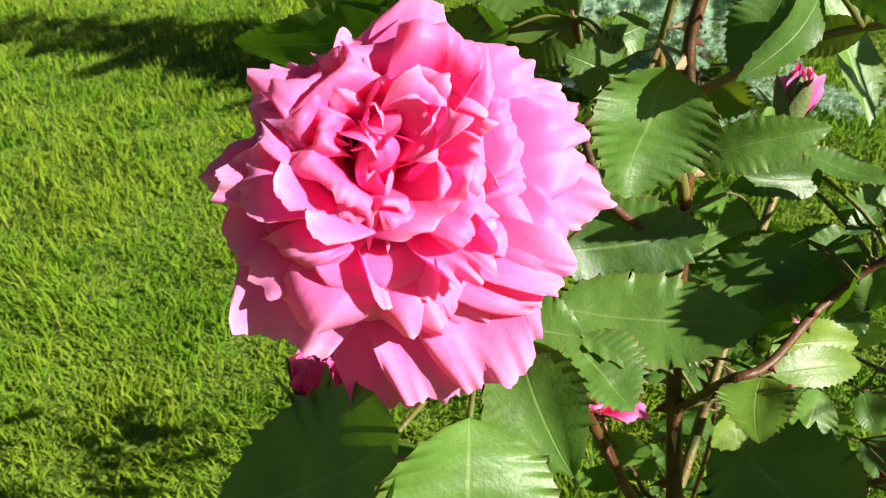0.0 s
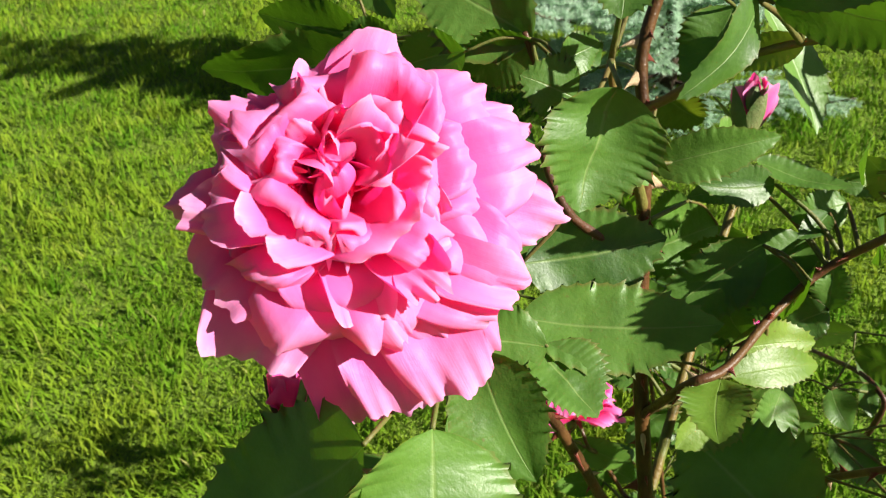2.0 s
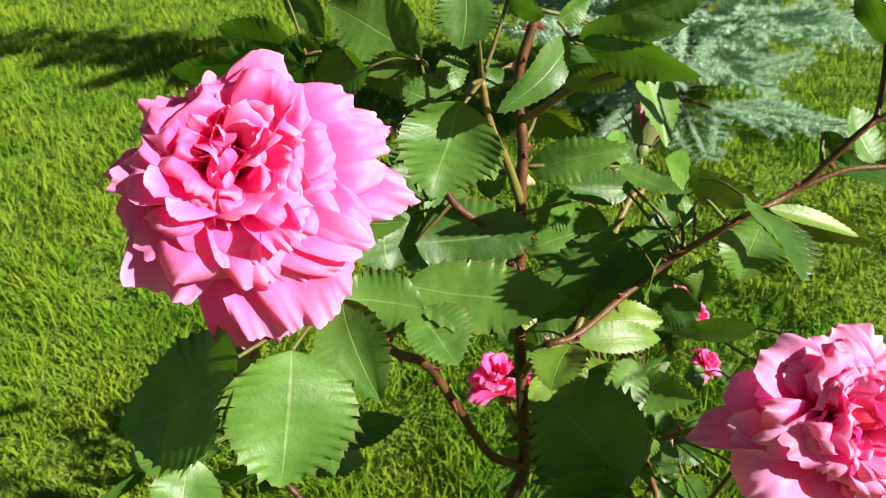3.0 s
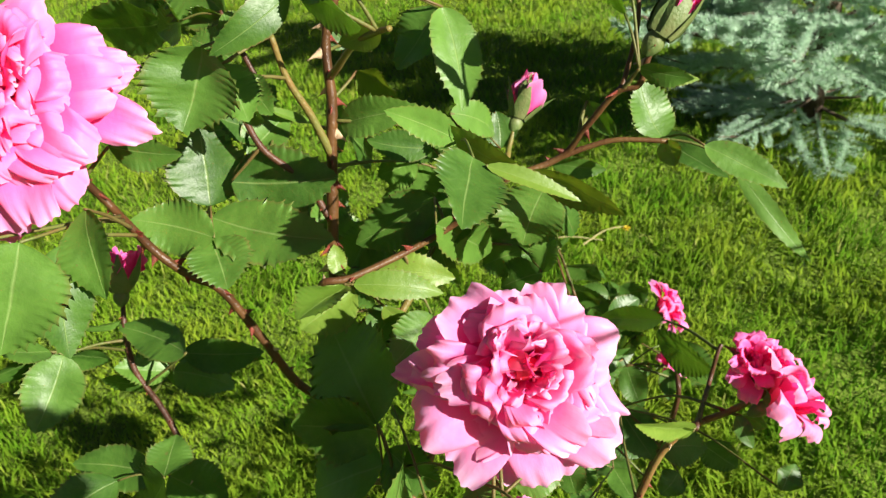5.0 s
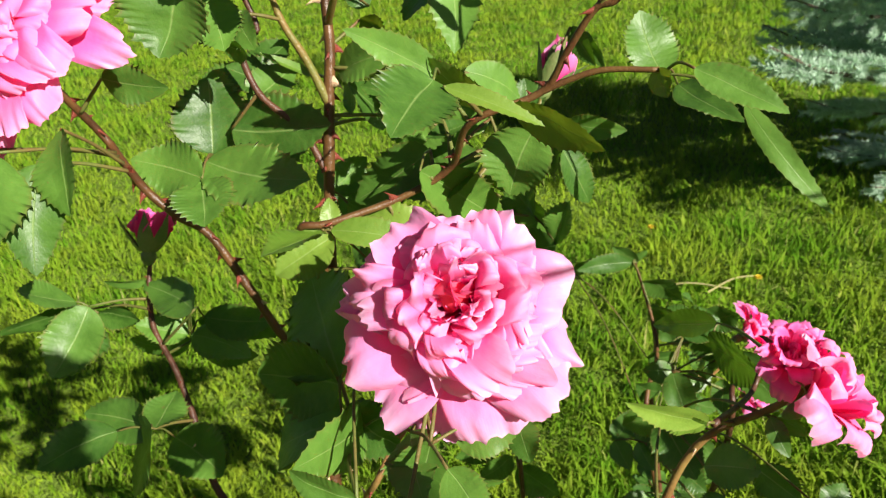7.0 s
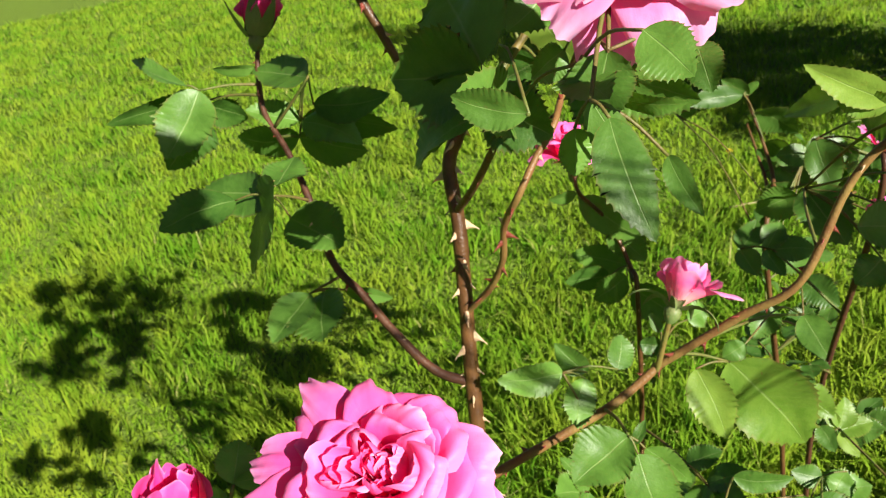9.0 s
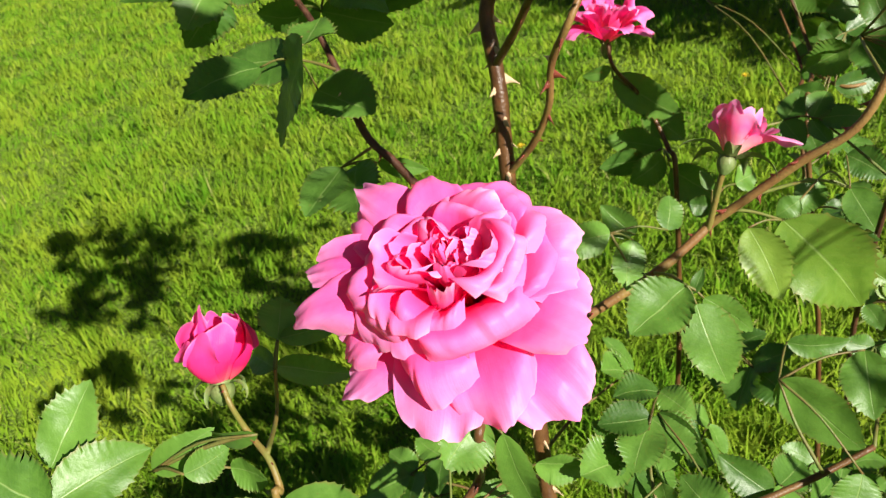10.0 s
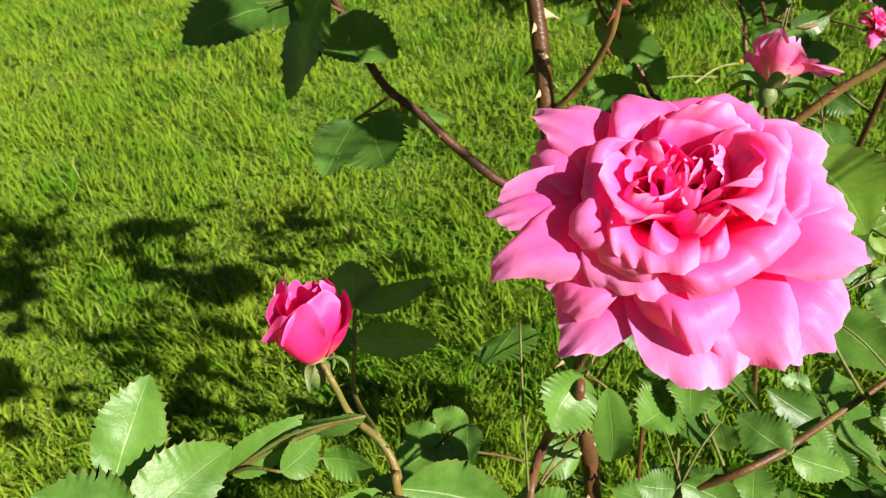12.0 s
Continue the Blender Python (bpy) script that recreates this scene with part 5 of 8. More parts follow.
leaf(bush, (0.4550, 0.3500, 0.3125), [
    ((0.4412, 0.4944, 0.3139), (0.4804, 0.4699, 0.2963), (0.33, -0.13, 0.93), 0.034),
    ((0.4353, 0.4981, 0.3165), (0.4322, 0.4593, 0.3120), (0.28, -0.13, 0.95), 0.031),
    ((0.4353, 0.4981, 0.3165), (0.4705, 0.5207, 0.3071), (0.21, 0.08, 0.98), 0.031),
])
leaf(bush, (0.4725, 0.3550, 0.3438), [
    ((0.4135, 0.3592, 0.4041), (0.4487, 0.3618, 0.3752), (0.63, -0.04, 0.77), 0.036),
    ((0.4082, 0.3588, 0.4084), (0.4225, 0.3265, 0.3951), (0.61, -0.06, 0.79), 0.026),
    ((0.4082, 0.3588, 0.4084), (0.4222, 0.3959, 0.3986), (0.83, -0.17, 0.53), 0.027),
    ((0.3870, 0.3573, 0.4257), (0.4013, 0.3252, 0.4125), (0.51, -0.12, 0.85), 0.027),
    ((0.3870, 0.3573, 0.4257), (0.4010, 0.3942, 0.4160), (0.53, 0.02, 0.84), 0.030),
])
leaf(bush, (0.4375, 0.3450, 0.2812), [
    ((0.4509, 0.4012, 0.3015), (0.4248, 0.3725, 0.3025), (-0.13, 0.15, 0.98), 0.029),
    ((0.4548, 0.4055, 0.3013), (0.4241, 0.4130, 0.2963), (-0.13, 0.13, 0.98), 0.025),
    ((0.4548, 0.4055, 0.3013), (0.4664, 0.3730, 0.3077), (-0.15, 0.14, 0.98), 0.024),
])
leaf(bush, (0.4900, 0.3600, 0.3750), [
    ((0.5088, 0.4572, 0.3686), (0.4935, 0.4983, 0.3859), (0.16, -0.33, 0.93), 0.036),
    ((0.5111, 0.4510, 0.3660), (0.5376, 0.4796, 0.3718), (0.01, -0.20, 0.98), 0.026),
    ((0.5111, 0.4510, 0.3660), (0.4699, 0.4549, 0.3744), (0.16, -0.32, 0.93), 0.029),
    ((0.5203, 0.4263, 0.3557), (0.5493, 0.4577, 0.3620), (0.05, -0.24, 0.97), 0.030),
    ((0.5203, 0.4263, 0.3557), (0.4776, 0.4303, 0.3643), (0.13, -0.46, 0.88), 0.035),
])
leaf(bush, (0.4725, 0.3550, 0.3438), [
    ((0.4633, 0.4293, 0.3550), (0.4754, 0.3914, 0.3610), (0.03, 0.17, 0.99), 0.031),
    ((0.4615, 0.4350, 0.3541), (0.4347, 0.4083, 0.3593), (0.23, -0.05, 0.97), 0.029),
    ((0.4615, 0.4350, 0.3541), (0.4919, 0.4293, 0.3542), (-0.03, -0.16, 0.99), 0.024),
])
leaf(bush, (0.2333, 0.2922, 0.4875), [
    ((0.2750, 0.3900, 0.4903), (0.2616, 0.3603, 0.5132), (0.73, 0.18, 0.66), 0.032),
    ((0.2770, 0.3944, 0.4869), (0.2527, 0.4022, 0.5117), (0.72, 0.08, 0.68), 0.025),
    ((0.2770, 0.3944, 0.4869), (0.2896, 0.3633, 0.4815), (0.75, 0.19, 0.64), 0.024),
])
leaf(bush, (0.2341, 0.2619, 0.3547), [
    ((0.2931, 0.2914, 0.3856), (0.2489, 0.3006, 0.3941), (0.14, -0.22, 0.96), 0.032),
    ((0.2998, 0.2900, 0.3844), (0.2902, 0.3271, 0.3944), (0.01, -0.26, 0.97), 0.031),
    ((0.2998, 0.2900, 0.3844), (0.2726, 0.2591, 0.3810), (0.21, -0.28, 0.94), 0.033),
    ((0.3263, 0.2844, 0.3793), (0.3157, 0.3253, 0.3903), (0.23, -0.20, 0.95), 0.030),
    ((0.3263, 0.2844, 0.3793), (0.2990, 0.2534, 0.3760), (0.04, -0.14, 0.99), 0.031),
])
leaf(bush, (0.2815, 0.5659, 0.4176), [
    ((0.3620, 0.4822, 0.4272), (0.3957, 0.4491, 0.4224), (-0.35, -0.47, 0.81), 0.036),
    ((0.3569, 0.4872, 0.4280), (0.3482, 0.4535, 0.4044), (-0.41, -0.45, 0.79), 0.034),
    ((0.3569, 0.4872, 0.4280), (0.3924, 0.4933, 0.4469), (-0.41, -0.31, 0.86), 0.028),
    ((0.3367, 0.5071, 0.4308), (0.3283, 0.4745, 0.4081), (-0.22, -0.52, 0.83), 0.029),
    ((0.3367, 0.5071, 0.4308), (0.3681, 0.5124, 0.4476), (-0.32, -0.55, 0.77), 0.025),
])
leaf(bush, (0.4550, 0.3500, 0.3125), [
    ((0.4387, 0.3940, 0.3315), (0.4313, 0.3563, 0.3453), (0.43, 0.23, 0.87), 0.031),
    ((0.4398, 0.3997, 0.3294), (0.4126, 0.3945, 0.3444), (0.43, 0.25, 0.87), 0.025),
    ((0.4398, 0.3997, 0.3294), (0.4631, 0.3761, 0.3242), (0.51, 0.33, 0.80), 0.024),
])
leaf(bush, (0.2341, 0.2619, 0.3547), [
    ((0.3137, 0.3223, 0.3762), (0.2774, 0.3485, 0.3690), (0.04, 0.31, 0.95), 0.036),
    ((0.3191, 0.3183, 0.3773), (0.3244, 0.3504, 0.3665), (0.03, 0.31, 0.95), 0.024),
    ((0.3191, 0.3183, 0.3773), (0.2831, 0.3026, 0.3839), (-0.01, 0.40, 0.91), 0.030),
    ((0.3409, 0.3026, 0.3815), (0.3470, 0.3394, 0.3692), (-0.05, 0.32, 0.94), 0.028),
    ((0.3409, 0.3026, 0.3815), (0.3050, 0.2869, 0.3882), (0.21, -0.07, 0.98), 0.028),
])
leaf(bush, (0.4725, 0.3550, 0.3438), [
    ((0.4062, 0.4262, 0.3795), (0.3827, 0.3986, 0.3732), (0.42, -0.52, 0.74), 0.026),
    ((0.4097, 0.4304, 0.3804), (0.3852, 0.4304, 0.3944), (0.37, -0.67, 0.65), 0.020),
    ((0.4097, 0.4304, 0.3804), (0.4190, 0.4064, 0.3581), (0.59, -0.42, 0.69), 0.023),
])
leaf(bush, (0.3250, 0.2511, 0.4778), [
    ((0.3072, 0.3080, 0.5149), (0.3045, 0.2694, 0.5084), (0.12, -0.17, 0.98), 0.031),
    ((0.3076, 0.3138, 0.5159), (0.2744, 0.2985, 0.5174), (0.18, -0.30, 0.94), 0.027),
    ((0.3076, 0.3138, 0.5159), (0.3389, 0.2951, 0.5086), (0.04, -0.30, 0.95), 0.029),
    ((0.3092, 0.3370, 0.5199), (0.2795, 0.3232, 0.5212), (0.11, -0.15, 0.98), 0.025),
    ((0.3092, 0.3370, 0.5199), (0.3363, 0.3208, 0.5135), (-0.15, -0.57, 0.81), 0.022),
])
leaf(bush, (0.1596, 0.1234, 0.2721), [
    ((0.2235, 0.1638, 0.2861), (0.2617, 0.1658, 0.2867), (0.01, -0.47, 0.88), 0.029),
    ((0.2178, 0.1635, 0.2860), (0.2341, 0.1395, 0.2731), (0.21, -0.35, 0.91), 0.025),
    ((0.2178, 0.1635, 0.2860), (0.2319, 0.1906, 0.3002), (-0.18, -0.38, 0.91), 0.025),
])
leaf(bush, (0.2229, 0.2251, 0.4105), [
    ((0.2289, 0.1892, 0.4238), (0.2666, 0.1918, 0.3942), (0.45, -0.74, 0.51), 0.039),
    ((0.2233, 0.1888, 0.4282), (0.2229, 0.1650, 0.3938), (0.32, -0.78, 0.54), 0.029),
    ((0.2233, 0.1888, 0.4282), (0.2518, 0.2125, 0.4376), (0.23, -0.58, 0.78), 0.028),
])
leaf(bush, (0.2283, 0.2431, 0.3802), [
    ((0.1002, 0.2713, 0.4039), (0.0931, 0.3143, 0.4225), (0.26, -0.34, 0.90), 0.038),
    ((0.1013, 0.2648, 0.4011), (0.1344, 0.2921, 0.4019), (0.22, -0.29, 0.93), 0.031),
    ((0.1013, 0.2648, 0.4011), (0.0637, 0.2736, 0.4155), (0.17, -0.58, 0.80), 0.032),
    ((0.1056, 0.2390, 0.3900), (0.1402, 0.2675, 0.3908), (0.12, -0.18, 0.98), 0.033),
    ((0.1056, 0.2390, 0.3900), (0.0699, 0.2473, 0.4036), (0.18, -0.55, 0.82), 0.029),
])
leaf(bush, (0.2306, 0.2531, 0.3040), [
    ((0.0785, 0.3397, 0.3407), (0.0500, 0.3131, 0.3410), (0.26, -0.27, 0.93), 0.029),
    ((0.0828, 0.3437, 0.3407), (0.0530, 0.3530, 0.3518), (0.23, -0.35, 0.91), 0.024),
    ((0.0828, 0.3437, 0.3407), (0.0899, 0.3135, 0.3298), (0.26, -0.27, 0.93), 0.024),
    ((0.0998, 0.3597, 0.3405), (0.0688, 0.3694, 0.3521), (0.14, -0.54, 0.83), 0.025),
    ((0.0998, 0.3597, 0.3405), (0.1070, 0.3295, 0.3296), (0.29, -0.26, 0.92), 0.022),
])
leaf(bush, (0.2649, 0.2616, 0.4268), [
    ((0.2808, 0.2323, 0.4333), (0.3070, 0.2096, 0.4205), (-0.02, -0.51, 0.86), 0.026),
    ((0.2769, 0.2357, 0.4352), (0.2669, 0.2075, 0.4184), (-0.23, -0.44, 0.87), 0.024),
    ((0.2769, 0.2357, 0.4352), (0.3098, 0.2441, 0.4409), (0.04, -0.67, 0.75), 0.026),
])
leaf(bush, (0.2289, 0.2487, 0.2787), [
    ((0.1596, 0.2743, 0.3218), (0.1288, 0.2558, 0.3196), (0.08, -0.25, 0.97), 0.025),
    ((0.1642, 0.2770, 0.3221), (0.1377, 0.2922, 0.3282), (-0.02, -0.40, 0.92), 0.022),
    ((0.1642, 0.2770, 0.3221), (0.1656, 0.2501, 0.3151), (0.02, -0.25, 0.97), 0.021),
    ((0.1827, 0.2881, 0.3234), (0.1570, 0.3028, 0.3293), (0.11, -0.20, 0.97), 0.022),
    ((0.1827, 0.2881, 0.3234), (0.1843, 0.2581, 0.3156), (0.15, -0.24, 0.96), 0.021),
])
leaf(bush, (0.1610, 0.1210, 0.3110), [
    ((0.0815, 0.2186, 0.3532), (0.0448, 0.2042, 0.3434), (0.01, -0.58, 0.82), 0.028),
    ((0.0870, 0.2207, 0.3547), (0.0614, 0.2362, 0.3660), (-0.13, -0.72, 0.68), 0.025),
    ((0.0870, 0.2207, 0.3547), (0.0856, 0.1949, 0.3364), (-0.10, -0.57, 0.81), 0.025),
    ((0.1091, 0.2293, 0.3607), (0.0782, 0.2480, 0.3742), (-0.07, -0.66, 0.75), 0.030),
    ((0.1091, 0.2293, 0.3607), (0.1074, 0.1982, 0.3386), (-0.00, -0.58, 0.82), 0.030),
])
leaf(bush, (0.2306, 0.2531, 0.3040), [
    ((0.1980, 0.3184, 0.3286), (0.2124, 0.2817, 0.3401), (0.42, 0.42, 0.81), 0.030),
    ((0.1958, 0.3239, 0.3269), (0.1760, 0.3045, 0.3473), (0.32, 0.51, 0.80), 0.027),
    ((0.1958, 0.3239, 0.3269), (0.2304, 0.3135, 0.3143), (0.41, 0.35, 0.84), 0.028),
    ((0.1872, 0.3459, 0.3200), (0.1665, 0.3257, 0.3413), (0.45, 0.38, 0.81), 0.027),
    ((0.1872, 0.3459, 0.3200), (0.2153, 0.3374, 0.3098), (0.39, 0.18, 0.90), 0.023),
])
leaf(bush, (0.2255, 0.2398, 0.2280), [
    ((0.2846, 0.1315, 0.2838), (0.2808, 0.0917, 0.3081), (0.70, 0.32, 0.64), 0.036),
    ((0.2851, 0.1375, 0.2801), (0.2612, 0.1363, 0.3069), (0.73, 0.18, 0.66), 0.025),
    ((0.2851, 0.1375, 0.2801), (0.3094, 0.1062, 0.2695), (0.62, 0.23, 0.75), 0.028),
    ((0.2874, 0.1614, 0.2656), (0.2614, 0.1601, 0.2946), (0.70, 0.33, 0.64), 0.031),
    ((0.2874, 0.1614, 0.2656), (0.3110, 0.1310, 0.2552), (0.73, 0.36, 0.58), 0.030),
])
leaf(bush, (0.2926, 0.2534, 0.4535), [
    ((0.2936, 0.2940, 0.4970), (0.2725, 0.2578, 0.5104), (0.57, -0.03, 0.82), 0.035),
    ((0.2968, 0.2994, 0.4950), (0.2689, 0.3034, 0.5144), (0.55, -0.15, 0.82), 0.026),
    ((0.2968, 0.2994, 0.4950), (0.3113, 0.2642, 0.4838), (0.59, -0.01, 0.81), 0.030),
    ((0.3095, 0.3211, 0.4869), (0.2778, 0.3257, 0.5090), (0.55, 0.47, 0.69), 0.026),
    ((0.3095, 0.3211, 0.4869), (0.3230, 0.2883, 0.4765), (0.79, 0.13, 0.60), 0.028),
])
leaf(bush, (0.2358, 0.2664, 0.3800), [
    ((0.2709, 0.2580, 0.4001), (0.2864, 0.2164, 0.4188), (0.06, 0.43, 0.90), 0.034),
    ((0.2686, 0.2642, 0.3973), (0.2400, 0.2375, 0.4119), (0.24, 0.25, 0.94), 0.032),
    ((0.2686, 0.2642, 0.3973), (0.3092, 0.2573, 0.3978), (0.10, 0.67, 0.74), 0.028),
    ((0.2593, 0.2892, 0.3861), (0.2304, 0.2622, 0.4009), (0.09, 0.40, 0.91), 0.029),
    ((0.2593, 0.2892, 0.3861), (0.2984, 0.2825, 0.3866), (0.06, 0.40, 0.91), 0.029),
])
leaf(bush, (0.2365, 0.2761, 0.4259), [
    ((0.1242, 0.2787, 0.4546), (0.0943, 0.2549, 0.4464), (-0.00, -0.32, 0.95), 0.031),
    ((0.1287, 0.2823, 0.4558), (0.0987, 0.2938, 0.4596), (-0.12, -0.57, 0.81), 0.024),
    ((0.1287, 0.2823, 0.4558), (0.1363, 0.2493, 0.4447), (-0.33, -0.37, 0.87), 0.025),
    ((0.1467, 0.2967, 0.4607), (0.1175, 0.3078, 0.4644), (0.05, -0.18, 0.98), 0.022),
    ((0.1467, 0.2967, 0.4607), (0.1533, 0.2676, 0.4509), (-0.12, -0.34, 0.93), 0.023),
])
leaf(far_bush, (0.4468, 0.7339, 0.5958), [
    ((0.4540, 0.7363, 0.6182), (0.4743, 0.7419, 0.6414), (-0.75, -0.02, 0.66), 0.024),
    ((0.4510, 0.7355, 0.6147), (0.4632, 0.7128, 0.6278), (-0.56, 0.16, 0.81), 0.019),
    ((0.4510, 0.7355, 0.6147), (0.4554, 0.7585, 0.6206), (-0.71, -0.04, 0.70), 0.016),
    ((0.4388, 0.7321, 0.6008), (0.4513, 0.7090, 0.6141), (-0.68, 0.05, 0.73), 0.020),
    ((0.4388, 0.7321, 0.6008), (0.4435, 0.7569, 0.6071), (-0.83, 0.02, 0.55), 0.021),
])
leaf(far_bush, (0.3996, 0.7541, 0.3957), [
    ((0.4327, 0.7692, 0.4295), (0.4250, 0.7467, 0.4371), (0.32, 0.20, 0.92), 0.018),
    ((0.4339, 0.7726, 0.4284), (0.4145, 0.7708, 0.4355), (0.32, 0.23, 0.92), 0.015),
    ((0.4339, 0.7726, 0.4284), (0.4460, 0.7583, 0.4273), (-0.06, -0.13, 0.99), 0.014),
])
leaf(far_bush, (0.4603, 0.5560, 0.5729), [
    ((0.4011, 0.5847, 0.6192), (0.4361, 0.5922, 0.6168), (0.18, -0.57, 0.81), 0.025),
    ((0.3958, 0.5836, 0.6195), (0.4123, 0.5661, 0.6036), (0.47, -0.31, 0.83), 0.022),
    ((0.3958, 0.5836, 0.6195), (0.4061, 0.6079, 0.6344), (0.23, -0.58, 0.79), 0.021),
    ((0.3747, 0.5791, 0.6210), (0.3914, 0.5614, 0.6048), (0.15, -0.58, 0.80), 0.021),
    ((0.3747, 0.5791, 0.6210), (0.3862, 0.6061, 0.6374), (0.03, -0.53, 0.85), 0.024),
])
leaf(far_bush, (0.3996, 0.7541, 0.3957), [
    ((0.4352, 0.7876, 0.4257), (0.4073, 0.7799, 0.4248), (0.10, -0.45, 0.89), 0.021),
    ((0.4394, 0.7888, 0.4258), (0.4219, 0.8052, 0.4360), (0.11, -0.44, 0.89), 0.020),
    ((0.4394, 0.7888, 0.4258), (0.4344, 0.7695, 0.4166), (-0.02, -0.43, 0.90), 0.015),
    ((0.4562, 0.7935, 0.4263), (0.4397, 0.8090, 0.4360), (0.09, -0.45, 0.89), 0.018),
    ((0.4562, 0.7935, 0.4263), (0.4501, 0.7699, 0.4151), (0.08, -0.45, 0.89), 0.019),
])
leaf(far_bush, (0.4052, 0.7240, 0.3728), [
    ((0.3927, 0.6828, 0.4071), (0.3906, 0.6572, 0.4088), (0.17, 0.05, 0.98), 0.018),
    ((0.3930, 0.6867, 0.4069), (0.3751, 0.6790, 0.4104), (0.22, -0.09, 0.97), 0.015),
    ((0.3930, 0.6867, 0.4069), (0.4120, 0.6742, 0.4043), (0.10, -0.06, 0.99), 0.018),
])
leaf(far_bush, (0.4522, 0.5736, 0.5037), [
    ((0.4349, 0.5596, 0.5196), (0.4385, 0.5351, 0.5241), (-0.00, 0.18, 0.98), 0.017),
    ((0.4344, 0.5633, 0.5189), (0.4155, 0.5498, 0.5214), (-0.13, 0.36, 0.92), 0.016),
    ((0.4344, 0.5633, 0.5189), (0.4522, 0.5570, 0.5201), (-0.11, -0.12, 0.99), 0.014),
])
leaf(far_bush, (0.4065, 0.7450, 0.3359), [
    ((0.3834, 0.7683, 0.3468), (0.3593, 0.7670, 0.3448), (-0.06, -0.35, 0.94), 0.019),
    ((0.3870, 0.7685, 0.3471), (0.3768, 0.7838, 0.3521), (-0.12, -0.38, 0.92), 0.014),
    ((0.3870, 0.7685, 0.3471), (0.3789, 0.7512, 0.3401), (-0.06, -0.35, 0.94), 0.014),
    ((0.4014, 0.7693, 0.3482), (0.3903, 0.7860, 0.3538), (-0.14, -0.39, 0.91), 0.015),
    ((0.4014, 0.7693, 0.3482), (0.3929, 0.7510, 0.3409), (-0.17, -0.30, 0.94), 0.017),
])
leaf(far_bush, (0.3981, 0.6992, 0.4731), [
    ((0.3891, 0.7035, 0.5205), (0.3901, 0.6806, 0.5290), (0.60, 0.30, 0.74), 0.018),
    ((0.3890, 0.7069, 0.5192), (0.3741, 0.7008, 0.5338), (0.68, 0.10, 0.73), 0.014),
    ((0.3890, 0.7069, 0.5192), (0.4037, 0.6947, 0.5121), (0.54, 0.18, 0.82), 0.015),
    ((0.3884, 0.7206, 0.5142), (0.3727, 0.7142, 0.5296), (0.49, 0.51, 0.71), 0.015),
    ((0.3884, 0.7206, 0.5142), (0.4032, 0.7083, 0.5070), (0.66, 0.45, 0.60), 0.015),
])
leaf(far_bush, (0.4065, 0.7450, 0.3359), [
    ((0.4198, 0.7783, 0.3475), (0.4450, 0.7634, 0.3522), (-0.09, 0.17, 0.98), 0.022),
    ((0.4161, 0.7806, 0.3468), (0.4146, 0.7585, 0.3504), (0.02, 0.16, 0.99), 0.016),
    ((0.4161, 0.7806, 0.3468), (0.4359, 0.7925, 0.3465), (-0.06, 0.12, 0.99), 0.016),
])
leaf(far_bush, (0.3893, 0.7677, 0.4853), [
    ((0.4261, 0.8213, 0.4975), (0.4571, 0.8252, 0.4892), (0.28, -0.33, 0.90), 0.026),
    ((0.4214, 0.8207, 0.4987), (0.4340, 0.8001, 0.4873), (0.39, -0.26, 0.89), 0.020),
    ((0.4214, 0.8207, 0.4987), (0.4327, 0.8440, 0.5037), (0.26, -0.32, 0.91), 0.020),
])
leaf(far_bush, (0.4576, 0.7689, 0.5870), [
    ((0.5142, 0.7352, 0.5672), (0.4895, 0.7400, 0.5710), (0.14, -0.05, 0.99), 0.018),
    ((0.5179, 0.7345, 0.5666), (0.5115, 0.7561, 0.5686), (0.30, 0.00, 0.95), 0.015),
    ((0.5179, 0.7345, 0.5666), (0.5041, 0.7174, 0.5678), (-0.06, 0.11, 0.99), 0.016),
    ((0.5327, 0.7316, 0.5643), (0.5270, 0.7507, 0.5661), (0.03, -0.08, 1.00), 0.016),
    ((0.5327, 0.7316, 0.5643), (0.5198, 0.7155, 0.5654), (0.04, 0.03, 1.00), 0.015),
])
leaf(far_bush, (0.3767, 0.8365, 0.5885), [
    ((0.4242, 0.8677, 0.6039), (0.4074, 0.8638, 0.6244), (0.76, 0.13, 0.64), 0.020),
    ((0.4267, 0.8683, 0.6008), (0.4156, 0.8875, 0.6101), (0.88, 0.34, 0.34), 0.018),
    ((0.4267, 0.8683, 0.6008), (0.4242, 0.8491, 0.6076), (0.82, 0.09, 0.57), 0.014),
    ((0.4368, 0.8706, 0.5885), (0.4273, 0.8869, 0.5963), (0.59, -0.05, 0.81), 0.015),
    ((0.4368, 0.8706, 0.5885), (0.4340, 0.8492, 0.5961), (0.87, 0.06, 0.49), 0.017),
])
leaf(far_bush, (0.3981, 0.6992, 0.4731), [
    ((0.4279, 0.6653, 0.4894), (0.4489, 0.6390, 0.4896), (0.05, 0.05, 1.00), 0.026),
    ((0.4247, 0.6692, 0.4893), (0.4127, 0.6416, 0.4913), (-0.14, 0.13, 0.98), 0.020),
    ((0.4247, 0.6692, 0.4893), (0.4558, 0.6751, 0.4875), (0.07, -0.07, 1.00), 0.023),
])
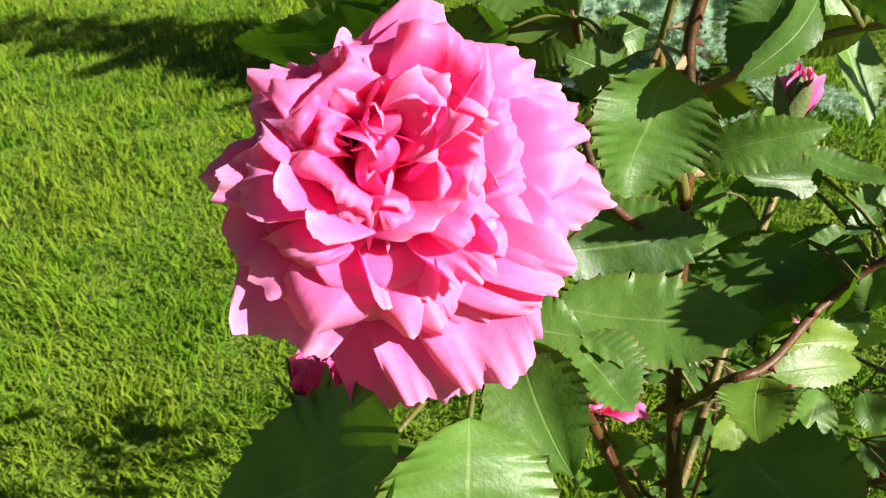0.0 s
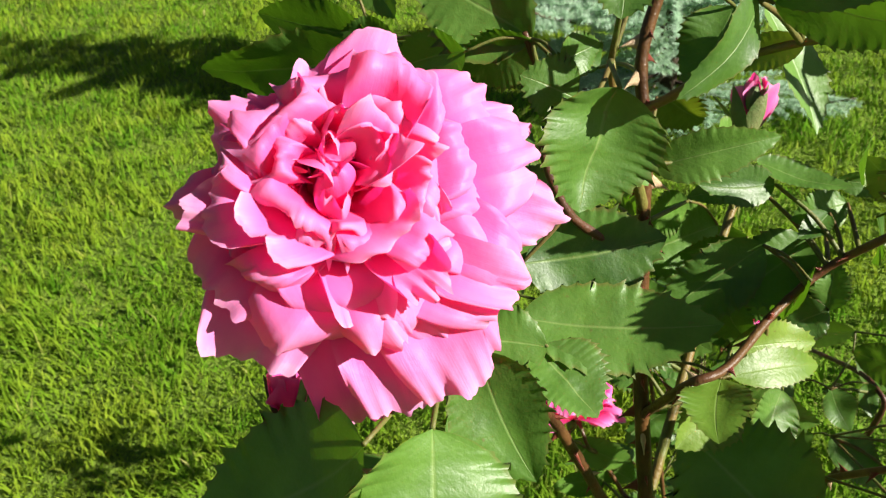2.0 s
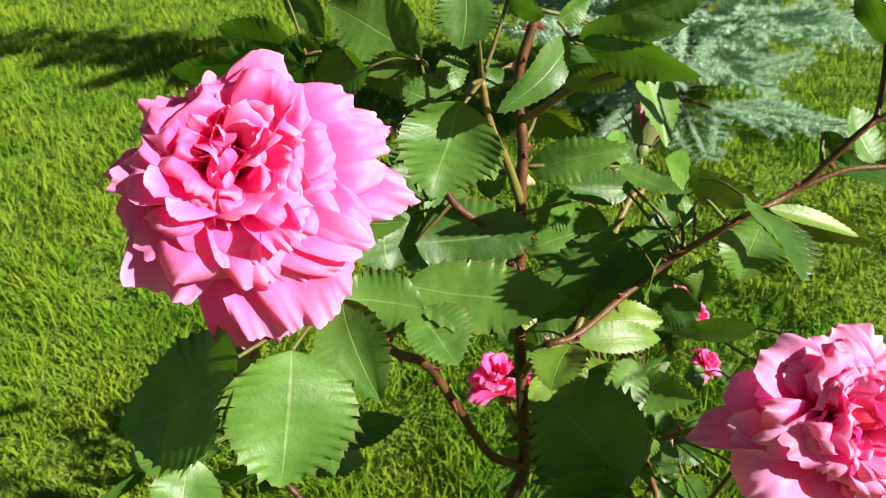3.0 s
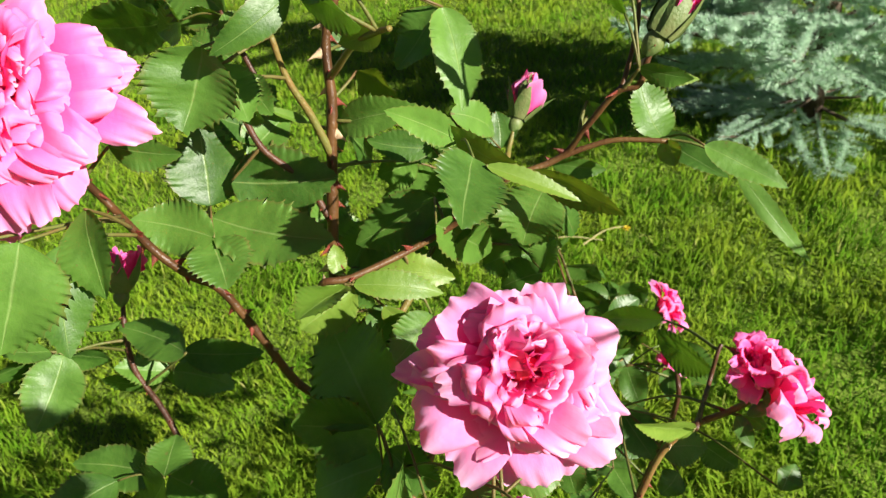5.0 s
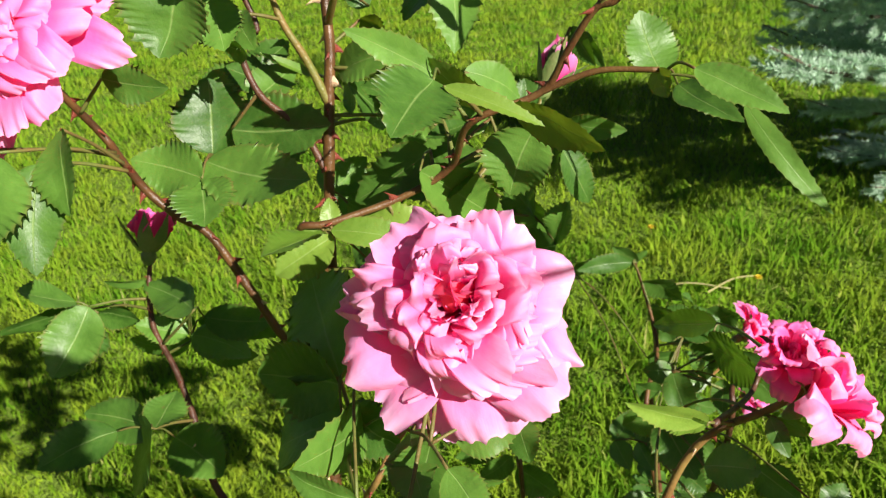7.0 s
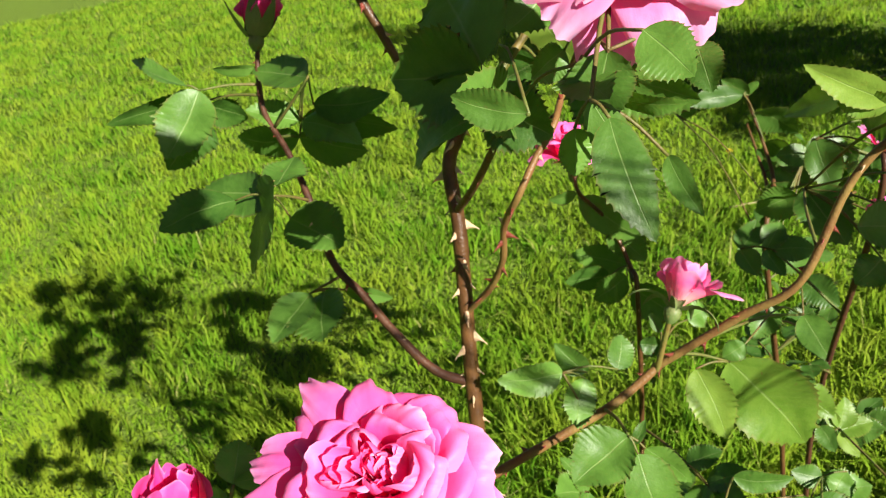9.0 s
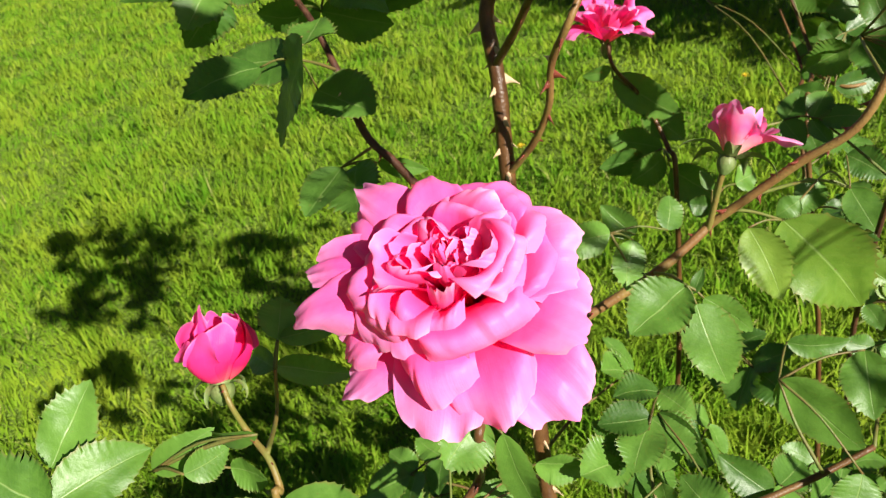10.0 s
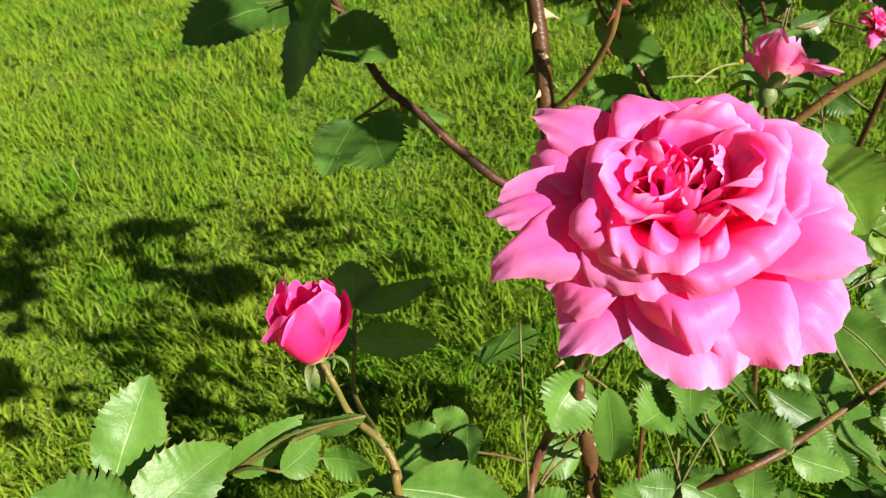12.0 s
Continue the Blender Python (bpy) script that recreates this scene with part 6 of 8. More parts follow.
leaf(far_bush, (0.4719, 0.8156, 0.5753), [
    ((0.4304, 0.8431, 0.5432), (0.4253, 0.8201, 0.5480), (0.69, -0.00, 0.73), 0.017),
    ((0.4312, 0.8466, 0.5425), (0.4163, 0.8426, 0.5565), (0.68, 0.04, 0.73), 0.015),
    ((0.4312, 0.8466, 0.5425), (0.4408, 0.8334, 0.5334), (0.54, -0.17, 0.82), 0.014),
    ((0.4342, 0.8604, 0.5396), (0.4213, 0.8570, 0.5518), (0.68, 0.07, 0.73), 0.014),
    ((0.4342, 0.8604, 0.5396), (0.4454, 0.8452, 0.5291), (0.75, 0.09, 0.66), 0.015),
])
leaf(far_bush, (0.3996, 0.7541, 0.3957), [
    ((0.4518, 0.7928, 0.4372), (0.4224, 0.7878, 0.4277), (-0.18, -0.53, 0.83), 0.024),
    ((0.4562, 0.7935, 0.4386), (0.4366, 0.8121, 0.4463), (-0.10, -0.47, 0.88), 0.021),
    ((0.4562, 0.7935, 0.4386), (0.4510, 0.7703, 0.4226), (-0.29, -0.50, 0.82), 0.021),
])
leaf(far_bush, (0.4031, 0.7496, 0.3658), [
    ((0.3775, 0.8096, 0.3727), (0.3633, 0.8367, 0.3795), (0.23, -0.12, 0.97), 0.023),
    ((0.3796, 0.8056, 0.3717), (0.3959, 0.8303, 0.3711), (0.32, -0.19, 0.93), 0.021),
    ((0.3796, 0.8056, 0.3717), (0.3559, 0.8049, 0.3772), (0.23, -0.13, 0.96), 0.017),
    ((0.3881, 0.7893, 0.3676), (0.4022, 0.8107, 0.3671), (0.26, -0.15, 0.95), 0.019),
    ((0.3881, 0.7893, 0.3676), (0.3593, 0.7886, 0.3743), (0.23, -0.10, 0.97), 0.021),
])
leaf(far_bush, (0.4400, 0.6000, 0.4000), [
    ((0.4878, 0.6262, 0.4165), (0.5183, 0.6165, 0.4216), (-0.26, -0.32, 0.91), 0.026),
    ((0.4832, 0.6277, 0.4157), (0.4899, 0.6019, 0.4086), (-0.36, -0.33, 0.87), 0.019),
    ((0.4832, 0.6277, 0.4157), (0.5022, 0.6473, 0.4278), (-0.09, -0.46, 0.88), 0.020),
])
leaf(far_bush, (0.4441, 0.5912, 0.4346), [
    ((0.4690, 0.5732, 0.4460), (0.4995, 0.5734, 0.4492), (-0.07, -0.68, 0.73), 0.025),
    ((0.4644, 0.5731, 0.4455), (0.4796, 0.5548, 0.4299), (-0.18, -0.72, 0.67), 0.022),
    ((0.4644, 0.5731, 0.4455), (0.4741, 0.5891, 0.4612), (0.12, -0.73, 0.67), 0.017),
    ((0.4461, 0.5730, 0.4437), (0.4605, 0.5556, 0.4288), (-0.16, -0.71, 0.68), 0.018),
    ((0.4461, 0.5730, 0.4437), (0.4555, 0.5884, 0.4588), (-0.32, -0.56, 0.76), 0.017),
])
leaf(bush, (0.2635, 0.4344, 0.8635), [
    ((0.1675, 0.5181, 0.8801), (0.1443, 0.5340, 0.9070), (0.57, -0.39, 0.72), 0.031),
    ((0.1675, 0.5181, 0.8801), (0.1634, 0.4879, 0.8677), (0.73, -0.34, 0.60), 0.023),
    ((0.1875, 0.5323, 0.8713), (0.1655, 0.5474, 0.8969), (0.40, -0.59, 0.70), 0.025),
])
leaf(bush, (0.2858, 0.4648, 0.8952), [
    ((0.3400, 0.4740, 0.8915), (0.3135, 0.4998, 0.9065), (-0.43, -0.74, 0.52), 0.030),
    ((0.3440, 0.4701, 0.8892), (0.3136, 0.4752, 0.8713), (-0.39, -0.81, 0.44), 0.028),
    ((0.3599, 0.4546, 0.8803), (0.3670, 0.4689, 0.9066), (-0.47, -0.72, 0.52), 0.022),
    ((0.3599, 0.4546, 0.8803), (0.3292, 0.4597, 0.8621), (-0.40, -0.80, 0.45), 0.029),
])
leaf(bush, (0.2746, 0.4496, 0.8793), [
    ((0.2774, 0.4748, 0.8908), (0.2520, 0.5039, 0.8840), (0.25, 0.43, 0.87), 0.027),
])
leaf(bush, (0.2970, 0.4801, 0.9110), [
    ((0.3190, 0.5118, 0.8820), (0.3131, 0.5324, 0.8405), (-0.28, -0.88, -0.40), 0.032),
    ((0.3198, 0.5087, 0.8883), (0.3476, 0.5099, 0.8663), (-0.14, -0.96, -0.23), 0.028),
    ((0.3234, 0.4963, 0.9132), (0.2864, 0.5119, 0.9045), (-0.29, -0.89, -0.36), 0.028),
])
leaf(bush, (0.2746, 0.4496, 0.8793), [
    ((0.2868, 0.4492, 0.9079), (0.3028, 0.4384, 0.8778), (-0.52, -0.85, 0.03), 0.027),
])
leaf(bush, (0.2858, 0.4648, 0.8952), [
    ((0.3004, 0.4538, 0.9331), (0.2606, 0.4553, 0.9349), (-0.05, -0.98, -0.20), 0.031),
])
leaf(bush, (0.2523, 0.4191, 0.8476), [
    ((0.2261, 0.4424, 0.8860), (0.2683, 0.4338, 0.8934), (-0.24, -0.93, 0.29), 0.032),
    ((0.2198, 0.4436, 0.8849), (0.2387, 0.4307, 0.8587), (-0.32, -0.92, 0.22), 0.026),
    ((0.2198, 0.4436, 0.8849), (0.2343, 0.4511, 0.9213), (-0.12, -0.96, 0.25), 0.031),
])
leaf(bush, (0.1846, 0.4080, 0.9966), [
    ((0.1557, 0.4386, 0.9982), (0.1767, 0.4656, 1.0176), (0.13, -0.64, 0.76), 0.031),
    ((0.1557, 0.4386, 0.9982), (0.1148, 0.4380, 0.9968), (-0.01, -0.84, 0.55), 0.029),
    ((0.1694, 0.4187, 0.9847), (0.1908, 0.4461, 1.0044), (0.28, -0.70, 0.66), 0.031),
])
leaf(bush, (0.2635, 0.4344, 0.8635), [
    ((0.1915, 0.4706, 0.9036), (0.2286, 0.4846, 0.8835), (0.49, -0.80, 0.34), 0.036),
    ((0.1859, 0.4684, 0.9066), (0.2091, 0.4907, 0.9261), (0.50, -0.80, 0.33), 0.025),
])
leaf(bush, (0.2635, 0.4344, 0.8635), [
    ((0.2481, 0.4686, 0.8830), (0.2814, 0.4391, 0.8728), (-0.43, -0.69, 0.58), 0.035),
    ((0.2431, 0.4731, 0.8845), (0.2380, 0.4496, 0.8532), (-0.38, -0.71, 0.59), 0.028),
])
# Unseen leaves out to the right, placed only to shade the lawn.
leaf(bush, (0.7600, 0.3800, 0.8500), [
    ((0.7707, 0.3010, 0.8745), (0.8044, 0.3388, 0.8955), (-0.22, -0.32, 0.92), 0.037),
    ((0.7657, 0.2954, 0.8714), (0.8146, 0.2824, 0.8786), (-0.25, -0.51, 0.82), 0.038),
    ((0.7657, 0.2954, 0.8714), (0.7480, 0.3371, 0.8815), (-0.45, -0.39, 0.81), 0.033),
    ((0.7455, 0.2727, 0.8588), (0.7879, 0.2615, 0.8651), (-0.27, -0.59, 0.76), 0.035),
    ((0.7455, 0.2727, 0.8588), (0.7292, 0.3111, 0.8681), (-0.14, -0.29, 0.95), 0.033),
])
leaf(bush, (0.7200, 0.4000, 0.7500), [
    ((0.6680, 0.3656, 0.7990), (0.6622, 0.3137, 0.8083), (0.21, 0.15, 0.97), 0.039),
    ((0.6689, 0.3734, 0.7976), (0.6280, 0.3585, 0.8087), (0.18, 0.21, 0.96), 0.030),
    ((0.6689, 0.3734, 0.7976), (0.7022, 0.3493, 0.7942), (0.22, 0.17, 0.96), 0.032),
    ((0.6725, 0.4045, 0.7921), (0.6330, 0.3902, 0.8028), (0.14, 0.32, 0.94), 0.034),
    ((0.6725, 0.4045, 0.7921), (0.7083, 0.3786, 0.7884), (0.29, 0.28, 0.92), 0.035),
])
leaf(bush, (0.8200, 0.3200, 1.0800), [
    ((0.9238, 0.3033, 1.1402), (0.8724, 0.3047, 1.1398), (-0.01, 0.02, 1.00), 0.039),
    ((0.9315, 0.3031, 1.1403), (0.9123, 0.3419, 1.1395), (-0.11, -0.03, 0.99), 0.033),
    ((0.9315, 0.3031, 1.1403), (0.9092, 0.2637, 1.1407), (-0.29, 0.17, 0.94), 0.034),
    ((0.9623, 0.3022, 1.1405), (0.9415, 0.3443, 1.1397), (-0.01, 0.01, 1.00), 0.034),
    ((0.9623, 0.3022, 1.1405), (0.9396, 0.2621, 1.1410), (0.03, -0.00, 1.00), 0.032),
])
leaf(bush, (0.8200, 0.3200, 1.0800), [
    ((0.6091, 0.0002, 1.1674), (0.6356, -0.0381, 1.1727), (0.35, 0.36, 0.87), 0.032),
    ((0.6051, 0.0060, 1.1667), (0.5876, -0.0284, 1.1878), (0.33, 0.37, 0.87), 0.034),
    ((0.6051, 0.0060, 1.1667), (0.6392, 0.0066, 1.1529), (0.36, 0.24, 0.90), 0.026),
    ((0.5893, 0.0289, 1.1635), (0.5716, -0.0058, 1.1849), (0.17, 0.45, 0.88), 0.034),
    ((0.5893, 0.0289, 1.1635), (0.6264, 0.0296, 1.1485), (0.34, 0.41, 0.85), 0.027),
])
leaf(bush, (0.8400, 0.1400, 0.8400), [
    ((0.8471, 0.2581, 0.8988), (0.8418, 0.3144, 0.8862), (0.60, 0.23, 0.76), 0.044),
    ((0.8479, 0.2497, 0.9007), (0.8797, 0.2691, 0.8697), (0.51, 0.39, 0.77), 0.036),
    ((0.8479, 0.2497, 0.9007), (0.8093, 0.2762, 0.9233), (0.58, 0.17, 0.79), 0.040),
    ((0.8511, 0.2159, 0.9083), (0.8836, 0.2357, 0.8766), (0.65, 0.14, 0.75), 0.034),
    ((0.8511, 0.2159, 0.9083), (0.8136, 0.2416, 0.9303), (0.64, 0.33, 0.70), 0.040),
])
leaf(bush, (0.8400, 0.1400, 0.8400), [
    ((0.6268, -0.0568, 1.1195), (0.5792, -0.0739, 1.1246), (0.22, -0.35, 0.91), 0.039),
    ((0.6339, -0.0543, 1.1188), (0.6026, -0.0259, 1.1375), (0.17, -0.41, 0.90), 0.032),
    ((0.6339, -0.0543, 1.1188), (0.6255, -0.0935, 1.1056), (0.49, -0.37, 0.79), 0.032),
    ((0.6624, -0.0440, 1.1157), (0.6334, -0.0177, 1.1331), (0.37, -0.19, 0.91), 0.030),
    ((0.6624, -0.0440, 1.1157), (0.6541, -0.0828, 1.1027), (0.45, -0.37, 0.82), 0.030),
])
leaf(bush, (0.7900, 0.3650, 0.9250), [
    ((0.6940, 0.4100, 0.9941), (0.7282, 0.3938, 1.0218), (-0.62, 0.02, 0.78), 0.038),
    ((0.6888, 0.4124, 0.9900), (0.6926, 0.3706, 0.9943), (-0.72, 0.01, 0.69), 0.032),
    ((0.6888, 0.4124, 0.9900), (0.7131, 0.4397, 1.0084), (-0.56, -0.06, 0.83), 0.029),
    ((0.6683, 0.4222, 0.9734), (0.6714, 0.3873, 0.9770), (-0.53, 0.04, 0.85), 0.024),
    ((0.6683, 0.4222, 0.9734), (0.6926, 0.4495, 0.9919), (-0.46, -0.18, 0.87), 0.029),
])
leaf(bush, (0.7400, 0.3900, 0.8000), [
    ((0.7662, 0.3485, 0.8240), (0.7149, 0.3460, 0.8233), (-0.01, -0.11, 0.99), 0.042),
    ((0.7739, 0.3488, 0.8241), (0.7497, 0.3892, 0.8285), (-0.03, -0.13, 0.99), 0.034),
    ((0.7739, 0.3488, 0.8241), (0.7551, 0.3089, 0.8195), (0.14, -0.18, 0.97), 0.030),
    ((0.8046, 0.3503, 0.8245), (0.7811, 0.3897, 0.8288), (-0.12, -0.18, 0.98), 0.036),
    ((0.8046, 0.3503, 0.8245), (0.7851, 0.3088, 0.8197), (0.11, -0.16, 0.98), 0.037),
])
leaf(bush, (0.7400, 0.3900, 0.8000), [
    ((0.7477, 0.3674, 0.8090), (0.7647, 0.4155, 0.7976), (0.64, -0.04, 0.77), 0.042),
    ((0.7452, 0.3601, 0.8108), (0.7760, 0.3637, 0.7852), (0.63, 0.07, 0.77), 0.027),
    ((0.7452, 0.3601, 0.8108), (0.7268, 0.3910, 0.8280), (0.63, -0.06, 0.78), 0.029),
    ((0.7351, 0.3313, 0.8176), (0.7673, 0.3350, 0.7908), (0.63, 0.06, 0.77), 0.034),
    ((0.7351, 0.3313, 0.8176), (0.7136, 0.3671, 0.8376), (0.62, -0.06, 0.78), 0.034),
])
leaf(bush, (0.8400, 0.1400, 0.8400), [
    ((0.6086, -0.0150, 1.1149), (0.6314, -0.0194, 1.1569), (-0.81, -0.44, 0.39), 0.039),
    ((0.6052, -0.0144, 1.1085), (0.6249, -0.0455, 1.1146), (-0.77, -0.39, 0.51), 0.026),
    ((0.6052, -0.0144, 1.1085), (0.6020, 0.0142, 1.1337), (-0.87, -0.38, 0.32), 0.029),
    ((0.5915, -0.0117, 1.0833), (0.6108, -0.0422, 1.0892), (-0.84, -0.54, -0.05), 0.026),
    ((0.5915, -0.0117, 1.0833), (0.5884, 0.0162, 1.1078), (-0.76, -0.48, 0.45), 0.025),
])
leaf(bush, (0.7700, 0.3750, 0.8750), [
    ((0.8281, 0.2963, 0.8607), (0.8001, 0.2604, 0.8578), (0.12, -0.17, 0.98), 0.034),
    ((0.8323, 0.3017, 0.8612), (0.7934, 0.3079, 0.8669), (0.06, -0.43, 0.90), 0.030),
    ((0.8323, 0.3017, 0.8612), (0.8492, 0.2643, 0.8527), (-0.07, -0.25, 0.97), 0.031),
    ((0.8491, 0.3232, 0.8630), (0.8140, 0.3288, 0.8681), (0.12, -0.16, 0.98), 0.028),
    ((0.8491, 0.3232, 0.8630), (0.8639, 0.2905, 0.8555), (0.21, -0.12, 0.97), 0.025),
])
leaf(bush, (0.8400, 0.1400, 0.8400), [
    ((0.7052, -0.0604, 1.1178), (0.7435, -0.0905, 1.1274), (-0.09, 0.20, 0.98), 0.038),
    ((0.6994, -0.0558, 1.1164), (0.6908, -0.0982, 1.1241), (0.04, 0.17, 0.98), 0.030),
    ((0.6994, -0.0558, 1.1164), (0.7400, -0.0383, 1.1165), (-0.03, 0.07, 1.00), 0.032),
    ((0.6764, -0.0377, 1.1106), (0.6681, -0.0787, 1.1182), (-0.39, 0.24, 0.89), 0.029),
    ((0.6764, -0.0377, 1.1106), (0.7154, -0.0209, 1.1108), (-0.14, 0.31, 0.94), 0.030),
])
leaf(bush, (0.8400, 0.1400, 0.8400), [
    ((0.8142, -0.1115, 1.2042), (0.7830, -0.0796, 1.1868), (0.01, 0.48, 0.88), 0.034),
    ((0.8189, -0.1162, 1.2068), (0.8330, -0.0846, 1.1893), (0.16, 0.42, 0.89), 0.029),
    ((0.8189, -0.1162, 1.2068), (0.7820, -0.1235, 1.2110), (0.01, 0.48, 0.88), 0.028),
    ((0.8375, -0.1353, 1.2172), (0.8527, -0.1016, 1.1985), (0.01, 0.48, 0.88), 0.030),
    ((0.8375, -0.1353, 1.2172), (0.7937, -0.1439, 1.2222), (0.00, 0.49, 0.87), 0.034),
])
leaf(bush, (0.8200, 0.3200, 1.0800), [
    ((0.8669, 0.2782, 1.1412), (0.8523, 0.3203, 1.1215), (0.16, 0.46, 0.87), 0.035),
    ((0.8691, 0.2719, 1.1441), (0.8945, 0.2931, 1.1282), (0.07, 0.54, 0.84), 0.027),
    ((0.8691, 0.2719, 1.1441), (0.8307, 0.2810, 1.1464), (0.18, 0.58, 0.79), 0.026),
    ((0.8779, 0.2466, 1.1559), (0.9037, 0.2682, 1.1397), (0.33, 0.28, 0.90), 0.027),
    ((0.8779, 0.2466, 1.1559), (0.8360, 0.2565, 1.1584), (0.11, 0.23, 0.97), 0.029),
])
leaf(bush, (0.8200, 0.3200, 1.0800), [
    ((0.9268, 0.2468, 1.1656), (0.9682, 0.2354, 1.1910), (-0.29, -0.96, 0.04), 0.038),
    ((0.9205, 0.2485, 1.1618), (0.9569, 0.2366, 1.1383), (-0.27, -0.96, 0.08), 0.033),
    ((0.9205, 0.2485, 1.1618), (0.9193, 0.2505, 1.1994), (-0.31, -0.95, 0.04), 0.026),
    ((0.8957, 0.2554, 1.1466), (0.9266, 0.2452, 1.1266), (-0.28, -0.96, 0.05), 0.028),
    ((0.8957, 0.2554, 1.1466), (0.8944, 0.2574, 1.1860), (-0.37, -0.93, 0.04), 0.028),
])
leaf(bush, (0.7500, 0.3850, 0.8250), [
    ((0.7366, 0.3321, 0.8358), (0.7229, 0.2768, 0.8445), (0.36, 0.06, 0.93), 0.046),
    ((0.7387, 0.3404, 0.8345), (0.6956, 0.3306, 0.8520), (0.31, 0.26, 0.91), 0.031),
    ((0.7387, 0.3404, 0.8345), (0.7699, 0.3088, 0.8241), (0.60, 0.36, 0.71), 0.036),
    ((0.7469, 0.3735, 0.8293), (0.6999, 0.3629, 0.8483), (0.36, 0.07, 0.93), 0.037),
    ((0.7469, 0.3735, 0.8293), (0.7837, 0.3363, 0.8171), (0.39, 0.09, 0.92), 0.040),
])
leaf(bush, (0.8150, 0.3300, 1.0475), [
    ((0.8231, 0.3533, 1.0877), (0.7854, 0.3194, 1.1013), (0.43, -0.12, 0.89), 0.038),
    ((0.8288, 0.3584, 1.0857), (0.7908, 0.3753, 1.1062), (0.27, -0.44, 0.86), 0.036),
    ((0.8288, 0.3584, 1.0857), (0.8351, 0.3167, 1.0771), (0.69, -0.04, 0.72), 0.029),
    ((0.8514, 0.3787, 1.0775), (0.8141, 0.3953, 1.0976), (0.47, -0.01, 0.88), 0.036),
    ((0.8514, 0.3787, 1.0775), (0.8583, 0.3333, 1.0681), (0.58, -0.08, 0.81), 0.037),
])
leaf(bush, (0.7200, 0.4000, 0.7500), [
    ((0.7095, 0.3917, 0.7918), (0.6675, 0.3737, 0.7819), (-0.19, -0.10, 0.98), 0.034),
    ((0.7158, 0.3943, 0.7933), (0.6825, 0.4216, 0.7898), (-0.33, -0.29, 0.90), 0.030),
    ((0.7158, 0.3943, 0.7933), (0.7131, 0.3565, 0.7887), (-0.25, -0.10, 0.96), 0.025),
    ((0.7409, 0.4051, 0.7993), (0.7127, 0.4282, 0.7963), (-0.37, -0.34, 0.86), 0.025),
    ((0.7409, 0.4051, 0.7993), (0.7380, 0.3630, 0.7942), (-0.43, -0.08, 0.90), 0.031),
])
leaf(bush, (0.8200, 0.3200, 1.0800), [
    ((0.8965, 0.3029, 1.1562), (0.8500, 0.2709, 1.1639), (0.15, 0.03, 0.99), 0.039),
    ((0.9035, 0.3077, 1.1550), (0.8660, 0.3277, 1.1600), (0.27, 0.28, 0.92), 0.030),
    ((0.9035, 0.3077, 1.1550), (0.9095, 0.2542, 1.1556), (-0.17, -0.01, 0.99), 0.039),
    ((0.9314, 0.3268, 1.1504), (0.8889, 0.3496, 1.1560), (0.15, 0.03, 0.99), 0.039),
    ((0.9314, 0.3268, 1.1504), (0.9366, 0.2804, 1.1509), (0.20, 0.03, 0.98), 0.034),
])
leaf(bush, (0.8400, 0.1400, 0.8400), [
    ((0.7954, -0.1584, 1.2148), (0.7490, -0.1331, 1.2124), (-0.14, -0.17, 0.98), 0.037),
    ((0.8024, -0.1622, 1.2152), (0.8022, -0.1214, 1.2220), (0.01, -0.17, 0.99), 0.031),
    ((0.8024, -0.1622, 1.2152), (0.7671, -0.1855, 1.2061), (-0.15, -0.16, 0.98), 0.029),
    ((0.8303, -0.1773, 1.2166), (0.8300, -0.1332, 1.2241), (-0.07, -0.17, 0.98), 0.031),
    ((0.8303, -0.1773, 1.2166), (0.7920, -0.2026, 1.2068), (-0.13, -0.19, 0.97), 0.035),
])
leaf(bush, (0.8400, 0.1400, 0.8400), [
    ((0.8709, 0.2631, 0.8987), (0.9019, 0.2150, 0.8921), (0.40, 0.13, 0.91), 0.045),
    ((0.8663, 0.2703, 0.8997), (0.8475, 0.2303, 0.9136), (0.07, 0.30, 0.95), 0.032),
    ((0.8663, 0.2703, 0.8997), (0.9077, 0.2740, 0.8811), (0.38, 0.23, 0.90), 0.033),
    ((0.8477, 0.2992, 0.9036), (0.8268, 0.2547, 0.9191), (0.25, 0.21, 0.95), 0.036),
    ((0.8477, 0.2992, 0.9036), (0.8925, 0.3032, 0.8836), (0.40, 0.12, 0.91), 0.033),
])
leaf(bush, (0.8400, 0.1400, 0.8400), [
    ((0.8392, 0.0972, 1.0836), (0.8754, 0.0886, 1.1223), (-0.67, -0.53, 0.51), 0.044),
    ((0.8337, 0.0985, 1.0777), (0.8612, 0.0604, 1.0742), (-0.73, -0.56, 0.38), 0.038),
    ((0.8337, 0.0985, 1.0777), (0.8361, 0.1315, 1.1153), (-0.63, -0.56, 0.53), 0.037),
    ((0.8120, 0.1037, 1.0545), (0.8377, 0.0680, 1.0511), (-0.76, -0.58, 0.31), 0.033),
    ((0.8120, 0.1037, 1.0545), (0.8141, 0.1327, 1.0876), (-0.61, -0.58, 0.55), 0.030),
])
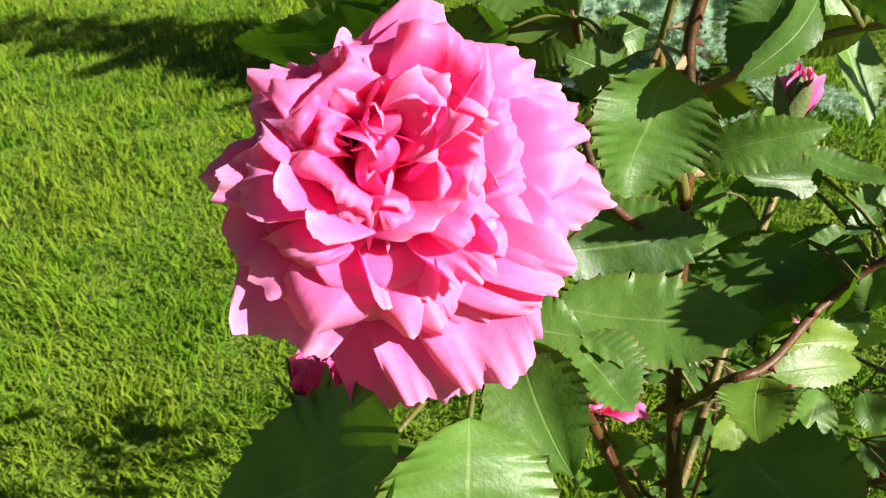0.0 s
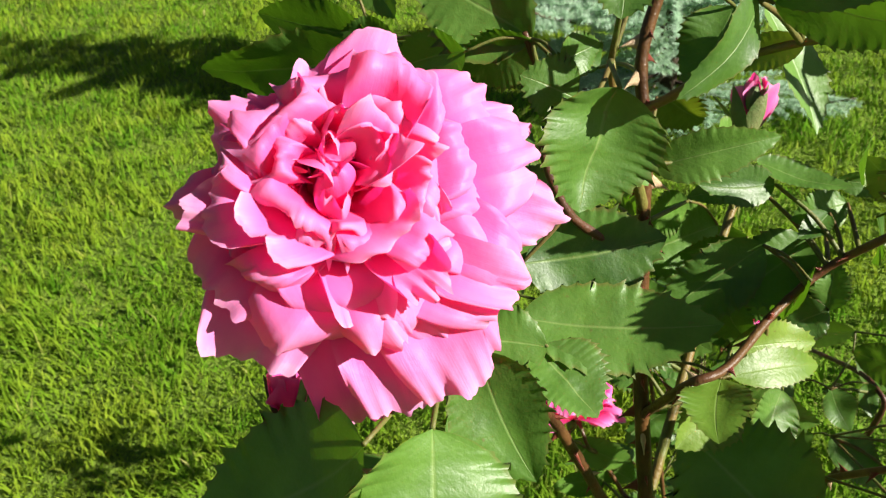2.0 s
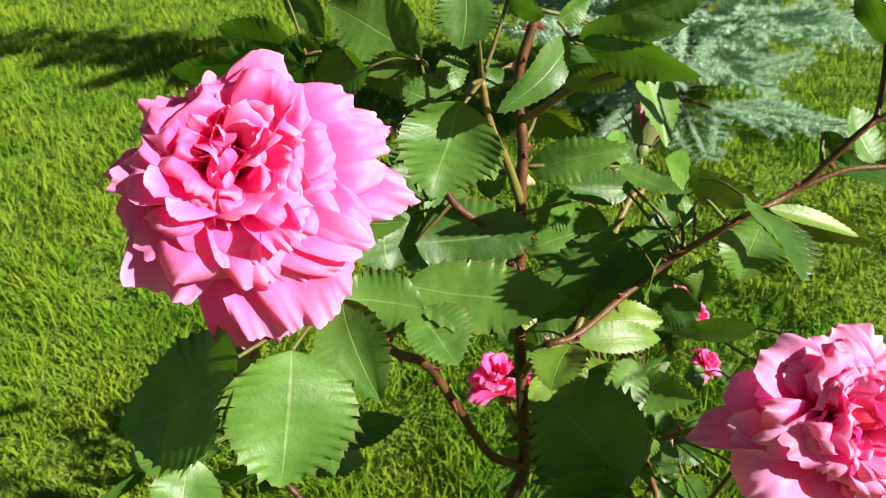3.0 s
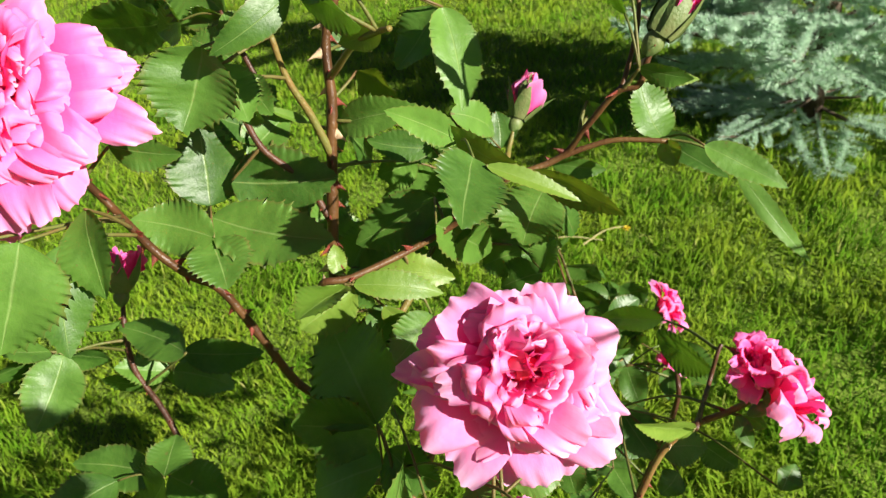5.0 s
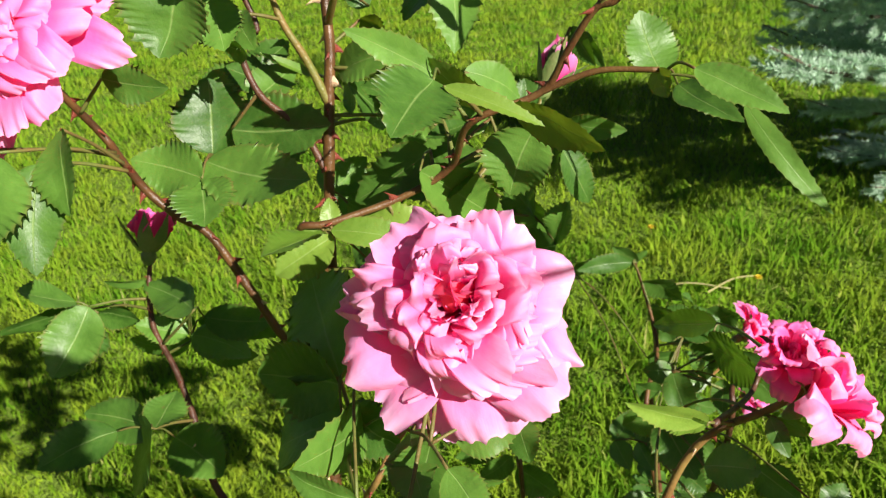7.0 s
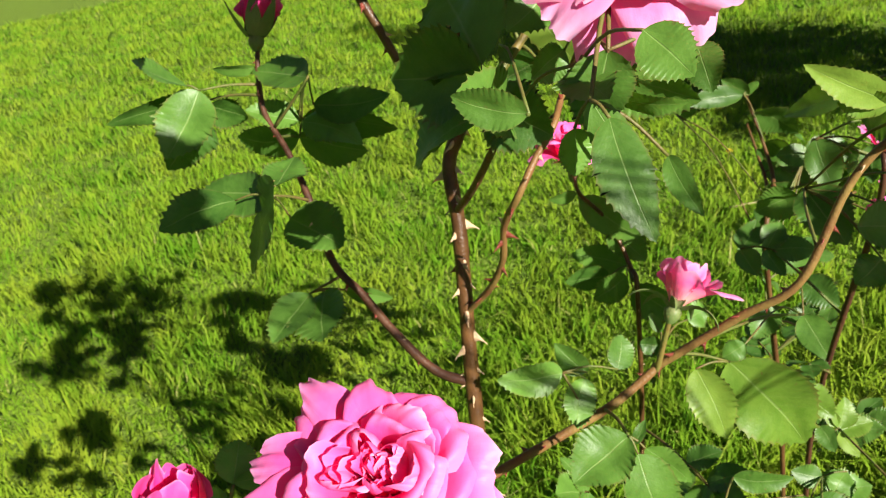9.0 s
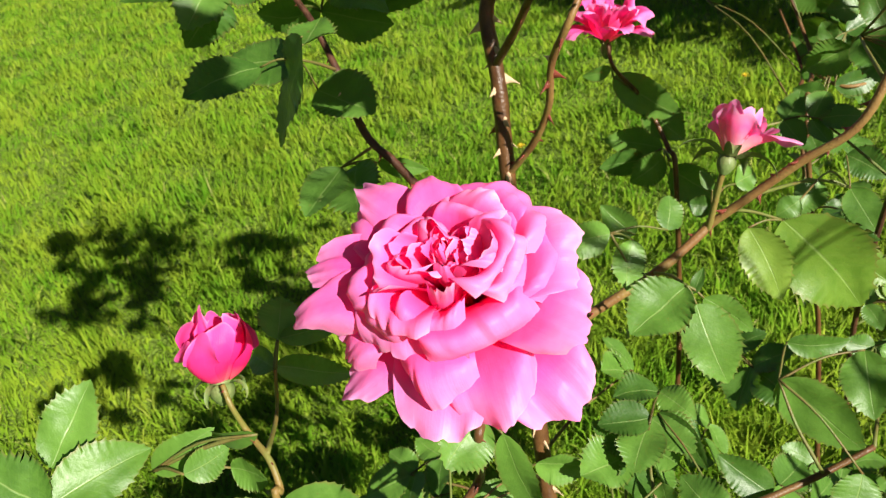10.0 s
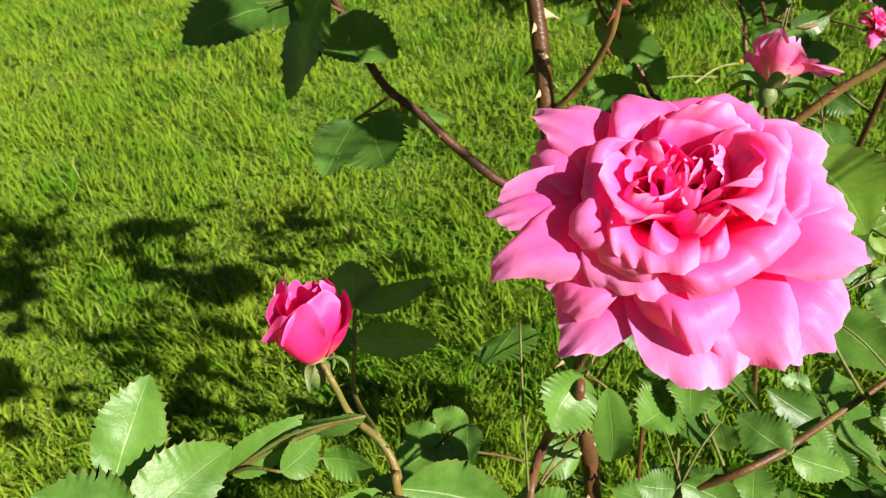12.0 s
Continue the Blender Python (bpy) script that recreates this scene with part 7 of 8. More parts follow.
leaf(bush, (0.8400, 0.1400, 0.8400), [
    ((0.6179, -0.0510, 1.1242), (0.5970, -0.0784, 1.0926), (-0.10, -0.72, 0.69), 0.037),
    ((0.6210, -0.0469, 1.1289), (0.5830, -0.0448, 1.1257), (-0.09, -0.83, 0.55), 0.030),
    ((0.6210, -0.0469, 1.1289), (0.6462, -0.0733, 1.1050), (-0.45, -0.80, 0.41), 0.031),
    ((0.6335, -0.0305, 1.1479), (0.5906, -0.0281, 1.1442), (-0.10, -0.77, 0.63), 0.029),
    ((0.6335, -0.0305, 1.1479), (0.6556, -0.0537, 1.1269), (-0.10, -0.72, 0.69), 0.028),
])
leaf(bush, (0.7900, 0.3650, 0.9250), [
    ((0.6538, 0.3992, 1.0137), (0.6602, 0.3488, 1.0144), (-0.19, -0.01, 0.98), 0.038),
    ((0.6528, 0.4068, 1.0135), (0.6222, 0.3847, 1.0073), (-0.09, -0.15, 0.98), 0.026),
    ((0.6528, 0.4068, 1.0135), (0.6887, 0.3930, 1.0205), (-0.13, 0.17, 0.98), 0.030),
    ((0.6490, 0.4370, 1.0131), (0.6122, 0.4105, 1.0055), (-0.33, 0.19, 0.92), 0.031),
    ((0.6490, 0.4370, 1.0131), (0.6858, 0.4228, 1.0203), (-0.10, 0.22, 0.97), 0.031),
])
leaf(bush, (0.7200, 0.4000, 0.7500), [
    ((0.6764, 0.3807, 0.7915), (0.6245, 0.4024, 0.7919), (0.17, 0.39, 0.91), 0.044),
    ((0.6842, 0.3775, 0.7915), (0.6784, 0.4204, 0.7742), (0.06, 0.38, 0.92), 0.034),
    ((0.6842, 0.3775, 0.7915), (0.6508, 0.3521, 0.8085), (0.16, 0.39, 0.90), 0.033),
    ((0.7154, 0.3645, 0.7913), (0.7095, 0.4078, 0.7738), (0.37, 0.39, 0.84), 0.035),
    ((0.7154, 0.3645, 0.7913), (0.6821, 0.3392, 0.8082), (0.22, 0.33, 0.92), 0.030),
])
leaf(bush, (0.7600, 0.3800, 0.8500), [
    ((0.6719, 0.4846, 0.9295), (0.6918, 0.4321, 0.9406), (0.12, 0.25, 0.96), 0.039),
    ((0.6690, 0.4925, 0.9278), (0.6370, 0.4584, 0.9406), (-0.12, 0.45, 0.89), 0.036),
    ((0.6690, 0.4925, 0.9278), (0.7211, 0.4843, 0.9234), (0.14, 0.43, 0.89), 0.042),
    ((0.6570, 0.5240, 0.9212), (0.6235, 0.4882, 0.9346), (0.05, 0.31, 0.95), 0.036),
    ((0.6570, 0.5240, 0.9212), (0.7054, 0.5164, 0.9171), (0.14, 0.44, 0.89), 0.034),
])
leaf(bush, (0.8200, 0.3200, 1.0800), [
    ((0.7041, -0.0531, 1.2189), (0.7395, -0.0152, 1.2178), (0.14, -0.10, 0.98), 0.037),
    ((0.6988, -0.0588, 1.2190), (0.7376, -0.0691, 1.2123), (0.05, -0.41, 0.91), 0.031),
    ((0.6988, -0.0588, 1.2190), (0.6836, -0.0134, 1.2260), (0.23, -0.07, 0.97), 0.034),
    ((0.6775, -0.0815, 1.2197), (0.7163, -0.0919, 1.2130), (0.18, 0.03, 0.98), 0.030),
    ((0.6775, -0.0815, 1.2197), (0.6629, -0.0379, 1.2264), (-0.19, -0.21, 0.96), 0.035),
])
leaf(bush, (0.7500, 0.3850, 0.8250), [
    ((0.7460, 0.3149, 0.8364), (0.7698, 0.2735, 0.8211), (0.43, -0.09, 0.90), 0.039),
    ((0.7425, 0.3211, 0.8387), (0.7225, 0.2829, 0.8444), (0.72, -0.28, 0.64), 0.031),
    ((0.7425, 0.3211, 0.8387), (0.7779, 0.3252, 0.8224), (0.42, 0.01, 0.91), 0.029),
    ((0.7283, 0.3459, 0.8479), (0.7093, 0.3096, 0.8533), (0.40, -0.08, 0.91), 0.028),
    ((0.7283, 0.3459, 0.8479), (0.7676, 0.3505, 0.8298), (0.43, -0.08, 0.90), 0.035),
])
leaf(bush, (0.8400, 0.1400, 0.8400), [
    ((0.9230, 0.2672, 0.9206), (0.8997, 0.2201, 0.9301), (0.22, 0.08, 0.97), 0.043),
    ((0.9265, 0.2742, 0.9192), (0.8863, 0.2741, 0.9285), (0.22, -0.09, 0.97), 0.031),
    ((0.9265, 0.2742, 0.9192), (0.9537, 0.2346, 0.9163), (0.36, 0.18, 0.92), 0.035),
    ((0.9406, 0.3024, 0.9136), (0.8920, 0.3024, 0.9248), (0.22, 0.15, 0.96), 0.035),
    ((0.9406, 0.3024, 0.9136), (0.9657, 0.2657, 0.9109), (0.20, 0.06, 0.98), 0.033),
])
leaf(bush, (0.8000, 0.3600, 0.9500), [
    ((0.9187, 0.3089, 0.9158), (0.9655, 0.2976, 0.9088), (0.21, 0.28, 0.94), 0.034),
    ((0.9117, 0.3106, 0.9169), (0.9249, 0.2687, 0.9263), (0.34, 0.31, 0.89), 0.031),
    ((0.9117, 0.3106, 0.9169), (0.9376, 0.3412, 0.9021), (0.24, 0.25, 0.94), 0.034),
    ((0.8836, 0.3174, 0.9211), (0.8959, 0.2783, 0.9299), (0.34, 0.31, 0.89), 0.033),
    ((0.8836, 0.3174, 0.9211), (0.9081, 0.3463, 0.9071), (0.44, 0.06, 0.90), 0.030),
])
leaf(bush, (0.8200, 0.3200, 1.0800), [
    ((0.7078, -0.0649, 1.2018), (0.7226, -0.0265, 1.2385), (0.20, -0.72, 0.67), 0.042),
    ((0.7056, -0.0707, 1.1963), (0.7502, -0.0573, 1.1971), (0.23, -0.81, 0.54), 0.033),
    ((0.7056, -0.0707, 1.1963), (0.6703, -0.0525, 1.2267), (0.28, -0.64, 0.71), 0.040),
    ((0.6968, -0.0938, 1.1743), (0.7386, -0.0812, 1.1750), (0.24, -0.84, 0.49), 0.030),
    ((0.6968, -0.0938, 1.1743), (0.6637, -0.0768, 1.2026), (0.09, -0.81, 0.59), 0.033),
])
leaf(bush, (0.7000, 0.3975, 0.7188), [
    ((0.6383, 0.3564, 0.7982), (0.6853, 0.3472, 0.8043), (-0.18, -0.30, 0.94), 0.034),
    ((0.6312, 0.3578, 0.7973), (0.6460, 0.3168, 0.7871), (-0.05, -0.26, 0.97), 0.035),
    ((0.6312, 0.3578, 0.7973), (0.6571, 0.3907, 0.8127), (-0.10, -0.36, 0.93), 0.034),
    ((0.6030, 0.3633, 0.7936), (0.6151, 0.3296, 0.7853), (-0.18, -0.30, 0.94), 0.025),
    ((0.6030, 0.3633, 0.7936), (0.6261, 0.3927, 0.8074), (-0.32, -0.18, 0.93), 0.030),
])
leaf(bush, (0.8400, 0.1400, 0.8400), [
    ((0.6668, -0.0894, 1.1605), (0.6828, -0.1291, 1.1987), (0.02, 0.70, 0.72), 0.046),
    ((0.6644, -0.0835, 1.1547), (0.6302, -0.1068, 1.1782), (0.11, 0.62, 0.78), 0.037),
    ((0.6644, -0.0835, 1.1547), (0.7091, -0.0906, 1.1607), (0.01, 0.68, 0.73), 0.032),
    ((0.6548, -0.0597, 1.1317), (0.6169, -0.0856, 1.1578), (0.24, 0.49, 0.84), 0.039),
    ((0.6548, -0.0597, 1.1317), (0.7003, -0.0670, 1.1378), (0.06, 0.83, 0.56), 0.037),
])
leaf(bush, (0.8400, 0.1400, 0.8400), [
    ((0.6294, -0.1235, 1.1839), (0.6104, -0.0774, 1.1731), (0.58, 0.41, 0.70), 0.040),
    ((0.6323, -0.1304, 1.1856), (0.6507, -0.1087, 1.1577), (0.69, 0.28, 0.67), 0.028),
    ((0.6323, -0.1304, 1.1856), (0.5979, -0.1177, 1.2068), (0.58, 0.39, 0.71), 0.032),
    ((0.6437, -0.1581, 1.1920), (0.6626, -0.1357, 1.1633), (0.69, 0.28, 0.67), 0.029),
    ((0.6437, -0.1581, 1.1920), (0.6107, -0.1458, 1.2124), (0.58, 0.53, 0.62), 0.028),
])
leaf(bush, (0.7600, 0.3800, 0.8500), [
    ((0.6687, 0.4820, 0.9324), (0.6370, 0.4399, 0.9402), (0.30, -0.05, 0.95), 0.038),
    ((0.6734, 0.4884, 0.9312), (0.6265, 0.4968, 0.9465), (0.24, -0.33, 0.91), 0.034),
    ((0.6734, 0.4884, 0.9312), (0.6915, 0.4452, 0.9232), (0.36, -0.02, 0.93), 0.034),
    ((0.6924, 0.5137, 0.9265), (0.6543, 0.5205, 0.9390), (0.26, -0.24, 0.93), 0.029),
    ((0.6924, 0.5137, 0.9265), (0.7098, 0.4721, 0.9189), (0.37, -0.02, 0.93), 0.031),
])
leaf(bush, (0.8400, 0.1400, 0.8400), [
    ((0.6934, -0.0882, 1.1805), (0.6858, -0.1349, 1.1759), (0.10, -0.11, 0.99), 0.037),
    ((0.6945, -0.0811, 1.1812), (0.6558, -0.0947, 1.1835), (-0.01, 0.21, 0.98), 0.030),
    ((0.6945, -0.0811, 1.1812), (0.7304, -0.1078, 1.1745), (0.06, -0.16, 0.98), 0.033),
    ((0.6991, -0.0531, 1.1840), (0.6622, -0.0660, 1.1862), (0.09, -0.08, 0.99), 0.027),
    ((0.6991, -0.0531, 1.1840), (0.7306, -0.0765, 1.1781), (0.12, -0.09, 0.99), 0.030),
])
leaf(bush, (0.8200, 0.3200, 1.0800), [
    ((0.8687, 0.3348, 1.0986), (0.8734, 0.3909, 1.1011), (0.23, -0.06, 0.97), 0.046),
    ((0.8679, 0.3264, 1.0983), (0.9135, 0.3469, 1.0886), (0.21, -0.01, 0.98), 0.040),
    ((0.8679, 0.3264, 1.0983), (0.8305, 0.3507, 1.1088), (0.16, -0.18, 0.97), 0.034),
    ((0.8651, 0.2928, 1.0968), (0.9039, 0.3102, 1.0886), (0.31, -0.26, 0.91), 0.031),
    ((0.8651, 0.2928, 1.0968), (0.8242, 0.3193, 1.1083), (0.18, -0.15, 0.97), 0.038),
])
leaf(bush, (0.8050, 0.3500, 0.9825), [
    ((0.9176, 0.2490, 0.9594), (0.8743, 0.2578, 0.9788), (0.30, -0.43, 0.85), 0.034),
    ((0.9240, 0.2477, 0.9565), (0.9193, 0.2796, 0.9742), (0.06, -0.48, 0.88), 0.028),
    ((0.9240, 0.2477, 0.9565), (0.8963, 0.2205, 0.9524), (0.28, -0.42, 0.86), 0.029),
    ((0.9500, 0.2424, 0.9448), (0.9452, 0.2745, 0.9626), (0.43, -0.39, 0.81), 0.027),
    ((0.9500, 0.2424, 0.9448), (0.9203, 0.2133, 0.9405), (0.24, -0.38, 0.89), 0.032),
])
# From here on, leaves within view again.
leaf(bush, (0.2031, 0.4113, 1.0662), [
    ((0.1888, 0.3533, 1.0760), (0.1721, 0.3428, 1.0328), (0.42, -0.58, 0.70), 0.049),
])
leaf(bush, (0.2031, 0.4113, 1.0662), [
    ((0.1843, 0.3776, 1.0588), (0.2039, 0.3586, 1.0322), (0.53, -0.73, 0.43), 0.029),
])
leaf(bush, (0.1434, 0.3473, 0.9424), [
    ((0.1455, 0.3985, 0.9580), (0.1378, 0.4210, 1.0037), (0.56, -0.73, 0.39), 0.052),
    ((0.1561, 0.3787, 0.9606), (0.2438, 0.3584, 0.9588), (0.20, -0.62, 0.76), 0.042),
    ((0.1646, 0.3612, 0.9560), (0.1098, 0.3631, 0.9661), (0.42, -0.77, 0.47), 0.034),
    ((0.1601, 0.3644, 0.9530), (0.1805, 0.3348, 0.9357), (0.42, -0.70, 0.58), 0.037),
])
leaf(bush, (0.1846, 0.4080, 0.9966), [
    ((0.1612, 0.4037, 0.9737), (0.2338, 0.4074, 0.9766), (0.44, -0.76, 0.48), 0.048),
])
leaf(bush, (0.2271, 0.4255, 1.0006), [
    ((0.2015, 0.4548, 0.9954), (0.1784, 0.4264, 1.0179), (0.25, -0.67, 0.70), 0.007),
], LEAF_PALE)
leaf(bush, (0.2388, 0.4493, 1.0920), [
    ((0.2972, 0.4646, 1.0677), (0.3121, 0.4261, 1.0130), (0.48, -0.78, 0.41), 0.032),
])
leaf(bush, (0.3359, 0.3784, 0.9862), [
    ((0.3157, 0.3934, 1.0077), (0.2847, 0.3483, 1.0430), (0.40, -0.84, 0.35), 0.018),
    ((0.3303, 0.3484, 1.0170), (0.3322, 0.2901, 1.0061), (0.40, -0.79, 0.47), 0.037),
])
leaf(bush, (0.3433, 0.3801, 0.9890), [
    ((0.3378, 0.3425, 1.0150), (0.3868, 0.3414, 0.9958), (0.23, -0.58, 0.78), 0.010),
], LEAF_PALE)
leaf(bush, (0.3582, 0.3834, 0.9946), [
    ((0.3655, 0.3966, 0.9779), (0.3520, 0.3880, 0.9414), (0.04, -0.89, 0.45), 0.040),
    ((0.3691, 0.4457, 0.9495), (0.3821, 0.4578, 0.9101), (0.25, -0.56, 0.79), 0.023),
])
leaf(bush, (0.3023, 0.3944, 0.9473), [
    ((0.2919, 0.4214, 0.9558), (0.2347, 0.4189, 0.9203), (-0.06, -0.87, 0.49), 0.035),
    ((0.2992, 0.3870, 0.9552), (0.3210, 0.4684, 0.8876), (-0.13, -0.79, 0.60), 0.031),
])
leaf(bush, (0.2256, 0.4182, 0.9725), [
    ((0.2328, 0.4846, 0.9538), (0.2343, 0.4344, 0.9956), (0.64, -0.62, 0.45), 0.025),
])
leaf(bush, (0.2498, 0.3613, 0.9308), [
    ((0.2505, 0.3604, 0.9236), (0.2191, 0.3401, 0.9047), (0.33, -0.66, 0.67), 0.031),
    ((0.2291, 0.3932, 0.9110), (0.2252, 0.4027, 0.9292), (0.36, -0.61, 0.71), 0.013),
], LEAF_PALE)
leaf(bush, (0.4322, 0.3889, 1.0101), [
    ((0.4314, 0.4088, 1.0036), (0.4175, 0.4242, 1.0330), (0.41, -0.72, 0.56), 0.028),
    ((0.4343, 0.4581, 0.9856), (0.4719, 0.4158, 0.9757), (0.07, -0.57, 0.82), 0.021),
    ((0.4494, 0.3744, 1.0139), (0.4906, 0.3599, 0.9965), (-0.07, -0.68, 0.73), 0.017),
    ((0.4715, 0.3979, 0.9906), (0.5138, 0.3764, 0.9429), (-0.35, -0.57, 0.74), 0.011),
])
leaf(bush, (0.0408, 0.4114, 0.8316), [
    ((0.0052, 0.3827, 0.8368), (-0.0030, 0.3379, 0.7983), (0.52, -0.16, 0.84), 0.043),
    ((-0.0021, 0.3793, 0.8422), (-0.0089, 0.3414, 0.8713), (0.29, -0.37, 0.88), 0.028),
])
leaf(bush, (0.0572, 0.3935, 0.8019), [
    ((0.1045, 0.3868, 0.8419), (0.0335, 0.4145, 0.8421), (0.41, -0.68, 0.61), 0.030),
    ((0.0753, 0.4253, 0.8102), (0.1452, 0.4255, 0.8158), (-0.05, -0.85, 0.52), 0.028),
    ((0.0698, 0.4131, 0.8008), (0.1129, 0.4252, 0.7768), (0.17, -0.38, 0.91), 0.036),
    ((0.0680, 0.4121, 0.8014), (0.0337, 0.3944, 0.8166), (0.17, -0.55, 0.82), 0.026),
])
leaf(bush, (0.0928, 0.3690, 0.7538), [
    ((0.0909, 0.3316, 0.7739), (0.0198, 0.3364, 0.7718), (0.29, -0.76, 0.58), 0.033),
    ((0.1066, 0.3195, 0.7866), (0.1018, 0.3520, 0.7946), (0.12, -0.67, 0.74), 0.033),
    ((0.0647, 0.3239, 0.7729), (0.0340, 0.2776, 0.7700), (0.51, -0.23, 0.83), 0.035),
    ((0.1128, 0.3126, 0.7933), (0.0642, 0.3189, 0.7172), (0.29, -0.30, 0.91), 0.048),
    ((0.0809, 0.3571, 0.7445), (0.1341, 0.3408, 0.7318), (0.21, -0.53, 0.82), 0.041),
])
leaf(bush, (0.2274, 0.4272, 1.0069), [
    ((0.2321, 0.4304, 1.0038), (0.2893, 0.4175, 1.0190), (-0.13, -0.90, 0.41), 0.024),
])
leaf(bush, (0.3185, 0.3943, 0.9604), [
    ((0.2933, 0.4232, 0.9903), (0.2515, 0.4190, 0.9972), (0.08, -0.86, 0.51), 0.020),
])
leaf(bush, (0.3185, 0.3943, 0.9604), [
    ((0.3197, 0.4152, 0.9749), (0.2980, 0.4032, 0.9696), (-0.05, -0.50, 0.87), 0.013),
])
leaf(bush, (0.3141, 0.3983, 0.9539), [
    ((0.3224, 0.4283, 0.9507), (0.2697, 0.4108, 0.9289), (-0.10, -0.63, 0.77), 0.037),
])
leaf(bush, (0.2274, 0.4272, 1.0069), [
    ((0.2875, 0.4344, 0.9992), (0.3258, 0.4087, 0.9919), (0.36, -0.55, 0.75), 0.018),
])
leaf(bush, (0.1894, 0.4088, 0.9914), [
    ((0.1815, 0.4362, 0.9915), (0.1475, 0.4277, 1.0092), (0.33, -0.56, 0.76), 0.028),
])
leaf(bush, (0.2256, 0.4182, 0.9725), [
    ((0.2121, 0.4716, 0.9644), (0.2116, 0.4805, 1.0102), (-0.48, -0.66, 0.57), 0.024),
])
leaf(bush, (0.2270, 0.4381, 1.0489), [
    ((0.2239, 0.4991, 1.0329), (0.2101, 0.4958, 1.0508), (0.10, -0.82, 0.56), 0.018),
])
leaf(bush, (0.2388, 0.4493, 1.0920), [
    ((0.2896, 0.4837, 1.0637), (0.2624, 0.4694, 1.0262), (-0.53, -0.73, 0.44), 0.038),
])
leaf(bush, (0.3141, 0.3983, 0.9539), [
    ((0.2959, 0.4447, 0.9781), (0.2585, 0.4465, 0.9751), (-0.34, -0.69, 0.63), 0.017),
])
leaf(bush, (0.3228, 0.3903, 0.9668), [
    ((0.3323, 0.4207, 0.9758), (0.3033, 0.4201, 0.9701), (-0.17, -0.80, 0.57), 0.021),
])
leaf(bush, (0.2246, 0.3860, 0.8851), [
    ((0.2688, 0.3912, 0.8872), (0.2526, 0.3669, 0.8731), (0.21, -0.48, 0.85), 0.028),
])
leaf(bush, (0.2776, 0.3831, 0.9362), [
    ((0.2926, 0.3815, 0.8919), (0.2701, 0.3521, 0.8694), (0.32, -0.81, 0.49), 0.032),
])


def low_leaf(joint, way, size, seed):
    """A five-part leaf low on the bush that leans out from its joint along way."""
    rnd = random.Random(seed)
    joint, out = Vector(joint), Vector(way).normalized()
    side = out.cross(Vector((0, 0, 1))).normalized()
    up = side.cross(out)
    rows = []
    for along, turn, scale in ((1.9, 0.0, 1.0), (1.7, 1.0, 0.85), (1.7, -1.0, 0.85), (1.0, 1.2, 0.7), (1.0, -1.2, 0.7)):
        base = joint + out * along * size
        axis = (out * math.cos(turn) + side * math.sin(turn)) * size * scale * rnd.uniform(0.9, 1.1) + Vector((0, 0, rnd.uniform(-0.3, 0.1) * size))
        rows.append((base, base + axis, up + Vector((rnd.uniform(-0.3, 0.3), rnd.uniform(-0.3, 0.3), 0)), size * scale * rnd.uniform(0.62, 0.78)))
    leaf(bush, joint, rows)


# Low leaves below the view, inferred and added to cast shade on the lawn.
rnd = random.Random(71)
for foot, head in (((0.205, 0.212, 0.20), (0.236, 0.268, 0.39)), ((0.156, 0.130, 0.18), (0.170, 0.112, 0.48)), ((0.120, 0.085, 0.20), (0.100, 0.062, 0.50)), ((0.224, 0.225, 0.38), (0.212, 0.190, 0.47))):
    for i in range(7):
        joint = Vector(foot).lerp(Vector(head), (i + rnd.random()) / 7)
        turn = rnd.uniform(-2.9, 0.2)
        low_leaf(joint, (math.cos(turn), math.sin(turn), rnd.uniform(0.0, 0.5)), rnd.uniform(0.036, 0.048), rnd.randrange(999))

# ---- blooms ----
def skirt(rnd, rows, ruffle, curl):
    """The outermost petals of a rose, one by one: way round, reach, width, point and the height of the rim."""
    return [(turn, reach, level + rnd.uniform(-0.001, 0.001), wide, rnd.uniform(0.005, 0.010), 0.58, rnd.uniform(-0.06, 0.08), tip, ruffle, curl * rnd.uniform(0.0, 1.6), rnd.uniform(-8, 8)) for turn, reach, wide, tip, level in rows]


def heart(number, start, across, high, wide, tone):
    """Rows for the short petals that fold over one another in the heart of a rose; tone: how far they turn to the rim's colour."""
    rnd = random.Random(start)
    rows = []
    for i in range(number):
        k = i / number
        r = across * (0.45 + 0.55 * k) * rnd.uniform(0.85, 1.2)
        top = high + 0.35 * across * (k - 0.5) + 0.15 * across * rnd.uniform(-1, 1)
        rows.append((start + 137.5 * i, -r * rnd.uniform(0.1, 0.7), top, wide * rnd.uniform(0.75, 1.2), across * rnd.uniform(0.3, 0.8), -rnd.uniform(0.6, 1.6), rnd.uniform(-0.1, 0.25), 0.0, 0.08 * wide, rnd.uniform(-0.1, 0.2), rnd.uniform(-40, 40), tone * rnd.uniform(0.75, 1.2), (r, high - 1.7 * across)))
    return rows


rnd = random.Random(21)
petals = rosette(rnd, 62, 20, 0.053, 0.013, -0.008, 0.12, 0.035, 0.0042, 0.003, 0.15, 0.12, hoods=0, lean=(0.012, -0.019), uneven=0.12, core=9, wild=2.1)
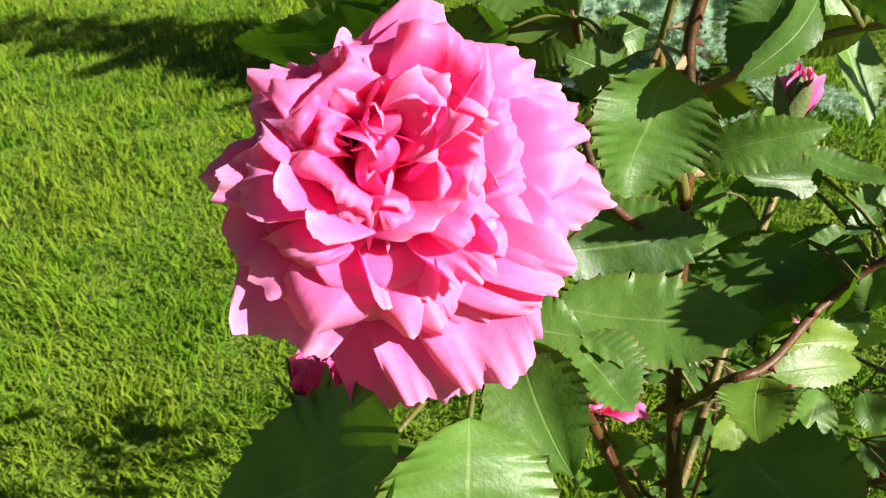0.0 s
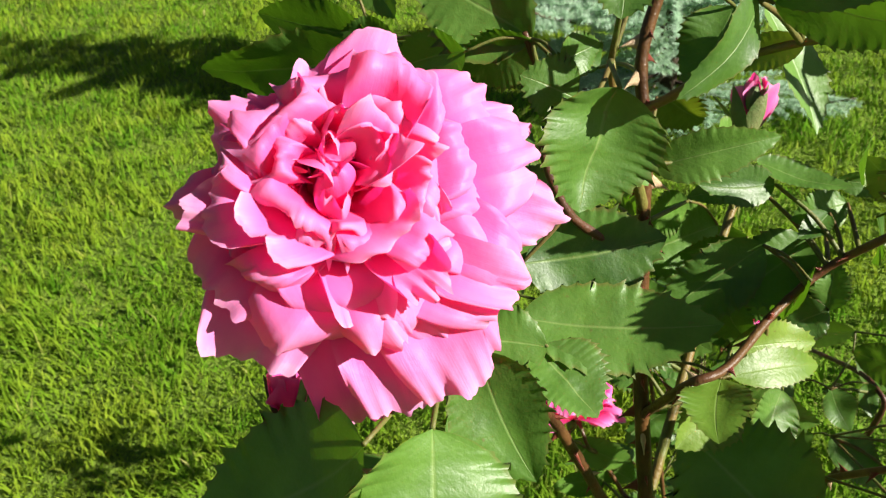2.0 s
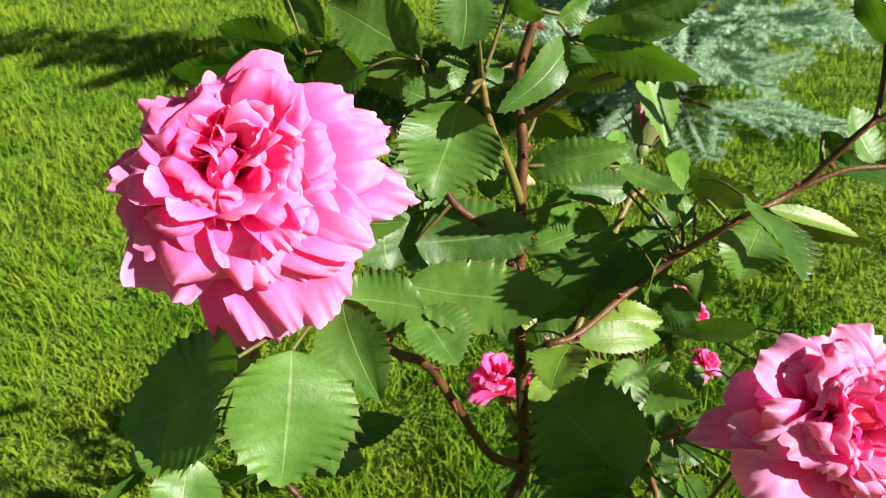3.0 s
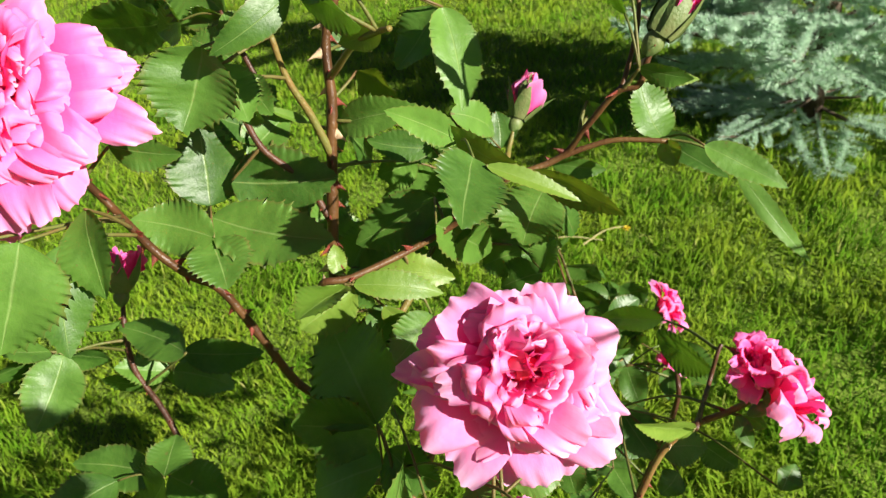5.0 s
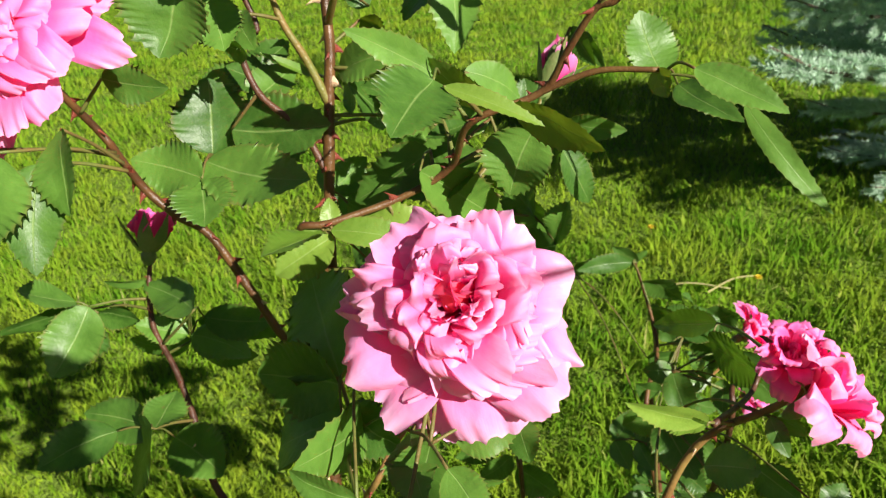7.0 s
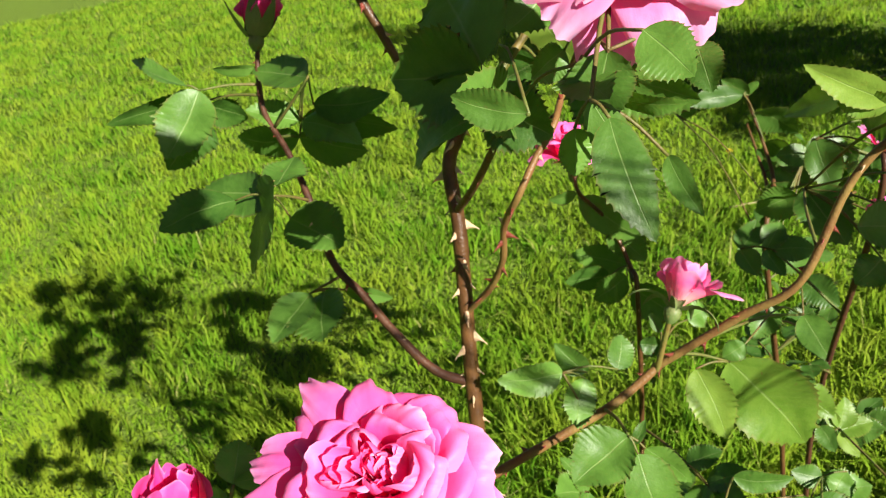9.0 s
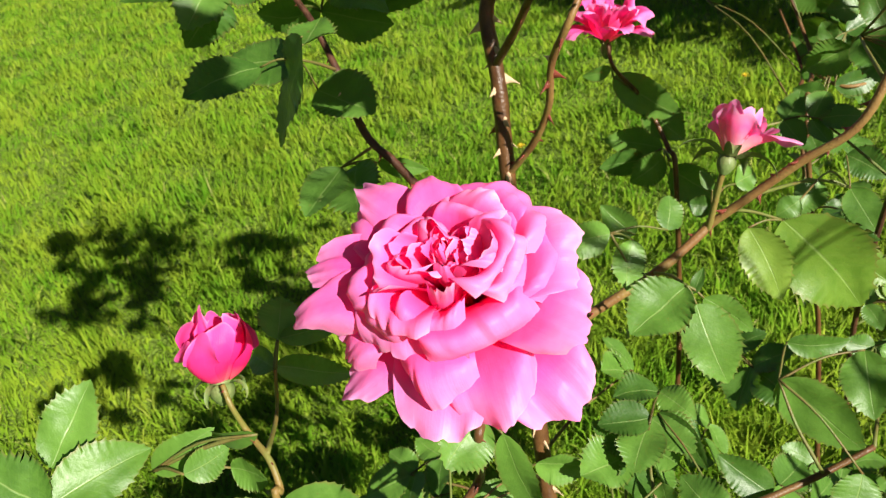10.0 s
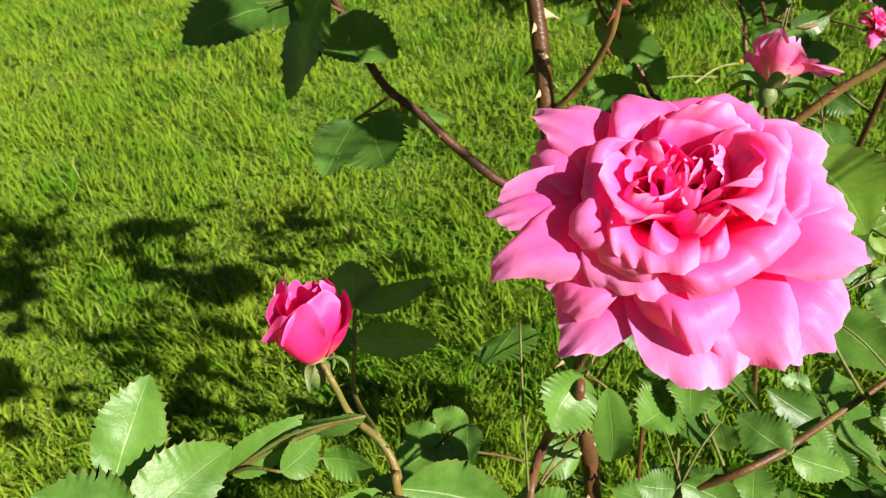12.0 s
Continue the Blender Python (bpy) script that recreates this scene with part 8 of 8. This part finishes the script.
petals += skirt(rnd, ((-8, 0.076, 0.034, 0.35, -0.022), (-28, 0.067, 0.032, 0.35, 0.002), (8, 0.068, 0.036, 0.2, -0.018), (28, 0.060, 0.044, 0.1, -0.014), (54, 0.048, 0.040, 0.3, -0.006), (88, 0.040, 0.036, 0.3, -0.010), (122, 0.034, 0.030, 0.4, -0.012), (150, 0.040, 0.034, 0.1, -0.013),
                      (-165, 0.047, 0.030, 0.2, -0.012), (-142, 0.051, 0.044, 0.0, -0.008), (-118, 0.064, 0.048, 0.0, -0.013), (-96, 0.081, 0.040, 0.1, -0.026), (-80, 0.079, 0.036, 0.1, -0.008), (-62, 0.080, 0.036, 0.1, -0.002), (-46, 0.073, 0.040, 0.15, -0.006)), 0.004, 0.09)
petals += heart(8, 23, 0.012, 0.012, 0.024, 0.95)
bloom(bush, "rose_bloom", (0.087, 0.311, 1.074), (0.12, -0.84, 0.53), petals, PETAL, 1, label="large ruffled pink rose in full bloom")

rnd = random.Random(33)
petals = rosette(rnd, 66, 50, 0.046, 0.010, -0.013, 0.05, 0.029, 0.0034, 0.0, 0.13, 0.12, pointed=0.05, glow=0.15, hoods=0, lean=(-0.003, -0.009), uneven=0.17, core=8, wild=2.2)
petals += skirt(rnd, ((-168, 0.060, 0.030, 0.35, -0.032), (-150, 0.063, 0.046, 0.05, -0.008), (-125, 0.061, 0.050, 0.0, -0.020), (-99, 0.064, 0.050, 0.0, -0.038), (-72, 0.063, 0.052, 0.0, -0.030), (-45, 0.060, 0.050, 0.0, -0.022), (-14, 0.050, 0.042, 0.3, -0.024), (16, 0.048, 0.050, 0.0, -0.016),
                      (54, 0.044, 0.050, 0.0, -0.010), (100, 0.041, 0.048, 0.0, -0.006), (140, 0.048, 0.044, 0.1, -0.008), (165, 0.053, 0.040, 0.2, -0.016)), 0.004, 0.09)
petals += heart(7, 50, 0.0095, 0.010, 0.017, 0.22)
bloom(bush, "rose_bloom", (0.362, 0.272, 0.942), (0.10, -0.75, 0.62), petals, PETAL_PALE, 2, label="full pale pink rose with a reddish heart")

rnd = random.Random(47)
petals = rosette(rnd, 28, 80, 0.041, 0.014, -0.008, 0.24, 0.045, 0.0024, 0.002, 0.18, 0.12, 0.25, hoods=0, lean=(0.002, -0.011), fall=1.3, uneven=0.07, core=9, wild=1.5)
petals += skirt(rnd, ((-154, 0.055, 0.028, 0.4, -0.003), (-137, 0.050, 0.030, 0.2, -0.010), (178, 0.053, 0.028, 0.4, -0.004), (160, 0.046, 0.030, 0.2, -0.004), (140, 0.047, 0.026, 0.5, 0.001), (110, 0.034, 0.030, 0.4, 0.003), (70, 0.035, 0.042, 0.1, 0.004), (38, 0.037, 0.042, 0.1, 0.005), (12, 0.044, 0.046, 0.1, -0.002), (-10, 0.050, 0.044, 0.1, -0.007),
                      (-44, 0.056, 0.046, 0.35, -0.024), (-60, 0.054, 0.040, 0.1, -0.014), (-86, 0.054, 0.046, 0.1, -0.018), (-119, 0.052, 0.034, 0.3, -0.020)), 0.0025, 0.15)
bloom(bush, "rose_bloom", (0.2906, 0.1174, 0.7619), (0.06, -0.48, 0.87), petals, PETAL_DEEP, 3, label="deep pink rose with smooth pointed outer petals")


def small_bloom(owner, at, axis, size, mat, seed, label, layers=3, lean=70):
    """A smaller rose with fewer petals; lean: how far its outer petals lie back."""
    rnd = random.Random(seed)
    low = (0.15 - 0.9 * lean / 90) * size
    rows = rosette(rnd, 6 + 6 * layers, seed * 31, 0.95 * size, 0.22 * size, low, 0.25, 0.72 * size, 0.07 * size, 0.1 * size)
    return bloom(owner, "rose_bloom", at, axis, rows, mat, seed, 0.0055, label, 0.52 * size, 0.020, (0.05 * size, -0.52 * size))


def bud(owner, foot, tip, open_, mat, seed, label, fat=0.34, sepal_spread=30, broad=0.15, side=None, sepals=0.95):
    """A rosebud from its foot to its tip; open_: degrees by which its petals spread."""
    foot, tip = Vector(foot), Vector(tip)
    size = (tip - foot).length
    rnd = random.Random(seed)
    lean = 34 * fat / 0.34
    rows = ring(rnd, 3, 0, 0.95 * size, 0.6 * size, 0.6 * lean, -14, 0.0, 0.03 * size, 0.05 * size, 0.0, 0.08, 0.05)
    rows += ring(rnd, 4, 40, 1.0 * size, 0.95 * size, 1.0 * lean, -24 + open_, 0.0, 0.04 * size, 0.08 * size, 0.0, 0.08, 0.1)
    rows += ring(rnd, 3, 10, 0.95 * size, 1.05 * size, 1.25 * lean, -24 + open_ * 2.2, 0.03, 0.05 * size, 0.10 * size, 0.0, 0.08, 0.2)
    if side is not None:
        rows.append((side, 1.25 * size, 0.75 * size, 38, 92, 0.1, 0.06 * size, 0.08 * size, 0.0, 0.3, 0.0))
    rot = flower_frame(tip - foot).to_quaternion()
    body = part("rosebud", calyx_mesh(0.0058 * size / 0.03, 0.012, size * sepals, seed, sepal_spread, 32 * fat / 0.34, broad), owner, foot, label)
    body.rotation_mode = "QUATERNION"
    body.rotation_quaternion = rot
    for i, row in enumerate(rows):
        p = new("petal", petal_mesh(*row[:9], seed * 100 + i, mat, *row[9:]))
        p.parent = body
    return body


bud(bush, (0.0345, 0.4290, 0.8650), (0.0335, 0.4440, 0.8970), -6, PETAL_BUD, 51, "dark pink rosebud half wrapped in green sepals", 0.46, -30, 0.2)
bud(bush, (0.3356, 0.5424, 0.9641), (0.3461, 0.5603, 0.9883), 12, PETAL, 52, "pink rosebud opening beside long green sepals", 0.28, 10, 0.2)
bud(bush, (0.3404, 0.5463, 0.9775), (0.3462, 0.5561, 0.9972), -10, PETAL_DEEP, 61, "small closed green rosebud beside a pink one", 0.26, -40, 0.30)
bud(bush, (0.4221, 0.3806, 1.0707), (0.4390, 0.3907, 1.0953), -14, PETAL_BUD, 53, "closed rosebud with a streak of pink between green sepals", 0.20, -34, 0.27)
bud(bush, (0.1441, 0.1297, 0.6761), (0.1433, 0.1421, 0.7105), -11, PETAL_BUD, 54, "plump magenta rosebud just opening on a thin stalk", 0.56, 170, 0.10, sepals=0.45)
bud(bush, (0.3517, 0.3838, 0.6775), (0.3600, 0.4032, 0.7039), 18, PETAL_CREAM, 55, "half-open pink rose with one petal spread sideways", 0.40, 110, 0.15, 8)
small_bloom(bush, (0.2357, 0.5735, 0.7255), (0.1, 0.05, 1.0), 0.050, PETAL_DEEP, 56, "bright pink open rose seen from below its rim", 2, 60)
small_bloom(bush, (0.5056, 0.4188, 0.8410), (0.10, -0.45, 0.88), 0.030, PETAL, 57, "pink rose of a pair on one stalk", 3, 52)
small_bloom(bush, (0.5330, 0.4072, 0.8262), (0.80, 0.12, 0.58), 0.046, PETAL_PALE, 58, "pale pink rose of a pair with drooping petals", 3, 52)
small_bloom(far_bush, (0.4988, 0.7836, 0.6321), (0.85, 0.05, 0.45), 0.042, PETAL, 59, "pink rose on a thin cane in the grass", 3, 50)
small_bloom(far_bush, (0.4981, 0.7201, 0.5983), (0.3, -0.4, 0.85), 0.026, PETAL, 60, "small pink rose low behind the stalks", 2, 70)


# ---- small things on the lawn ----
def dandelion(at, seed):
    rnd = random.Random(seed)
    at = Vector(at)
    head = Vector((0.004, -0.004, 0.066))
    thing = tagged(put(new("dandelion"), None, at), "small yellow flower in the grass", "flower", "lawn flowers")
    v, f = tube(smooth_path([(0, 0, -0.002), (0.002, 0, 0.04), tuple(head)], 3), 0.0012, 0.0009, 6)
    part("stalk", mesh_of("stalk", v, f, PETIOLE), thing, at)
    verts, faces = [], []
    for i in range(46):
        a, r, up = i * 2.4, 0.0035 + 0.0105 * (i / 46) ** 0.6, 0.007 * (1 - i / 46)
        w = Vector((-math.sin(a), math.cos(a), 0)) * 0.0011
        e = Vector((math.cos(a), math.sin(a), 0))
        s = len(verts)
        verts += [e * 0.001 + w * 0.6, e * 0.001 - w * 0.6, e * r + Vector((0, 0, up)) - w, e * r + Vector((0, 0, up)) + w]
        faces.append((s, s + 1, s + 2, s + 3))
    part("flower_head", mesh_of("flower_head", verts, faces, YELLOW), thing, at + head)
    return thing


dandelion((-0.356, 1.805, 0.0), 1)
dandelion((0.510, 2.005, 0.0), 2)
dandelion((0.190, 2.300, 0.0), 3)


def straw(a, b, seed):
    a, b = Vector(a), Vector(b)
    rnd = random.Random(seed)
    mid = a.lerp(b, 0.5) + Vector((0, 0.01, 0.012))
    v, f = tube([p - a for p in smooth_path([a, mid, b], 6)], 0.0028, 0.0016, 6, 0.08, seed)
    return tagged(put(new("straw", mesh_of("straw", v, f, STRAW)), None, a), "dry yellow straw lying in the grass", "straw", "dry straws")


straw((0.233, 1.929, 0.045), (0.447, 1.965, 0.045), 1)
straw((0.385, 1.926, 0.045), (0.518, 2.055, 0.045), 2)
